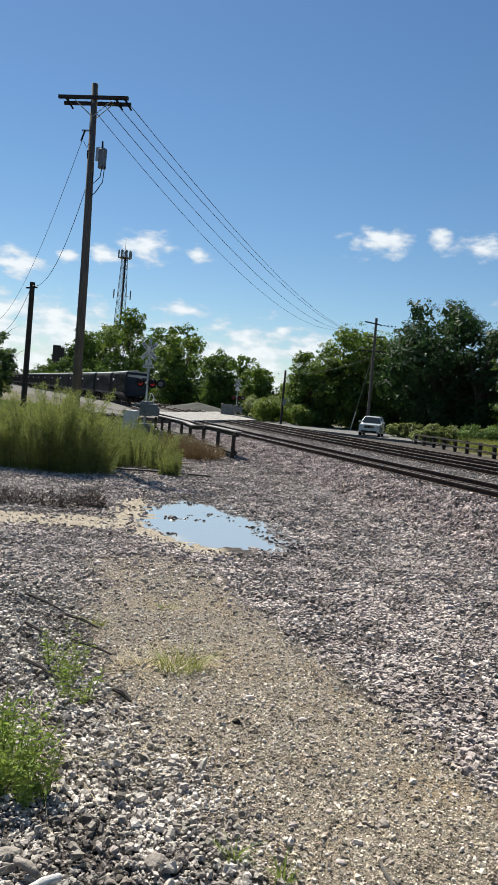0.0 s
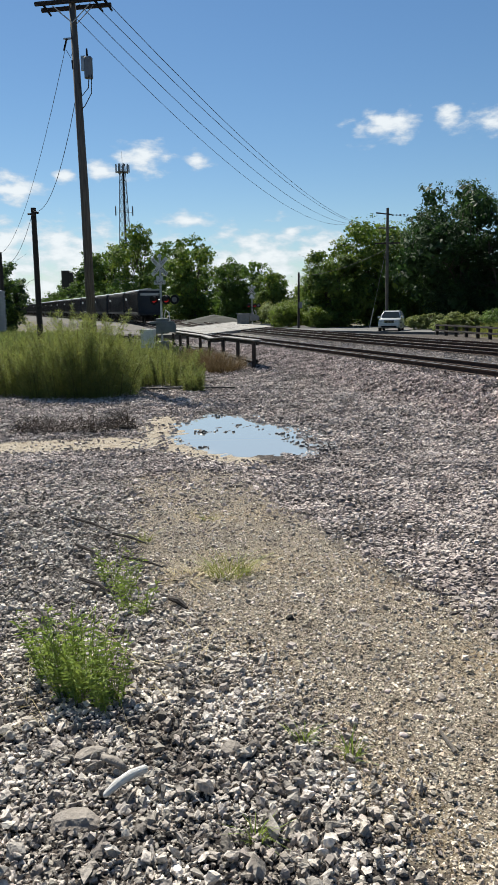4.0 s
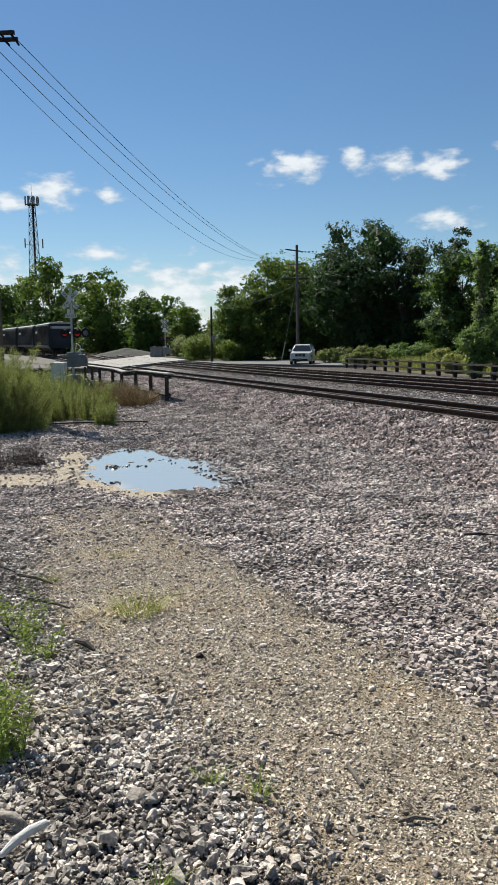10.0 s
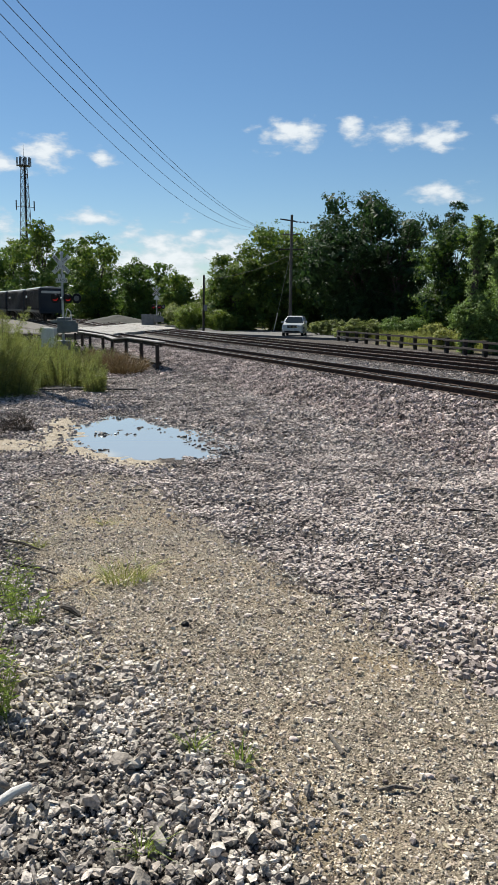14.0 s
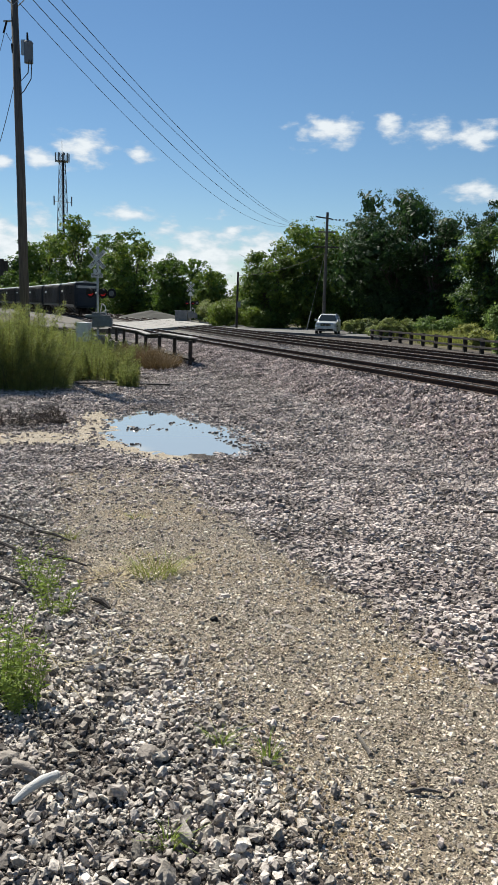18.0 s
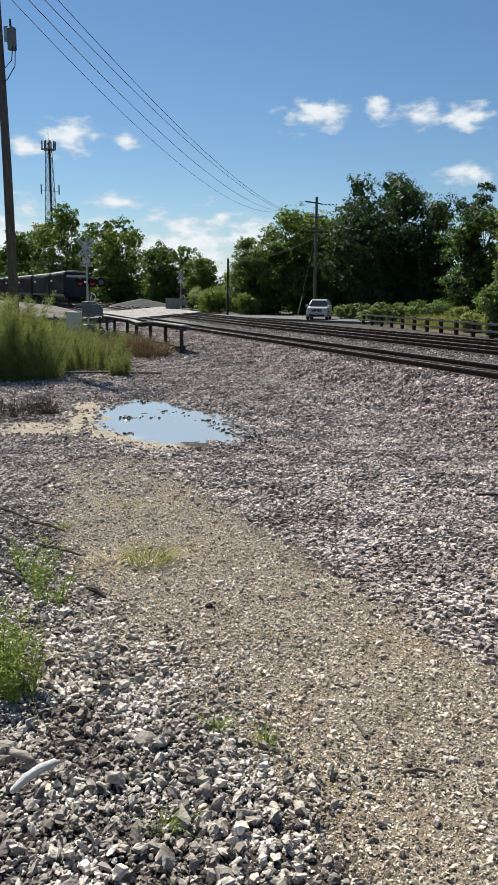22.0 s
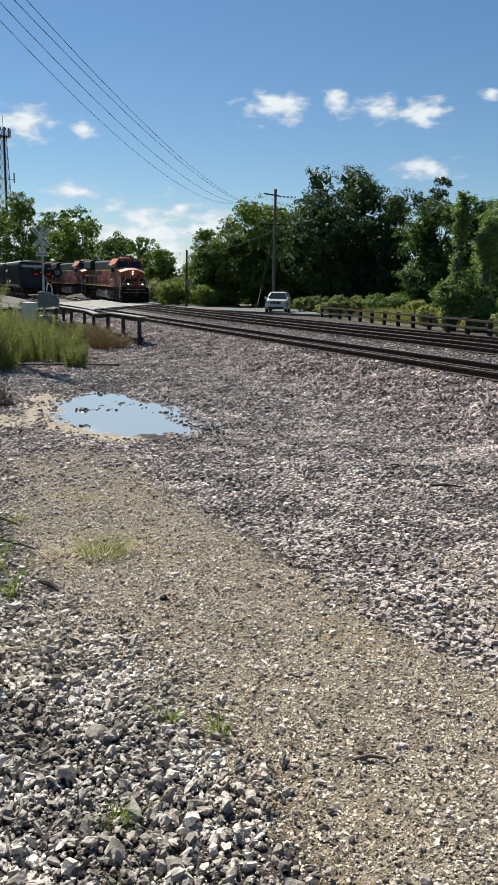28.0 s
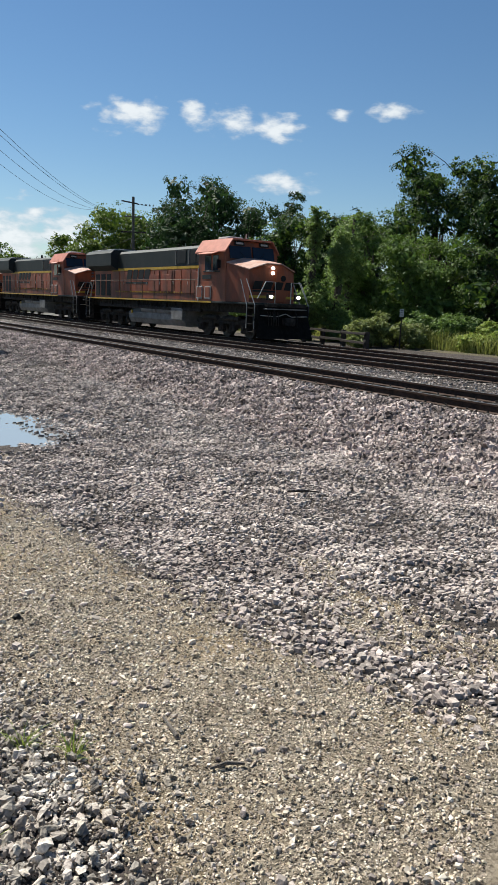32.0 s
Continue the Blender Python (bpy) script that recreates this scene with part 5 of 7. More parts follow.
# ---- locomotives and hopper cars; x forward, z up from the rail heads ----
M["orange"] = material("faded_orange_paint", (0.33, 0.080, 0.035), 0.55, second=(0.13, 0.050, 0.032), streak=(1, 1, 0.3), scale=1.3, bump=0.05, speckle=0.1, random_shift=0.14)
M["loco_dark"] = material("dark_green_black_paint", (0.016, 0.022, 0.022), 0.6, spec=0.2, second=(0.026, 0.029, 0.028), scale=1.5)
M["loco_yellow"] = material("yellow_stripe_paint", (0.55, 0.33, 0.03), 0.5, second=(0.42, 0.25, 0.03), scale=3)
M["under"] = material("grimy_underframe", (0.020, 0.017, 0.015), 0.85, spec=0.12, second=(0.055, 0.047, 0.041), scale=4)
M["tank"] = material("dusty_fuel_tank", (0.24, 0.23, 0.22), 0.6, second=(0.14, 0.13, 0.12), scale=2)
M["glass_dark"] = material("tinted_cab_glass", (0.012, 0.02, 0.035), 0.05, second=(0.012, 0.02, 0.035))
M["headlamp"] = material("lit_headlamp", (0.9, 0.9, 0.85), 0.3, emission=((1.0, 0.93, 0.78), 2.4))
M["rail_white"] = material("pale_handrail_paint", (0.50, 0.48, 0.44), 0.5, second=(0.4, 0.38, 0.35), scale=5)
M["side_rail"] = material("grimy_orange_handrail", (0.26, 0.17, 0.11), 0.7, second=(0.05, 0.035, 0.028), scale=5)
M["hopper_grey"] = material("dusty_grey_hopper_paint", (0.058, 0.053, 0.049), 0.75, second=(0.032, 0.029, 0.027), scale=0.8, streak=(1, 1, 0.3))
M["hopper_roof"] = material("pale_hopper_roof", (0.50, 0.50, 0.48), 0.6, second=(0.38, 0.38, 0.36), scale=2)
M["hopper_end"] = material("dark_hopper_end", (0.018, 0.024, 0.034), 0.6, second=(0.03, 0.034, 0.04), scale=1)
M["wheel"] = material("worn_wheel_steel", (0.05, 0.042, 0.036), 0.6, 0.4, second=(0.08, 0.07, 0.06), scale=4)


def wheelset(parent, x, r=0.54):
    """A pair of wheels on its axle; turns about its own y."""
    bm = bmesh.new()
    add_rod(bm, (0, -0.72, 0), (0, -0.59, 0), r, n=28)
    add_rod(bm, (0, -0.60, 0), (0, -0.56, 0), r + 0.03, n=28)
    add_rod(bm, (0, 0.59, 0), (0, 0.72, 0), r, n=28)
    add_rod(bm, (0, -0.6, 0), (0, 0.6, 0), 0.09, n=10)
    add_rod(bm, (0, -0.74, 0), (0, -0.70, 0), 0.16, n=12)
    add_box(bm, (0.1, 0.04, 0.34), (0, -0.73, 0.25))
    add_box(bm, (0.1, 0.04, 0.34), (0, -0.73, -0.25))
    return part("wheelset", bm, M["wheel"], parent, m=pose(x, 0, r))


def make_truck(parent, x, axles, r=0.54):
    tr = part("truck", box((axles[-1] - axles[0] + 0.5, 1.1, 0.3), (0, 0, 0.62), 0.03), M["under"], parent, m=pose(x, 0, 0))
    L = axles[-1] - axles[0]
    for sy in (-1, 1):
        bm = bmesh.new()
        add_box(bm, (L + 0.9, 0.16, 0.28), (0, sy * 1.0, 0.80), 0.04)
        for a in axles:
            add_box(bm, (0.42, 0.2, 0.5), (a, sy * 1.02, 0.52), 0.05)
            add_rod(bm, (a, sy * 1.02, 0.52), (a, sy * 1.16, 0.52), 0.15, 0.13, 14)
        for a, b in zip(axles, axles[1:]):
            for k in (-0.14, 0.14):
                add_rod(bm, ((a + b) / 2 + k, sy * 1.04, 0.42), ((a + b) / 2 + k, sy * 1.04, 0.78), 0.10, n=10)
            add_box(bm, (0.55, 0.12, 0.10), ((a + b) / 2, sy * 1.04, 0.38), 0.02)
            add_rod(bm, (a + 0.3, sy * 1.12, 0.95), (b - 0.3, sy * 1.12, 0.95), 0.11, n=10)
        part("side_frame", bm, M["under"], tr)
    for a in axles:
        wheelset(parent, x + a, r)


def make_locomotive(m, label):
    """22.3 m six-axle road engine, cab forward."""
    t = thing("locomotive", label, "locomotive", m, group="locomotives of the train")
    for x in (6.75, -6.75):
        make_truck(t, x, (-2.05, 0.0, 2.05))
    part("underframe", box((20.6, 2.2, 0.42), (-0.1, 0, 1.42), 0.03), M["under"], t)
    part("walkway", box((20.9, 3.06, 0.10), (-0.15, 0, 1.66), 0.015), M["loco_dark"], t)
    for sy in (-1, 1):
        part("sill_stripe", box((16.6, 0.02, 0.07), (-1.9, sy * 1.535, 1.66)), M["loco_yellow"], t)
    # fuel tank with air reservoirs along its shoulder
    bm = bmesh.new()
    add_prism(bm, [(-1.35, 0.62), (-1.2, 0.34), (1.2, 0.34), (1.35, 0.62), (1.35, 0.92), (1.05, 1.2), (-1.05, 1.2), (-1.35, 0.92)], 7.2, pose(-0.3, 0, 0))
    tank = part("fuel_tank", bm, M["tank"], t, "dusty grey fuel tank")
    for sy in (-1, 1):
        for x0 in (-1.1, 1.0):
            part("air_reservoir", rod((x0 - 0.95, sy * 1.22, 1.12), (x0 + 0.95, sy * 1.22, 1.12), 0.2, n=16), M["tank"], tank)
        part("tool_box", box((1.3, 0.3, 0.62), (2.6, sy * 1.32, 0.98), 0.03), M["tank"], tank)
        part("filler", rod((-3.4, sy * 1.34, 0.95), (-3.4, sy * 1.42, 0.95), 0.09, n=10), M["loco_yellow"], tank)
    # long hood
    hood = part("hood", box((12.4, 1.95, 1.62), (-1.2, 0, 2.52), 0.03), M["orange"], t, "faded orange engine hood with dark roof")
    part("hood_band", box((12.4, 2.0, 0.16), (-1.2, 0, 3.41), 0.02), M["loco_yellow"], hood)
    part("hood_band", box((9.4, 2.0, 0.10), (-2.2, 0, 2.10), 0.015), M["loco_yellow"], hood)
    bm = bmesh.new()
    add_prism(bm, [(-1.0, 3.49), (1.0, 3.49), (1.0, 4.34), (0.80, 4.50), (-0.80, 4.50), (-1.0, 4.34)], 12.4, pose(-1.2, 0, 0))
    part("hood_roof", bm, M["loco_dark"], hood, "dark upper hood and roof")
    # doors along both sides of the hood, grab irons and louvres
    for sy in (-1, 1):
        for k in range(14):
            x = -6.6 + k * 0.84
            part("hood_door", box((0.76, 0.03, 1.22), (x, sy * 0.985, 2.66), 0.012), M["orange"], hood)
            part("latch", box((0.04, 0.03, 0.16), (x + 0.3, sy * 1.01, 2.6), 0.005), M["rail_white"], hood) if k % 2 else None
        for x, w in ((4.2, 0.62), (3.5, 0.62), (2.2, 1.0)):
            part("intake_grille", box((w, 0.03, 0.66), (x, sy * 1.01, 3.95), 0.01), M["black"], hood)
        for k in range(3):
            part("intake_frame", box((0.06, 0.05, 0.76), (1.55 + k * 1.5, sy * 1.01, 3.95), 0.008), M["tank"], hood)
        # the railway's mark on the hood, as plain slanted shapes
        for k in range(4):
            x = -4.7 + k * 0.84
            bm = bmesh.new()
            add_prism(bm, [(-0.33, 0.0), (0.33, 0.0), (0.33, 0.56), (-0.33, 0.56)], 0.012, pose(0, 0, 0, 0, 0, 90))
            for v in bm.verts:
                v.co.x += 0.32 * v.co.z
            part("mark", bm, M["black"], hood, m=pose(x, sy * 1.012, 2.82))
        part("mark", box((3.2, 0.012, 0.10), (-3.6, sy * 1.008, 2.62)), M["loco_dark"], hood)
    # equipment cab behind the radiator; flat black plates paint in the shade of recesses
    rear = part("radiator_cab", box((3.1, 1.9, 1.75), (-8.9, 0, 2.58), 0.03), M["orange"], t)
    for sy in (-1, 1):
        for k in range(3):
            part("recess_shade", box((0.7, 0.03, 1.35), (-9.9 + k * 0.95, sy * 0.955, 2.5), 0.02), M["black"], rear)
    bm = bmesh.new()
    add_prism(bm, [(-1.0, 3.38), (1.0, 3.38), (1.5, 3.66), (1.5, 4.40), (1.3, 4.60), (-1.3, 4.60), (-1.5, 4.40), (-1.5, 3.66)], 4.3, pose(-8.55, 0, 0))
    rad = part("radiator", bm, M["loco_dark"], t, "dark overhanging radiator housing")
    part("fan_deck", box((3.9, 2.3, 0.06), (-8.55, 0, 4.65), 0.02), M["hopper_roof"], rad)
    for k in range(2):
        part("fan", rod((-9.5 + 1.9 * k, 0, 4.66), (-9.5 + 1.9 * k, 0, 4.74), 0.8, n=24), M["loco_dark"], rad)
    part("exhaust_stack", box((1.1, 0.6, 0.22), (-1.8, 0, 4.45), 0.03), M["loco_dark"], t)
    part("roof_silencer", box((2.4, 1.3, 0.2), (-4.4, 0, 4.44), 0.04), M["loco_dark"], t)
    part("roof_box", box((1.6, 1.2, 0.16), (2.3, 0, 4.43), 0.03), M["loco_dark"], t)
    part("horn", rod((4.3, 0, 4.45), (4.75, 0, 4.5), 0.05, 0.12, 10), M["galv"], t)
    # cab
    bm = bmesh.new()
    add_prism(bm, [(-1.52, 1.70), (1.52, 1.70), (1.52, 4.05), (1.12, 4.55), (-1.12, 4.55), (-1.52, 4.05)], 2.75, pose(6.4, 0, 0))
    for v in bm.verts:
        if v.co.x > 7 and v.co.z > 3.6:
            v.co.x -= 0.28 * (v.co.z - 3.6)
    cab = part("cab", bm, M["orange"], t, "faded orange wide-nose cab with dark windows")
    bm = bmesh.new()
    add_prism(bm, [(-1.60, 4.0), (-1.15, 4.58), (1.15, 4.58), (1.60, 4.0), (1.60, 4.06), (1.17, 4.66), (-1.17, 4.66), (-1.60, 4.06)], 3.0, pose(6.25, 0, 0))
    part("cab_roof", bm, M["orange_roof"], cab, "orange cab roof in a painted sunlit tone")
    part("roof_pod", box((1.3, 1.0, 0.12), (6.1, 0, 4.70), 0.04), M["orange_roof"], cab)
    for sy in (-1, 1):
        part("side_window", box((0.62, 0.03, 0.72), (6.0, sy * 1.525, 3.52), 0.02), M["glass_dark"], cab)
        part("side_window", box((0.5, 0.03, 0.72), (6.75, sy * 1.525, 3.52), 0.02), M["glass_dark"], cab)
        part("sunshade", box((1.5, 0.42, 0.03), (6.35, sy * 1.74, 3.98), 0.008, pose(0, 0, 0, -sy * 18, 0, 0)), M["orange_roof"], cab)
        part("mirror", box((0.05, 0.22, 0.4), (7.25, sy * 1.66, 3.45), 0.01), M["black"], cab)
        # windscreen panes lie on the raked front
        part("windscreen", box((0.03, 1.26, 0.62), (7.66, sy * 0.68, 4.02), 0.02, pose(0, 0, 0, 0, -15.5, 0)), M["glass_dark"], cab, "dark blue windscreen pane")
        part("wiper", rod((7.78, sy * 0.4, 3.74), (7.68, sy * 0.7, 4.05), 0.012, n=5), M["black"], cab)
        part("number_board", box((0.05, 0.55, 0.2), (7.60, sy * 0.72, 4.44), 0.01, pose(0, 0, 0, 0, -15.5, 0)), M["black"], cab)
        part("bar", box((0.02, 0.4, 0.09), (7.625, sy * 0.72, 4.445), 0.0, pose(0, 0, 0, 0, -15.5, 0)), M["rail_white"], cab)
        part("side_plate", box((0.62, 0.03, 0.62), (5.2, sy * 1.54, 2.12), 0.02), M["rail_white"], cab)
        part("side_plate_fill", box((0.5, 0.03, 0.5), (5.2, sy * 1.552, 2.12), 0.01), M["orange"], cab)
        part("side_plate", box((0.62, 0.03, 0.62), (6.05, sy * 1.54, 2.12), 0.02), M["rail_white"], cab)
        part("side_plate_fill", box((0.5, 0.03, 0.5), (6.05, sy * 1.552, 2.12), 0.01), M["orange"], cab)
    # nose with a peaked, drooping lid
    bm = bmesh.new()
    a = [bm.verts.new((7.75, y, z)) for y, z in ((-1.5, 1.72), (1.5, 1.72), (1.5, 3.50), (0.55, 3.74), (-0.55, 3.74), (-1.5, 3.50))]
    b = [bm.verts.new((x, y, z)) for x, y, z in ((9.55, -1.3, 1.72), (9.55, 1.3, 1.72), (9.42, 1.3, 3.16), (9.62, 0.45, 3.46), (9.62, -0.45, 3.46), (9.42, -1.3, 3.16))]
    bm.faces.new(a[::-1]), bm.faces.new(b)
    for i in range(6):
        bm.faces.new((a[i], a[(i + 1) % 6], b[(i + 1) % 6], b[i]))
    bmesh.ops.recalc_face_normals(bm, faces=bm.faces)
    nose = part("nose", bm, M["orange"], t, "orange nose with dark lettering shapes and headlamps")
    for z in (3.30, 3.08):
        part("headlamp", rod((9.56, -0.05, z), (9.68, -0.05, z), 0.07, n=16), M["headlamp"], nose, "lit white headlamp")
    part("nose_door", box((0.05, 0.62, 1.25), (9.60, 0.45, 2.4), 0.02), M["orange"], nose)
    part("nose_vent", rod((9.58, 0.55, 2.85), (9.66, 0.55, 2.85), 0.14, n=14), M["black"], nose)
    for k in range(4):
        bm = box((0.02, 0.46, 0.36), (0, 0, 0))
        for v in bm.verts:
            v.co.y += 0.35 * v.co.z
        part("mark", bm, M["black"], nose, m=pose(9.625, -0.9 + 0.6 * k, 2.5))
    part("mark", box((0.02, 1.7, 0.08), (9.60, -0.3, 2.24)), M["loco_dark"], nose)
    bm = bmesh.new()
    lid = [(7.72, -1.5, 3.52), (7.72, -0.55, 3.76), (7.72, 0.55, 3.76), (7.72, 1.5, 3.52), (9.50, 1.33, 3.18), (9.70, 0.45, 3.48), (9.70, -0.45, 3.48), (9.50, -1.33, 3.18)]
    hi = [bm.verts.new((x, y, z + 0.03)) for x, y, z in lid]
    lo = [bm.verts.new((x, y, z - 0.01)) for x, y, z in lid]
    for q in ((0, 1, 6, 7), (1, 2, 5, 6), (2, 3, 4, 5)):
        bm.faces.new([hi[i] for i in q]), bm.faces.new([lo[i] for i in reversed(q)])
    for i in range(8):
        bm.faces.new((lo[i], lo[(i + 1) % 8], hi[(i + 1) % 8], hi[i]))
    bmesh.ops.recalc_face_normals(bm, faces=bm.faces)
    part("nose_lid", bm, M["nose_lid"], nose, "pale orange nose lid")
    part("nose_band", box((0.03, 2.6, 0.12), (9.57, 0, 1.98), 0.01), M["loco_yellow"], nose)
    # front platform, plow, coupler, steps
    part("pilot_plate", box((0.25, 2.95, 1.1), (10.45, 0, 1.12), 0.03), M["pilot_black"], t)
    bm = bmesh.new()
    add_prism(bm, [(10.5, 0.18), (10.95, 0.14), (10.62, 0.95), (10.5, 0.95)], 2.9, pose(0, 0, 0))
    bmesh.ops.rotate(bm, cent=(0, 0, 0), matrix=Matrix.Rotation(radians(-90), 3, "Z"), verts=bm.verts)
    part("plow", bm, M["pilot_black"], t, "black snow plow blade")
    part("coupler", box((0.7, 0.3, 0.34), (11.0, 0, 0.9), 0.05), M["under"], t)
    part("anticlimber", box((0.35, 2.2, 0.16), (10.65, 0, 1.62), 0.03), M["under"], t)
    for sy in (-1, 1):
        part("ditch_light", rod((10.55, sy * 0.78, 2.0), (10.68, sy * 0.78, 2.0), 0.07, n=14), M["headlamp"], t, "lit white ditch light")
        part("ditch_bracket", box((0.12, 0.3, 0.3), (10.48, sy * 0.78, 1.98), 0.02), M["black"], t)
        for x0, dx in ((10.1, 1), (-10.2, -1)):
            bm = bmesh.new()
            for k in range(4):
                add_box(bm, (0.55, 0.32, 0.04), (x0, sy * (1.38 + 0.02 * k), 0.42 + 0.36 * k), 0.006)
            add_box(bm, (0.04, 0.3, 1.3), (x0 - 0.3, sy * 1.4, 0.98))
            add_box(bm, (0.04, 0.3, 1.3), (x0 + 0.3, sy * 1.4, 0.98))
            part("steps", bm, M["under"], t)
            part("step_rail", tube([(x0 + 0.32 * dx, sy * 1.56, 0.55), (x0 + 0.34 * dx, sy * 1.56, 1.6), (x0 - 0.5 * dx, sy * 1.52, 2.75)], 0.022, 6), M["rail_white"], t)
            part("step_rail", tube([(x0 - 0.34 * dx, sy * 1.56, 0.55), (x0 - 0.34 * dx, sy * 1.56, 1.6), (x0 - 1.0 * dx, sy * 1.52, 2.75)], 0.022, 6), M["rail_white"], t)
        # long handrail with stanchions
        part("handrail", tube([(-9.7, sy * 1.5, 2.75), (4.9, sy * 1.5, 2.75)], 0.02, 6), M["side_rail"], t)
        bm_st = mesh_of("stanchion", rod((0, 0, 1.7), (0, 0, 2.76), 0.02, n=6), M["side_rail"])
        for k in range(10):
            part("stanchion", bm_st, None, t, m=pose(-9.6 + k * 1.58, sy * 1.5, 0))
        part("handrail", tube([(10.45, sy * 0.45, 1.7), (10.45, sy * 0.45, 2.65), (10.45, sy * 1.0, 2.65), (10.45, sy * 1.42, 1.9)], 0.022, 6), M["rail_white"], t)
    part("uncoupling_lever", tube([(10.62, -1.35, 1.15), (10.66, -0.4, 1.12), (10.7, 0.0, 1.25), (10.66, 0.4, 1.12), (10.62, 1.35, 1.15)], 0.02, 6), M["rail_white"], t)
    for k in range(5):
        part("brake_hose", tube([(10.62, -0.95 + 0.14 * k, 1.32), (10.75, -0.95 + 0.14 * k, 1.0), (10.72, -0.93 + 0.14 * k, 0.72)], 0.026, 6), M["under"], t)
    part("front_step", box((0.3, 2.3, 0.05), (10.68, 0, 1.45), 0.01), M["tank"], t)
    for sy in (-1, 1):
        part("cab_number", box((0.9, 0.012, 0.2), (5.9, sy * 1.527, 2.86)), M["loco_dark"], cab)
        part("window_frame", box((1.62, 0.02, 0.06), (6.35, sy * 1.53, 3.12), 0.005), M["loco_dark"], cab)
        part("armrest", box((0.7, 0.1, 0.06), (6.35, sy * 1.58, 3.13), 0.01), M["tank"], cab)
        part("cab_ladder", box((0.05, 0.05, 1.6), (5.06, sy * 1.54, 2.5), 0.005), M["rail_white"], cab)
        for k, (x0, w0, h0) in enumerate(((3.75, 0.75, 1.1), (2.85, 0.75, 1.1), (0.4, 1.3, 0.9), (-1.2, 1.3, 0.9))):
            part("access_panel", box((w0, 0.03, h0), (x0, sy * 1.0, 2.62), 0.01), M["orange"], hood)
            part("panel_gap", box((0.035, 0.02, h0 + 0.3), (x0 + w0 / 2 + 0.05, sy * 1.012, 2.66)), M["under"], hood)
        for k in range(9):
            part("sill_bracket", box((0.09, 0.12, 0.34), (-8.2 + 1.9 * k, sy * 1.42, 1.42), 0.01), M["under"], t)
        part("cable_tray", box((13.6, 0.14, 0.16), (-1.6, sy * 1.38, 1.24), 0.02), M["under"], t)
        for k in range(6):
            part("roof_grab", tube([(-6.5 + 1.9 * k, sy * 0.8, 4.5), (-6.5 + 1.9 * k, sy * 0.8, 4.62), (-6.1 + 1.9 * k, sy * 0.8, 4.62), (-6.1 + 1.9 * k, sy * 0.8, 4.5)], 0.018, 5), M["under"], t)
    part("antenna", rod((6.6, 0.3, 4.7), (6.6, 0.3, 5.0), 0.03, n=8), M["rail_white"], cab)
    part("air_conditioner", box((1.0, 0.9, 0.22), (5.6, 0, 4.76), 0.05), M["hopper_roof"], cab)
    part("mu_hose", tube([(10.6, -0.6, 1.5), (10.8, -0.65, 1.0), (10.7, -0.7, 0.6)], 0.035, 6), M["black"], t)
    part("mu_hose", tube([(10.6, 0.6, 1.5), (10.8, 0.65, 1.0), (10.7, 0.7, 0.6)], 0.035, 6), M["black"], t)
    part("rear_plate", box((0.25, 2.95, 1.0), (-10.6, 0, 1.15), 0.03), M["black"], t)
    part("rear_coupler", box((0.6, 0.3, 0.34), (-11.0, 0, 0.9), 0.05), M["under"], t)
    # the body stands a little taller than its running gear
    for o in t.children_recursive:
        if o.type == "MESH" and not o.name.startswith(("truck", "side_frame", "wheelset", "plow", "pilot_plate", "stanchion", "steps")):
            o.data.transform(Matrix.Diagonal((1, 1, 1.03, 1)))
            o.location.z *= 1.03
    return t


# the lid is paler than the orange of the nose below it
M["nose_lid"] = material("pale_nose_lid_paint", (0.50, 0.34, 0.28), 0.7, spec=0.2, second=(0.40, 0.20, 0.14), scale=2)
M["pilot_black"] = material("matt_black_pilot", (0.007, 0.007, 0.007), 0.95, spec=0.04, second=(0.014, 0.013, 0.012), scale=5)
# lighter copy of the cab orange: sunlight on roof and sunshades put into colour
M["orange_roof"] = material("sunlit_tone_orange_roof", (0.45, 0.15, 0.095), 0.6, second=(0.34, 0.11, 0.07), scale=2)


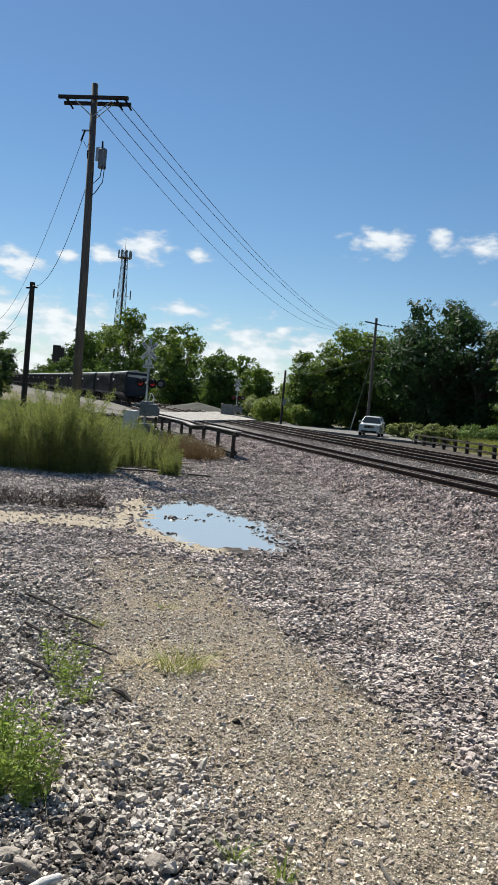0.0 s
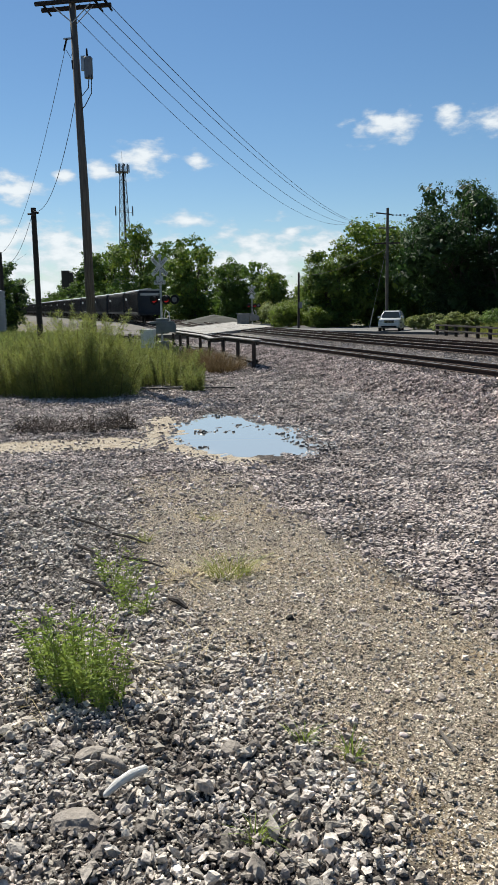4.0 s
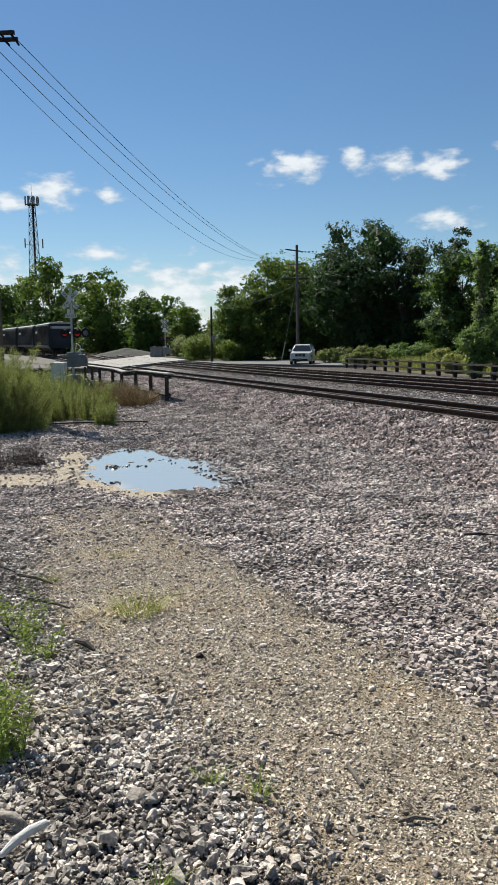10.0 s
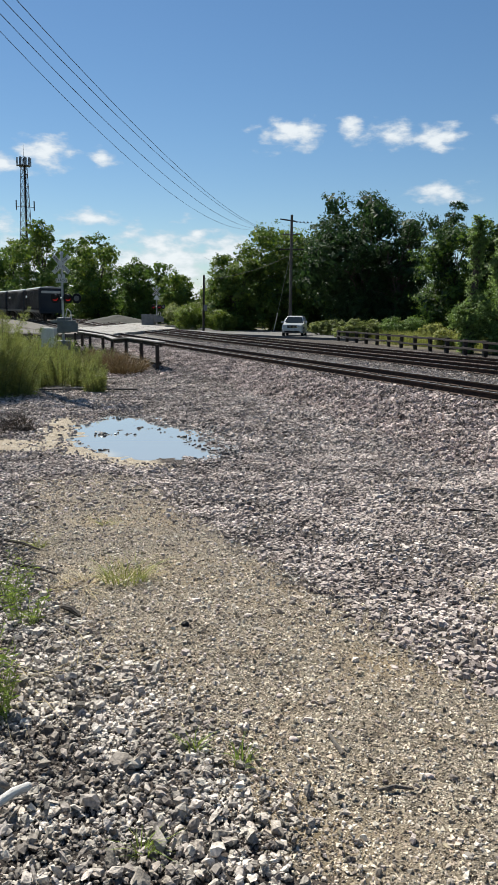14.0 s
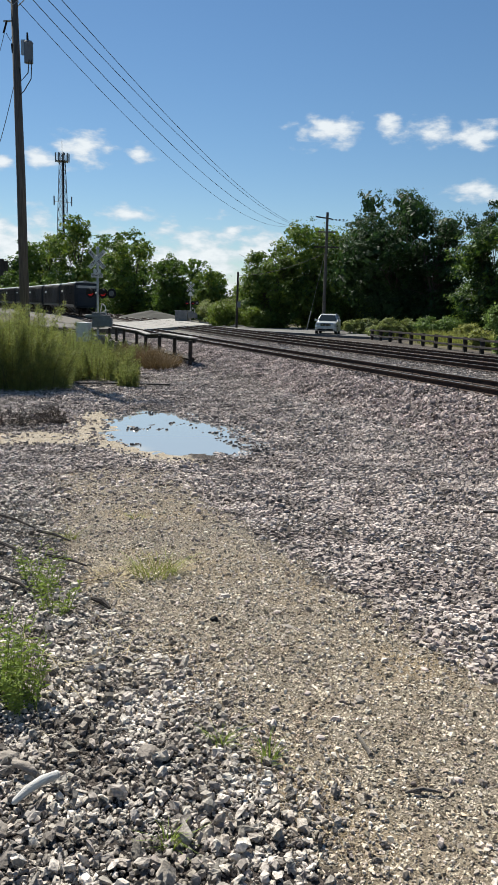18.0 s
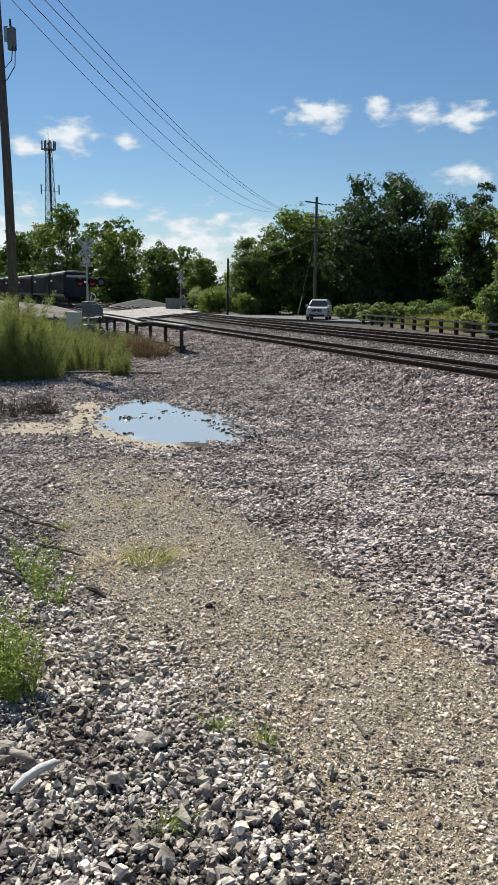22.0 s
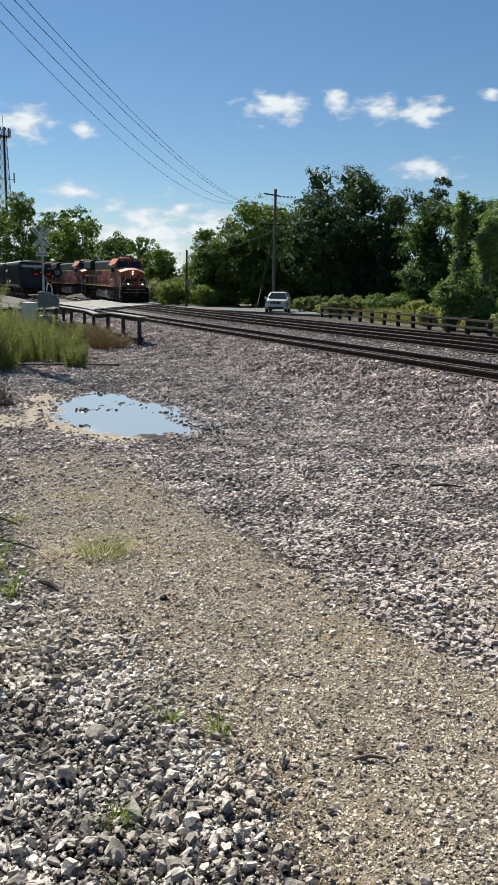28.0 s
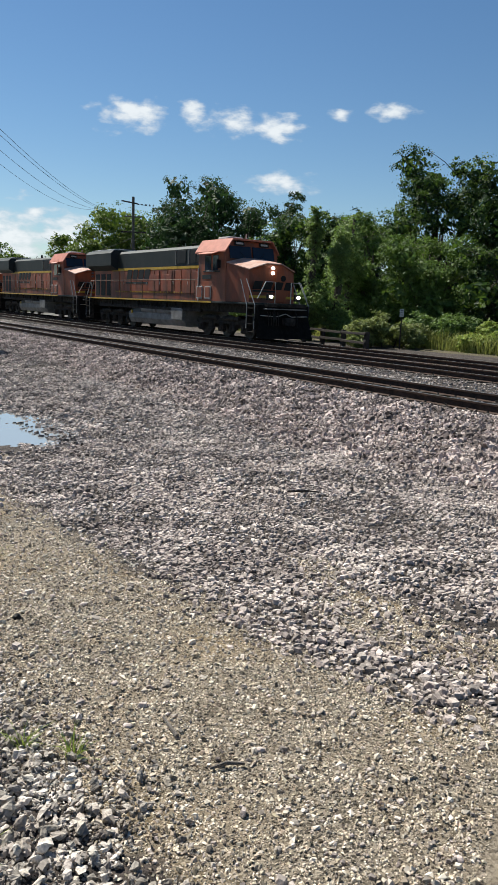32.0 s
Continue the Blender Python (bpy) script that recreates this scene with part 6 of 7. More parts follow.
def make_hopper(m, label):
    """Covered hopper, 16 m over couplers."""
    t = thing("hopper_car", label, "hopper car", m, group="hopper cars of the standing train")
    bm = bmesh.new()
    side = [(-1.5, 1.25), (1.5, 1.25), (1.58, 1.7), (1.58, 3.7), (1.38, 4.25), (-1.38, 4.25), (-1.58, 3.7), (-1.58, 1.7)]
    add_prism(bm, side, 14.4)
    for v in bm.verts:
        if v.co.z < 1.3:
            v.co.x *= 0.72
    part("body", bm, M["hopper_grey"], t, "dusty dark grey hopper body")
    bm = bmesh.new()
    add_prism(bm, [(-1.42, 4.2), (1.42, 4.2), (1.30, 4.34), (-1.30, 4.34)], 14.7)
    part("roof", bm, M["hopper_roof"], t, "pale dusty roof")
    part("roof_walk", box((14.2, 0.7, 0.05), (0, 0, 4.44), 0.01), M["galv"], t)
    for k in range(5):
        part("hatch", box((1.6, 0.5, 0.12), (-5.6 + 2.8 * k, 0, 4.37), 0.03), M["hopper_roof"], t)
    for sy in (-1, 1):
        bm = bmesh.new()
        for k in range(15):
            add_box(bm, (0.09, 0.10, 2.5), (-7.0 + k, sy * 1.61, 2.75))
        part("side_ribs", bm, M["hopper_grey"], t)
        part("side_sill", box((15.0, 0.14, 0.26), (0, sy * 1.52, 1.28), 0.02), M["hopper_grey"], t)
        part("marking", box((1.8, 0.012, 0.28), (-4.5, sy * 1.672, 3.2)), M["hopper_roof"], t)
    for k in range(3):
        bm = bmesh.new()
        a = [bm.verts.new((x, y, 1.3)) for x, y in ((-1.6, -1.3), (1.6, -1.3), (1.6, 1.3), (-1.6, 1.3))]
        b = [bm.verts.new((x, y, 0.45)) for x, y in ((-0.4, -0.5), (0.4, -0.5), (0.4, 0.5), (-0.4, 0.5))]
        for i in range(4):
            bm.faces.new((a[i], a[(i + 1) % 4], b[(i + 1) % 4], b[i]))
        bm.faces.new(b[::-1]), bm.faces.new(a)
        bmesh.ops.recalc_face_normals(bm, faces=bm.faces)
        part("discharge_chute", bm, M["hopper_end"], t, m=pose(-3.4 + 3.4 * k, 0, 0))
    for sx in (-1, 1):
        e = part("end_frame", box((0.12, 3.0, 2.9), (sx * 7.22, 0, 2.7), 0.02), M["hopper_end"], t, "dark end of the car")
        part("end_band", box((0.03, 2.5, 0.30), (sx * 7.30, 0, 3.72), 0.01), M["hopper_roof"], e)
        part("end_platform", box((1.1, 3.0, 0.12), (sx * 7.5, 0, 1.15), 0.02), M["hopper_end"], e)
        for sy in (-1, 1):
            bm = bmesh.new()
            for k in range(8):
                add_rod(bm, (sx * 7.36, sy * 1.35 - 0.2, 1.4 + 0.36 * k), (sx * 7.36, sy * 1.35 + 0.2, 1.4 + 0.36 * k), 0.015, n=5)
            add_rod(bm, (sx * 7.36, sy * 1.35 - 0.2, 1.1), (sx * 7.36, sy * 1.35 - 0.2, 4.2), 0.02, n=5)
            add_rod(bm, (sx * 7.36, sy * 1.35 + 0.2, 1.1), (sx * 7.36, sy * 1.35 + 0.2, 4.2), 0.02, n=5)
            part("ladder", bm, M["hopper_end"], e)
            part("end_post", box((0.5, 0.12, 0.12), (sx * 7.6, sy * 1.3, 1.7), 0.01), M["hopper_end"], e)
        part("coupler", box((0.8, 0.28, 0.3), (sx * 7.8, 0, 0.88), 0.04), M["under"], t)
        make_truck(t, sx * 5.9, (-0.9, 0.9), 0.45)
    return t


def train_at(t):
    """Where the leading engine's middle is along the line at t seconds; it slows as it comes."""
    u = max(t, 25.5) - 32.0
    return -39.94 + 11.857 * u - 0.3567 * u * u - 13.0 * max(0.0, 25.5 - t)


lead = make_locomotive(line_at(-600, FAR_P), "leading orange and dark green locomotive with lit headlamps")
second = copy_thing(lead, line_at(-623, FAR_P))
second["label"] = "second orange and dark green locomotive coupled behind the leader"
third = copy_thing(lead, line_at(-646, FAR_P))
third["label"] = "third orange and dark green locomotive coupled in the train"
hopper = make_hopper(line_at(-107.3, NEAR_P), "dusty dark grey covered hopper standing on near track")
for k in range(1, 18):
    copy_thing(hopper, line_at(-107.3 - 16.3 * k, NEAR_P))
trailing = [copy_thing(hopper, line_at(-670 - 16.3 * k, FAR_P)) for k in range(3)]
for h in trailing:
    h["group"], h["label"] = "hopper cars of the moving train", "dusty grey covered hopper pulled by the locomotives"

for trailer in (second, third):
    for ob in list(trailer.children_recursive):
        if ob.name.startswith(("headlamp", "ditch_light")):
            ob.material_slots[0].link = "OBJECT"
            ob.material_slots[0].material = M["lens_grey"]
            ob["label"] = "unlit grey lamp"
# ---- the parked car ----
def make_car(m):
    """Pale silver sport utility car, front towards -y; 4.75 m long, 1.86 m wide, 1.75 m high."""
    t = thing("suv_car", "pale silver sport utility car stopped facing the tracks", "car", m)
    silver = material("pale_silver_paint", (0.55, 0.57, 0.58), 0.25, 0.3, second=(0.50, 0.52, 0.53), scale=1)
    glass = material("car_glass", (0.02, 0.026, 0.03), 0.04, second=(0.02, 0.026, 0.03))
    trim = M["black"]
    chrome = material("chrome_trim", (0.6, 0.6, 0.6), 0.15, 1.0)
    rubber = material("tyre_rubber", (0.02, 0.02, 0.02), 0.9)
    lamp = material("headlamp_glass", (0.55, 0.58, 0.6), 0.1, 0.2)

    def loft(rows):
        """Cross-sections along y: (y, half width low, half width high, z low, z high)."""
        bm = bmesh.new()
        rings = []
        for y, wl, wh, zl, zh in rows:
            mid = (zl * 0.45 + zh * 0.55)
            rings.append([bm.verts.new(p) for p in ((-wl, y, zl), (-max(wl, wh) - 0.0, y, mid), (-wh, y, zh - 0.04), (-wh + 0.07, y, zh), (wh - 0.07, y, zh), (wh, y, zh - 0.04), (max(wl, wh), y, mid), (wl, y, zl))])
        for a, b in zip(rings, rings[1:]):
            for i in range(8):
                bm.faces.new((a[i], a[(i + 1) % 8], b[(i + 1) % 8], b[i]))
        bm.faces.new(rings[0]), bm.faces.new(rings[-1][::-1])
        bmesh.ops.recalc_face_normals(bm, faces=bm.faces)
        return bm

    body = part("body", loft([(-2.36, 0.78, 0.72, 0.42, 0.86), (-2.28, 0.88, 0.84, 0.32, 1.0), (-1.6, 0.93, 0.86, 0.28, 1.08), (-0.95, 0.93, 0.88, 0.28, 1.12), (0.5, 0.93, 0.90, 0.28, 1.13), (1.9, 0.93, 0.90, 0.30, 1.13), (2.3, 0.88, 0.84, 0.36, 1.1), (2.38, 0.80, 0.78, 0.44, 1.0)]), silver, t, smooth=False)
    cabin = part("cabin", loft([(-1.02, 0.86, 0.80, 1.06, 1.12), (-0.38, 0.86, 0.68, 1.06, 1.66), (0.3, 0.86, 0.70, 1.06, 1.74), (1.5, 0.86, 0.70, 1.06, 1.72), (2.05, 0.84, 0.66, 1.06, 1.62), (2.3, 0.82, 0.72, 1.06, 1.2)]), silver, t)
    bm = bmesh.new()
    vs = [bm.verts.new(p) for p in ((-0.78, -0.99, 1.15), (0.78, -0.99, 1.15), (0.62, -0.44, 1.62), (-0.62, -0.44, 1.62))]
    bm.faces.new(vs)
    bmesh.ops.translate(bm, verts=bm.verts, vec=(0, -0.025, 0.02))
    bmesh.ops.solidify(bm, geom=bm.faces[:], thickness=0.012)
    part("windscreen", bm, glass, cabin, "dark glass windscreen")
    for sx in (-1, 1):
        bm = bmesh.new()
        vs = [bm.verts.new(p) for p in ((sx * 0.872, -0.75, 1.16), (sx * 0.872, 1.95, 1.16), (sx * 0.73, 1.85, 1.58), (sx * 0.73, -0.3, 1.60))]
        bm.faces.new(vs if sx > 0 else vs[::-1])
        bmesh.ops.solidify(bm, geom=bm.faces[:], thickness=0.01)
        part("side_glass", bm, glass, cabin)
        part("mirror", box((0.2, 0.12, 0.17), (sx * 1.02, -0.72, 1.2), 0.03), silver, body)
        part("headlamp", box((0.3, 0.1, 0.17), (sx * 0.66, -2.31, 0.86), 0.03), lamp, body)
        part("fog_lamp", rod((sx * 0.62, -2.36, 0.5), (sx * 0.62, -2.40, 0.5), 0.06, n=12), lamp, body)
        part("roof_bar", rod((sx * 0.62, -0.2, 1.79), (sx * 0.62, 1.7, 1.77), 0.02, n=6), trim, cabin)
        for y in (-1.45, 1.4):
            w = part("wheel", rod((sx * 0.70, y, 0.37), (sx * 0.92, y, 0.37), 0.37, n=24), rubber, t, "black tyre on alloy rim")
            part("rim", rod((sx * 0.90, y, 0.37), (sx * 0.935, y, 0.37), 0.24, n=20), chrome, w)
        part("arch", box((0.05, 1.0, 0.12), (sx * 0.93, -1.45, 0.74), 0.03), trim, body)
    grille = part("grille", box((0.86, 0.06, 0.24), (0, -2.35, 0.83), 0.03), trim, body)
    for k in range(7):
        part("grille_slot", box((0.03, 0.05, 0.22), (-0.36 + 0.12 * k, -2.37, 0.83), 0.008), chrome, grille)
    part("bumper", box((1.72, 0.16, 0.26), (0, -2.36, 0.54), 0.05), silver, body)
    part("lower_intake", box((1.3, 0.1, 0.14), (0, -2.40, 0.43), 0.02), trim, body)
    part("plate", box((0.32, 0.02, 0.16), (0, -2.45, 0.56), 0.004), M["white"], body)
    part("bar", box((0.24, 0.006, 0.05), (0, -2.463, 0.56)), M["black"], body)
    return t


make_car(pose(0.5, 67.2, -0.12, 0, 0, -6))

# ---- weeds, tall grass, shrubs ----
def make_shrub(name, x, y, label, category, lumps, mats, leaves, size, seed, squash=0.9, droop=0.0, stretch=1.8, stems=0, z=None):
    rng = np.random.default_rng(seed)
    t = thing(name, label, category, pose(x, y, float(ground_z(x, y)) - 0.03 if z is None else z))
    cs, rs = np.array([c[:3] for c in lumps]), np.array([c[3] for c in lumps])
    mats = mats if isinstance(mats, (list, tuple)) else [mats]
    for mm in mats:
        part("foliage", leaf_cloud("foliage", cs, rs, leaves // len(mats), size, M[mm], rng, squash, droop, stretch), None, t)
    if stems:
        bm = bmesh.new()
        for k in range(stems):
            c = cs[rng.integers(len(cs))]
            add_tube(bm, [(c[0] * 0.5, c[1] * 0.5, 0), (c[0] * 0.75, c[1] * 0.75, c[2] * 0.5), (c[0], c[1], c[2])], [0.025, 0.018, 0.006], 5)
        part("stem_mass", bm, M["dead_stem"], t)["kind"] = "stuff"
    return t


def tuft_thing(name, x, y, label, category, count, height, spread, width, mats, seed, bend=0.5, base_r=None, z=None, kind=""):
    rng = np.random.default_rng(seed)
    t = thing(name, label, category, pose(x, y, float(ground_z(x, y)) - 0.01 if z is None else z), kind=kind)
    mats = mats if isinstance(mats, (list, tuple)) else [mats]
    for mm in mats:
        part("foliage", blade_tuft("blades", count // len(mats), height, spread, width, M[mm], rng, bend, base_r), None, t)
    return t


def feather_bush(x, y, w, depth, h, label, seed, n=26000, mats=("grass", "grass_yellow")):
    """A domed bush of leaning plumes, each a stalk set with fine sprays that thin out to its tip."""
    rng = np.random.default_rng(seed)
    t = thing("feathery_bush", label, "bush", pose(x, y, float(ground_z(x, y)) - 0.05))
    k = max(26, int(15 * w * depth))
    a, q = rng.random(k) * math.tau, np.sqrt(rng.random(k))
    bx, by = 0.43 * w * q * np.cos(a), 0.43 * depth * q * np.sin(a)
    ph = h * (1 - 0.55 * q ** 2.4) * rng.uniform(0.66, 1.08, k)
    lean = np.stack([np.cos(a) * q, np.sin(a) * q], -1) * rng.uniform(0.1, 0.42, (k, 1)) + rng.normal(size=(k, 2)) * 0.10
    pr = rng.uniform(0.16, 0.34, k) * min(1.0, 0.45 * h)

    def along(i, f):
        bow = (f ** 1.6)[:, None] * lean[i] * ph[i][:, None]
        return np.stack([bx[i] + bow[:, 0], by[i] + bow[:, 1], f * ph[i]], -1)

    for mm in mats:
        m = n // len(mats)
        i = rng.integers(k, size=m)
        f = 0.02 + 0.98 * rng.random(m) ** 1.05
        r = pr[i] * (0.25 + 1.1 * np.sqrt(np.clip(1 - f, 0, 1)))
        u = rng.normal(size=(m, 3))
        u /= np.linalg.norm(u, axis=1, keepdims=True)
        c = along(i, f) + u * (r * rng.random(m) ** 0.5)[:, None] * [1, 1, 0.7]
        c[:, 2] = np.maximum(c[:, 2], 0.03)
        ln = np.concatenate([lean[i], np.zeros((m, 1))], 1)
        d = u * [0.75, 0.75, 0.3] + ln * 1.2 + [0, 0, 0.62] + rng.normal(size=(m, 3)) * 0.42
        d /= np.linalg.norm(d, axis=1, keepdims=True)
        side = np.cross(d, rng.normal(size=(m, 3)))
        side /= np.linalg.norm(side, axis=1, keepdims=True)
        L = rng.uniform(0.05, 0.19, (m, 1)) * (0.5 + 0.2 * h)
        W = rng.uniform(0.003, 0.008, (m, 1))
        V = np.stack([c - d * L * 0.5, c + side * W, c + d * L * 0.5 + u * L * 0.15, c - side * W], 1).reshape(-1, 3)
        part("foliage", from_arrays("foliage", V, np.arange(m * 4).reshape(-1, 4), M[mm]), None, t)
    bm = bmesh.new()
    for j in range(k):
        pts = along(np.array([j, j, j]), np.array([0.0, 0.55, 1.0]))
        add_tube(bm, [tuple(p) for p in pts], [0.014, 0.009, 0.003], 4)
    part("stem_mass", bm, M["dry_stalk"], t)["kind"] = "stuff"
    return t


M["dry_stalk"] = material("green_brown_stalk", (0.12, 0.12, 0.045), 0.8, second=(0.09, 0.075, 0.035), scale=3)
feather_bush(-9.0, 21.5, 4.0, 3.2, 2.55, "tall dense feathery green bush at the gravel's edge", 41, 110000)
feather_bush(-11.4, 21.7, 3.4, 2.6, 2.0, "tall feathery green bush at the gravel's edge", 47, 46000)
feather_bush(-13.7, 22.7, 3.6, 2.6, 2.1, "tall feathery green bush beside the utility pole", 42, 36000, ("grass_yellow", "grass"))
feather_bush(-16.6, 25.6, 4.4, 2.6, 2.0, "tall feathery green bush in the overgrown yard", 45, 30000)
feather_bush(-7.2, 24.8, 2.4, 2.4, 1.5, "smaller feathery green bush beside the ditch", 43, 22000, ("grass", "grass_yellow"))
feather_bush(-8.6, 26.0, 2.6, 2.2, 1.75, "feathery green bush behind the larger bush", 46, 20000)
feather_bush(-5.85, 22.6, 0.7, 0.6, 0.95, "small yellow-green weed clump on gravel", 44, 7000, ("grass_yellow", "grass"))
for i, (x, y, h) in enumerate(((-7.0, 30.5, 0.95), (-7.6, 32.6, 1.0), (-8.6, 34.4, 1.0), (-6.2, 29.4, 0.6), (-9.4, 36.2, 1.1), (-10.6, 38.0, 1.1), (-8.2, 31.6, 0.9), (-9.8, 34.4, 1.0), (-6.3, 30.6, 0.7), (-7.9, 33.6, 0.8), (-9.0, 36.6, 0.8))):
    tuft_thing("dry_weeds", x, y, "dry rust-brown weeds in the ditch", "weeds", 620, h, 1.5, 0.016, ("dry_weed",), 60 + i, 0.4, 0.7)


def make_dead_bush():
    rng = np.random.default_rng(77)
    for i, (x, y, w) in enumerate(((-6.0, 14.5, 1.0), (-7.0, 14.4, 1.1), (-5.4, 14.9, 0.6))):
        t = thing("dead_weeds", "low dark dead weed tangle on gravel", "weeds", pose(x, y, float(ground_z(x, y)) - 0.02))
        n = 620
        a, q = rng.random(n) * math.tau, np.sqrt(rng.random(n))
        c = np.stack([q * np.cos(a) * w * 0.55, q * np.sin(a) * w * 0.3, rng.random(n) ** 1.4 * 0.42 * (1 - 0.4 * q)], -1)
        d = rng.normal(size=(n, 3)) + [0, 0, 0.5]
        d /= np.linalg.norm(d, axis=1, keepdims=True)
        s = np.cross(d, rng.normal(size=(n, 3)))
        s /= np.linalg.norm(s, axis=1, keepdims=True)
        L = rng.uniform(0.08, 0.34, (n, 1))
        V = np.stack([c - d * L / 2, c + s * 0.006, c + d * L / 2, c - s * 0.006], 1).reshape(-1, 3)
        part("twig_mass", from_arrays("twigs", V, np.arange(n * 4).reshape(-1, 4), M["dead_stem"]), None, t)["kind"] = "stuff"


make_dead_bush()


def leafy_weed(x, y, h, w, n, label, seed):
    """A weed of upright stems set with narrow leaves."""
    rng = np.random.default_rng(seed)
    t = thing("weed", label, "weed", pose(x, y, float(ground_z(x, y)) - 0.01))
    bm = bmesh.new()
    V = []
    for k in range(n):
        a, r = rng.random() * math.tau, w / 2 * math.sqrt(rng.random())
        b = Vector((r * math.cos(a) * 0.6, r * math.sin(a) * 0.6, 0))
        hh = h * rng.uniform(0.5, 1.05)
        e = b + Vector((math.cos(a) * hh * rng.uniform(0.1, 0.5), math.sin(a) * hh * rng.uniform(0.1, 0.5), hh))
        add_tube(bm, [b, b.lerp(e, 0.5) + Vector((0, 0, 0.03 * hh)), e], [0.0028, 0.0022, 0.001], 4)
        for j in range(16):
            f = 0.12 + 0.88 * j / 16
            c = np.array(b.lerp(e, f))
            d = rng.normal(size=3) * [1, 1, 0.35] + [0, 0, 0.5]
            d /= np.linalg.norm(d)
            s = np.cross(d, rng.normal(size=3))
            s /= np.linalg.norm(s)
            L = 0.047 * rng.uniform(0.6, 1.3) * (0.6 + h)
            V += [c, c + d * L * 0.45 + s * L * 0.12, c + d * L - [0, 0, L * 0.15], c + d * L * 0.45 - s * L * 0.12]
    part("stem_mass", bm, M["weed"], t)["kind"] = "stuff"
    part("foliage", from_arrays("leaves", np.array(V), np.arange(len(V)).reshape(-1, 4), M["weed"]), None, t)
    return t


M["straw"] = leaf("dry_straw", (0.50, 0.42, 0.25), (0.36, 0.29, 0.16), 0.3)
leafy_weed(-1.42, 3.15, 0.42, 0.34, 60, "leafy bright green weed growing from rubble", 81)
leafy_weed(-1.62, 3.3, 0.34, 0.3, 36, "leafy bright green weed growing from rubble", 82)
leafy_weed(-1.25, 3.05, 0.3, 0.22, 22, "leafy bright green weed growing from rubble", 83)
leafy_weed(-1.78, 4.7, 0.30, 0.3, 14, "sparse spindly green weed in gravel", 84)
leafy_weed(-1.55, 4.3, 0.24, 0.26, 14, "sparse spindly green weed in gravel", 85)
leafy_weed(-1.98, 5.0, 0.3, 0.2, 9, "sparse spindly green weed in gravel", 88)
for i, (x, y, h, n, lab) in enumerate(((-0.34, 2.88, 0.13, 34, "dark green grass tuft in rubble"), (-0.13, 2.79, 0.17, 30, "thin green grass tuft at the path's edge"), (-0.42, 2.22, 0.10, 50, "tiny green grass tuft in rubble"),
                                      (-1.15, 5.3, 0.20, 210, "flattened yellow-green grass patch"), (-1.42, 5.15, 0.06, 130, "flattened pale straw patch"), (-2.1, 6.2, 0.14, 60, "small yellow-green grass tuft"),
                                      (-1.75, 7.2, 0.1, 40, "small yellow-green grass tuft"), (-0.3, 1.75, 0.12, 60, "small green grass tuft in rubble"))):
    tuft_thing("grass_tuft", x, y, lab, "grass", n, h, 0.34 if "flattened" in lab else 0.26 if y > 4 else 0.13, 0.007 if "straw" in lab else 0.005, "straw" if "straw" in lab else "grass_yellow" if "yellow" in lab else "weed", 90 + i, 0.8, 0.16 if "flattened" in lab else 0.06 if y > 4 else 0.03)
for x, y in ((-1.0, 3.6), (-1.05, 3.8), (-1.2, 3.45), (-1.72, 3.2), (-1.55, 3.0), (-1.28, 3.3), (-1.5, 3.55)):
    tuft_thing("dry_straw", x, y, "thin dry straw lying on gravel", "straw", 14, 0.12, 0.5, 0.004, "straw", int(100 + y * 10), 1.2, 0.1)


def grass_field(name, label, x, y, h, width, mats, seed, drop=0.0):
    """Standing grass over an area, as one mass."""
    rng = np.random.default_rng(seed)
    n = len(x)
    z = ground_z(x, y)
    hh = h * rng.uniform(0.5, 1.1, n)
    a = rng.random(n) * math.tau
    out = np.stack([np.cos(a), np.sin(a), np.zeros(n)], -1)
    side = np.stack([-np.sin(a + 0.6), np.cos(a + 0.6), np.zeros(n)], -1)
    c = np.stack([x, y, z], -1)
    w = (width * rng.uniform(0.6, 1.3, n))[:, None]
    mid = c + out * (0.12 * hh)[:, None] + np.array([0, 0, 1.0]) * (0.6 * hh)[:, None]
    tip = c + out * (0.38 * hh)[:, None] + np.array([0, 0, 1.0]) * hh[:, None]
    V = np.stack([c - side * w * 0.5, c + side * w * 0.5, mid + side * w * 0.5, mid - side * w * 0.5, mid - side * w * 0.5, mid + side * w * 0.5, tip + side * w * 0.1, tip - side * w * 0.1], 1).reshape(-1, 3)
    tagged(new(name, from_arrays(name, V, np.arange(n * 8).reshape(-1, 4), M[mats])), label, "grass", kind="stuff")


rngg = np.random.default_rng(21)
n = 60000
x, y = rngg.uniform(-34, -6, n), rngg.uniform(21, 58, n)
p = NX * x + NY * y
k = (green_at(x, y) > 0.5) & (p < 6.8) & in_view(x, y, -36)
grass_field("tall_grass", "tall green grass over the rough ground", x[k], y[k], 0.75, 0.045, "grass", 22)
n = 60000
s, p = rngg.uniform(-66, 0, n), rngg.uniform(25.0, 36, n)
x, y = UX * s + NX * p, UY * s + NY * p
k = in_view(x, y) & (green_at(x, y) > 0.4) & (p > np.interp(s, [-66, -52, -26, 0], [31.5, 29.0, 28.6, 28.6]))
grass_field("roadside_grass", "tall green weeds along the far side of the tracks", x[k], y[k], 0.95, 0.026, "grass_yellow", 23)

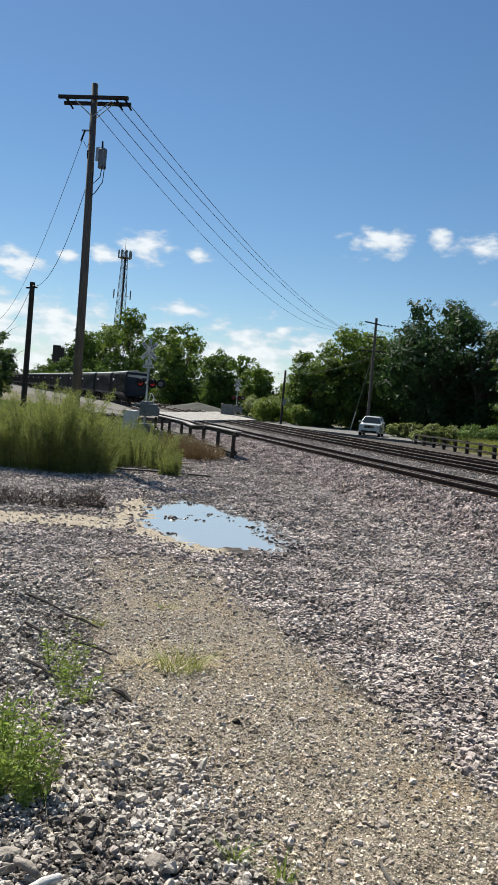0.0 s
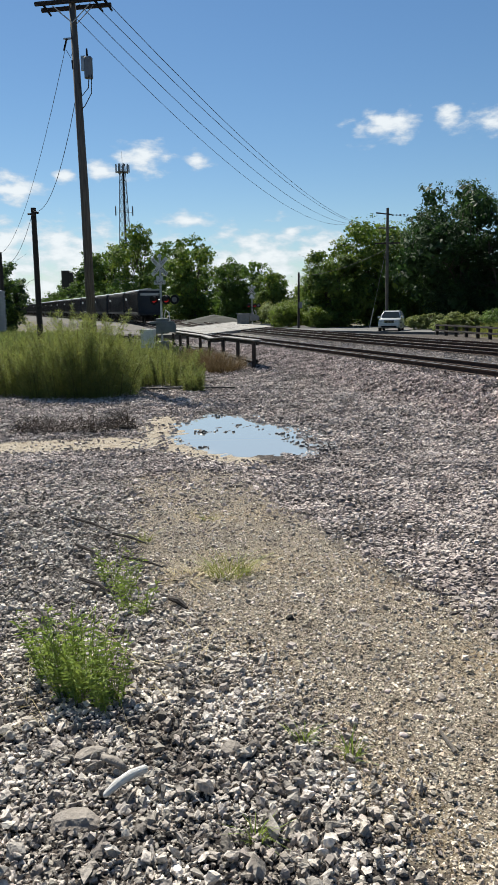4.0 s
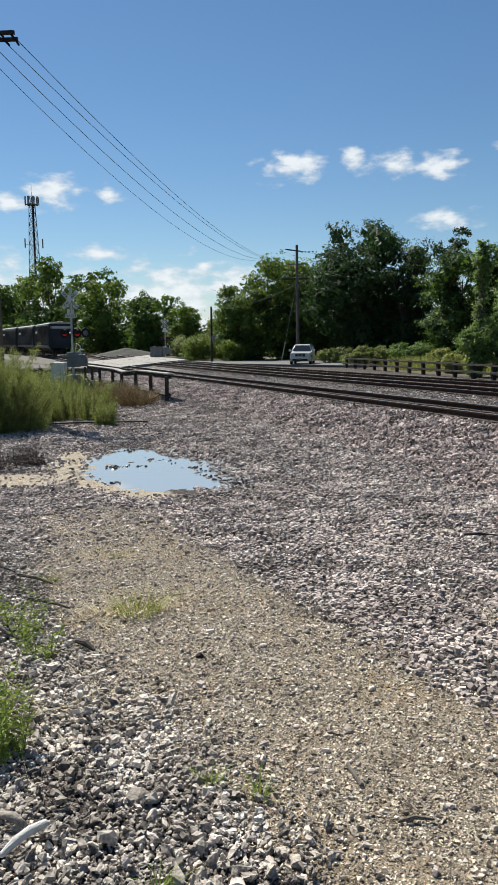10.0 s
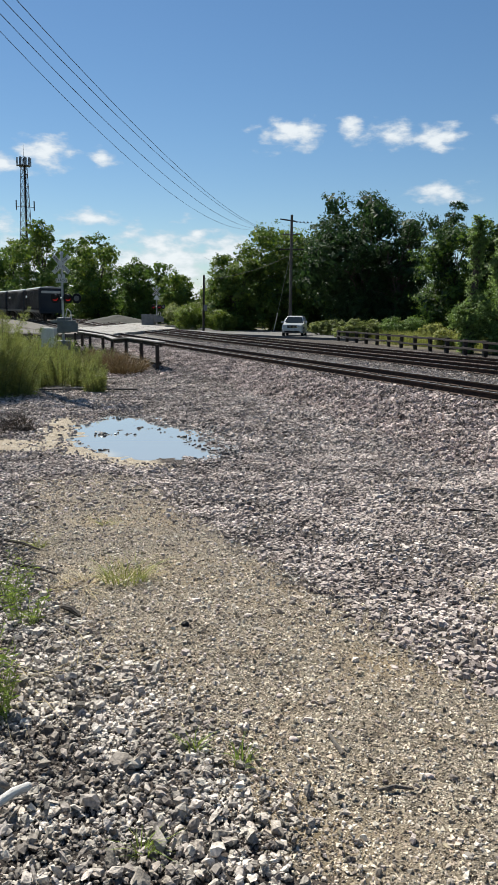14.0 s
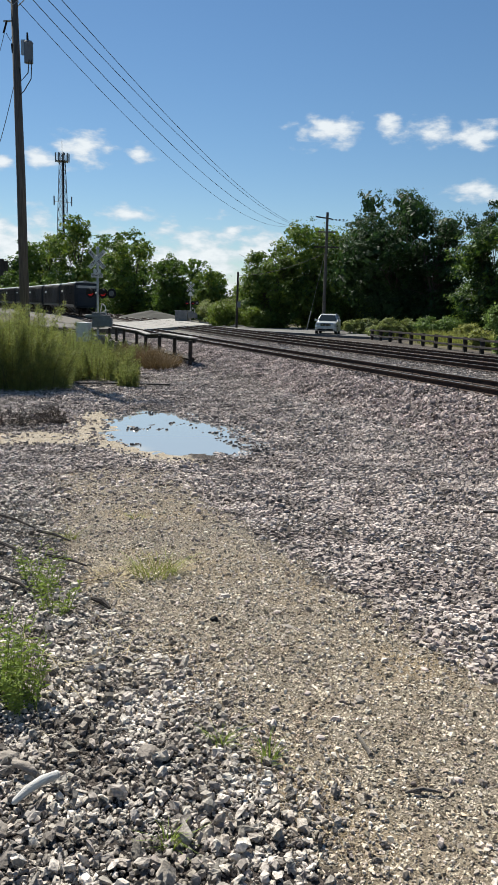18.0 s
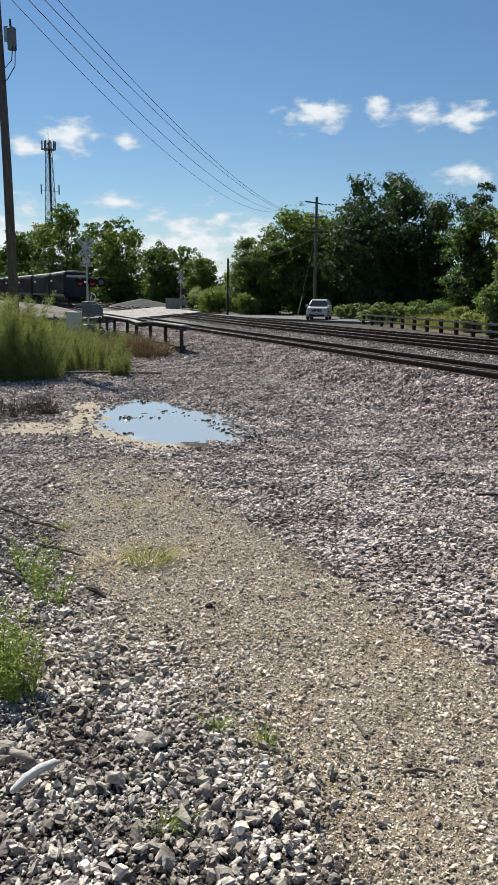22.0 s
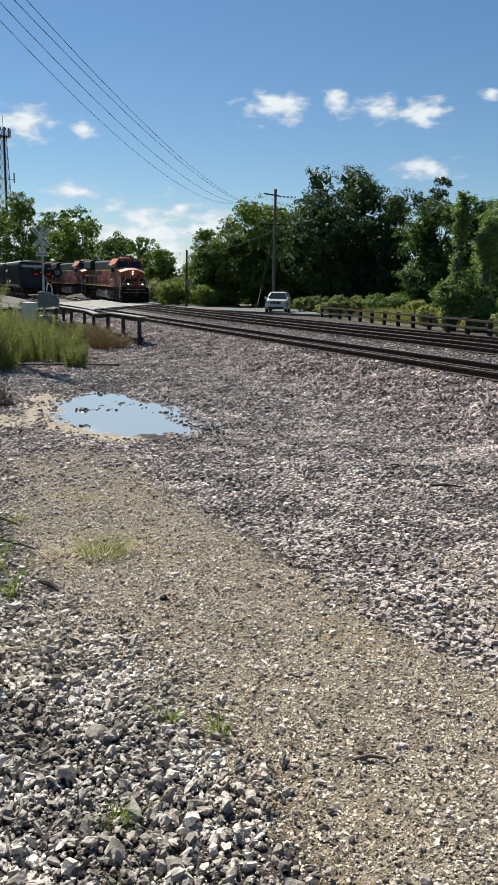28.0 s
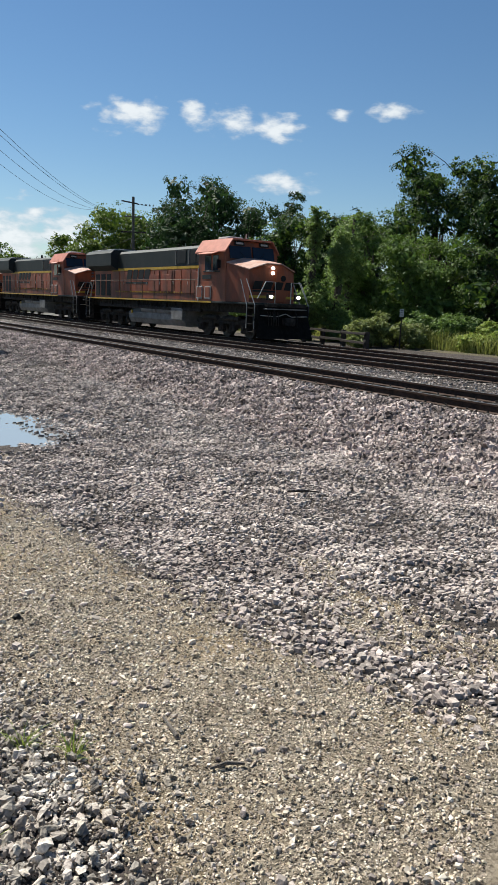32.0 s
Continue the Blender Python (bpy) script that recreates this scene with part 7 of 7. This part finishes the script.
SHRUBS = [  # x, y, half width, height, leaf kind, seed, label
    (13.0, 37.6, 2.2, 1.5, "grass", 201, "broad yellow-green bush beside the tracks"), (11.8, 36.9, 1.4, 1.2, "grass", 202, "yellow-green bush at the fence end"),
    (16.2, 38.4, 1.9, 1.7, "leaf_vine", 203, "round leafy green shrub beside the tracks"), (18.6, 35.6, 1.9, 1.5, "weed", 204, "bright green weedy shrub beside the tracks"),
    (20.5, 36.5, 2.0, 1.8, "grass", 205, "tall weedy green shrub beside the tracks"), (22.6, 36.0, 2.0, 1.7, "leaf_vine", 206, "leafy green shrub beside the tracks"),
    (16.6, 35.0, 1.0, 0.8, "weed", 214, "low bright green weeds beside the tracks"),
    (6.0, 64.0, 2.6, 1.5, "grass", 207, "weedy green shrub behind the timber fence"), (9.2, 60.0, 2.0, 1.7, "leaf_vine", 208, "leafy shrub behind the timber fence"),
    (11.4, 53.5, 2.6, 1.4, "grass_yellow", 209, "yellow-green weedy shrub behind the timber fence"), (10.4, 48.6, 1.5, 1.1, "grass_yellow", 210, "yellow-green weedy shrub behind the timber fence"),
    (3.6, 70.5, 2.4, 1.4, "grass", 211, "weedy green shrub beside the parked car"), (-6.7, 82.0, 2.0, 2.2, "leaf_light", 212, "pale green shrub beside the street"),
    (-10.4, 86.0, 2.6, 2.6, "leaf_light", 213, "pale green shrub beside the thin pole"), (-13.6, 97.0, 3.0, 2.8, "grass", 215, "weedy green shrub behind the far crossing"),
    (-8.6, 92.0, 2.8, 2.2, "leaf_light", 216, "pale green shrub behind the thin pole"), (8.4, 67.5, 2.2, 1.4, "grass", 217, "weedy green shrub behind the timber fence"),
    (13.4, 47.0, 2.0, 2.2, "leaf_mid", 218, "dark leafy shrub below the vines"),
]
for x, y, r, h, mm, seed, lab in SHRUBS:
    rr = np.random.default_rng(seed)
    L = [(rr.uniform(-0.7, 0.7) * r, rr.uniform(-0.6, 0.6) * r, h * rr.uniform(0.25, 0.8), h * rr.uniform(0.28, 0.45)) for _ in range(12)]
    make_shrub("shrub", x, y, lab, "shrub", L, mm, 7500, 0.075 if mm.startswith("grass") else 0.095, seed, stems=8, stretch=2.6 if mm.startswith("grass") else 1.6)


M["vine_leaf"] = leaf("hanging_vine_leaf", (0.20, 0.27, 0.085), (0.12, 0.18, 0.05))


def vine_column(x, y, h, w, label, seed):
    """A dead trunk cloaked in hanging vine leaves."""
    rr = np.random.default_rng(seed)
    t = thing("vine_covered_trunk", label, "tree", pose(x, y, float(ground_z(x, y)) - 0.05))
    part("trunk", tube([(0, 0, 0), (0.1, 0, h * 0.5), (0.25, 0.1, h * 0.95)], [0.28, 0.2, 0.08], 8), M["bark"], t, smooth=True)
    cs, rs = [], []
    for k in range(26):
        f = (k + rr.random()) / 26
        ww = w * (0.62 + 0.35 * math.sin(f * 9 + seed)) * (1 - 0.55 * f ** 3)
        cs.append((0.2 * f + rr.normal() * 0.25 * ww, rr.normal() * 0.25 * ww, f * h * 0.97))
        rs.append(ww * rr.uniform(0.45, 0.7))
    part("vine", leaf_cloud("vine", cs, rs, 17000, 0.11, M["vine_leaf"], rr, 1.1, 0.3, 1.2, bunch=24, core=26), None, t)
    return t


vine_column(9.9, 42.6, 7.4, 1.1, "tree trunk cloaked in hanging green vines", 301)
vine_column(11.35, 42.3, 6.2, 1.2, "tall stump cloaked in hanging green vines", 302)
vine_column(13.0, 46.0, 7.6, 2.2, "tree trunk cloaked in dense green vines", 303)


def make_mound():
    bm = bmesh.new()
    bmesh.ops.create_grid(bm, x_segments=24, y_segments=16, size=1)
    for v in bm.verts:
        x, y = v.co.x, v.co.y
        q = math.hypot(x, y)
        v.co = Vector((x * 7, y * 4, 1.7 * max(0.0, 1 - q) ** 0.8 + 0.12 * noise.noise(Vector((x * 5, y * 5, 2))) - 0.1))
    ob = new("gravel_mound", mesh_of("gravel_mound", bm, M["pile"]))
    ob.matrix_basis = pose(-23.8, 106.0, -0.2, 0, 0, 15)
    tagged(ob, "low heap of grey gravel behind the crossing", "gravel mound")


# gravel darkened all over: the heap's shaded near side is in its colour
M["pile"] = material("shade_toned_gravel_heap", (0.05, 0.048, 0.04), 0.9, second=(0.03, 0.03, 0.025), scale=3, bump=0.8, bump_scale=9, speckle=0.3)
make_mound()


def far_woods():
    """Undergrowth and woods closing the view behind the single trees."""
    rr = np.random.default_rng(500)
    for nm, pts, h, n, sz, mm, lab in (("far_undergrowth", [(-14, 128), (-6, 116), (2, 106), (9, 92), (14, 78), (19, 66), (24, 58), (34, 50)], 5.0, 30000, 0.34, "leaf_dark", "dark undergrowth and saplings behind the trees"),
                                       ("far_woods", [(-150, 330), (-95, 250), (-60, 205), (-38, 170), (-20, 140)], 9.0, 16000, 0.8, "leaf_mid", "distant green woods beyond the railway")):
        cs, rs = [], []
        for (x0, y0), (x1, y1) in zip(pts, pts[1:]):
            m = int(math.hypot(x1 - x0, y1 - y0) / (h * 0.28))
            for j in range(m):
                f = (j + rr.random()) / m
                hh = h * rr.uniform(0.1, 0.72)
                cs.append((x0 + (x1 - x0) * f + rr.normal() * 0.8, y0 + (y1 - y0) * f + rr.normal() * 0.8, hh))
                rs.append(h * rr.uniform(0.18, 0.34))
        tagged(new(nm, leaf_cloud(nm, cs, rs, n, sz, M[mm], rr)), lab, "woods", kind="stuff")


far_woods()

TREES = [  # x, y, height, width, leaf kinds, leaves, leaf size, seed, label
    (-36.9, 114, 14.0, 12.5, ("leaf_mid", "leaf_light"), 7000, 0.42, 1, "tall leafy green tree behind the railway"),
    (-30.5, 112, 13.2, 8.0, ("leaf_mid",), 5000, 0.42, 2, "leafy green tree behind the railway"),
    (-25.8, 103, 10.8, 8.5, ("leaf_mid", "leaf_light"), 6000, 0.38, 3, "rounded green tree behind the crossing"),
    (-20.5, 108, 9.4, 8.5, ("leaf_mid",), 6000, 0.38, 4, "dense green tree behind the crossing"),
    (-16.5, 112, 8.2, 7.5, ("leaf_mid", "leaf_light"), 5000, 0.38, 5, "green tree behind the crossing"),
    (-11.5, 112, 6.0, 7.0, ("leaf_light",), 4500, 0.36, 6, "low bright green tree behind the crossing"),
    (-44.5, 122, 12.0, 10.0, ("leaf_mid",), 5000, 0.45, 7, "green tree far along the railway"),
    (-52.0, 132, 9.0, 10.0, ("leaf_dark", "leaf_mid"), 5000, 0.45, 8, "green tree far along the railway"),
    (-60.0, 146, 7.6, 10.0, ("leaf_mid",), 5000, 0.5, 9, "green tree far along the railway"),
    (-72.0, 172, 6.6, 12.0, ("leaf_mid",), 5000, 0.6, 10, "green tree far along the railway"),
    (-86.0, 205, 5.2, 14.0, ("leaf_dark",), 5000, 0.7, 11, "green tree far along the railway"),
    (-1.4, 90, 12.4, 11.5, ("leaf_light", "leaf_mid"), 10000, 0.33, 12, "broad yellow-green tree behind the parked car"),
    (-6.0, 87, 9.2, 8.0, ("leaf_light", "leaf_mid"), 7500, 0.32, 13, "green tree beside the street"),
    (2.8, 93, 12.2, 9.5, ("leaf_light", "leaf_mid"), 8000, 0.33, 14, "yellow-green tree behind the utility pole"),
    (7.2, 80, 14.8, 13.0, ("leaf_dark",), 15000, 0.30, 15, "tall dark green tree with open branches"),
    (10.6, 76, 11.6, 6.5, ("leaf_dark",), 5000, 0.30, 16, "dark green tree with open branches"),
    (14.3, 71, 13.4, 5.5, ("leaf_dark",), 2200, 0.26, 29, "thin tree with sparse leaves and bare twigs"),
    (13.3, 62, 9.4, 7.5, ("leaf_dark", "leaf_mid"), 10000, 0.28, 17, "dark shady tree behind the timber fence"),
    (16.8, 60, 9.6, 8.0, ("leaf_dark", "leaf_mid"), 9000, 0.27, 18, "dark shady tree behind the timber fence"),
    (15.8, 50, 8.4, 7.0, ("leaf_mid", "leaf_vine"), 11000, 0.23, 19, "dense green tree hung with vines"),
    (21.0, 51, 13.0, 8.0, ("leaf_dark", "leaf_mid"), 12000, 0.25, 20, "tall dense green tree above the hedge"),
    (24.4, 49, 12.6, 8.0, ("leaf_dark", "leaf_mid"), 11000, 0.25, 21, "tall dense green tree above the hedge"),
    (29.0, 47, 11.0, 8.0, ("leaf_mid",), 8000, 0.26, 22, "dense green tree above the hedge"),
    (17.4, 45, 6.6, 7.0, ("leaf_mid", "leaf_vine"), 10000, 0.20, 23, "leafy green shrubby tree"),
    (21.4, 42.5, 6.2, 6.5, ("leaf_mid", "leaf_dark"), 9000, 0.20, 24, "leafy green shrubby tree"),
    (-40.5, 72, 7.5, 8.0, ("leaf_dark", "leaf_mid"), 7000, 0.30, 25, "dark green tree beside a grey shed"),
    (-31.8, 51, 10.6, 7.0, ("leaf_dark",), 7000, 0.26, 26, "dark green tree by the yard"),
    (-34.7, 66.5, 7.2, 4.2, ("leaf_dark", "leaf_mid"), 5000, 0.28, 27, "dark green tree beside a grey shed"),
    (-45.0, 78, 9.0, 9.0, ("leaf_light",), 6000, 0.32, 28, "light green tree beside a grey shed"),
]
for x, y, h, w, mats, n, sz, seed, lab in TREES:
    # trees seen past the tracks stand beyond the far track
    p, k = NX * x + NY * y, 1.0
    if x < -9 and p > 3:
        k = max(1.0, min(29.0 / p, 2.9))
    near = 12 <= seed <= 24 or seed == 29
    make_tree(x * k, y * k, h * k, w * k, lab, mats, int(n * (2.6 if near else 1.7)), sz * k * (0.44 if near else 0.5), 0.10 + h * k * 0.013, 16 if seed == 29 else 46 if 12 <= seed <= 18 else 34, 0.35 if seed == 29 else 0.05, seed,
              lump=0.20 if seed == 29 else 0.25)
for x, y, h, w, seed in ((-140, 321, 13.6, 15, 51), (-150, 366, 14.5, 17, 52), (-181, 401, 11.5, 17, 53), (-198, 424, 10.5, 18, 54), (-222, 472, 9.5, 24, 55), (-131, 322, 16.0, 16, 56)):
    make_tree(x, y, h, w, "hazy green tree far along the railway", ("leaf_mid",), 4500, 0.5, 0.3, 14, 0.05, seed, lump=0.32)
# ---- what moves ----
def motions():
    """The train runs along the far track and slows a little; its wheels turn with it."""
    def at(t, back):
        return line_at(train_at(t) - back, FAR_P)

    train = [(lead, 0.0), (second, 22.8), (third, 45.6)] + [(h, 45.6 + 19.8 + 16.3 * k) for k, h in enumerate(trailing)]
    for ob, back in train:
        walk(ob, [(t, at(t, back)) for t in list(range(0, 20, 2)) + [20 + 0.5 * k for k in range(25)]])
    for engine in (lead, second):
        sets = [o for o in engine.children if o.name.startswith("wheelset")]
        for w in sets:
            home = w.matrix_basis.copy()
            rows = [(0, home)]
            k = 0
            while True:
                t = 24.0 + k / 30
                if t > 32.001:
                    break
                rows.append((t, home @ Matrix.Rotation((train_at(t) - train_at(24.0)) / 0.54, 4, "Y")))
                k += 1
            walk(w, rows)


motions()
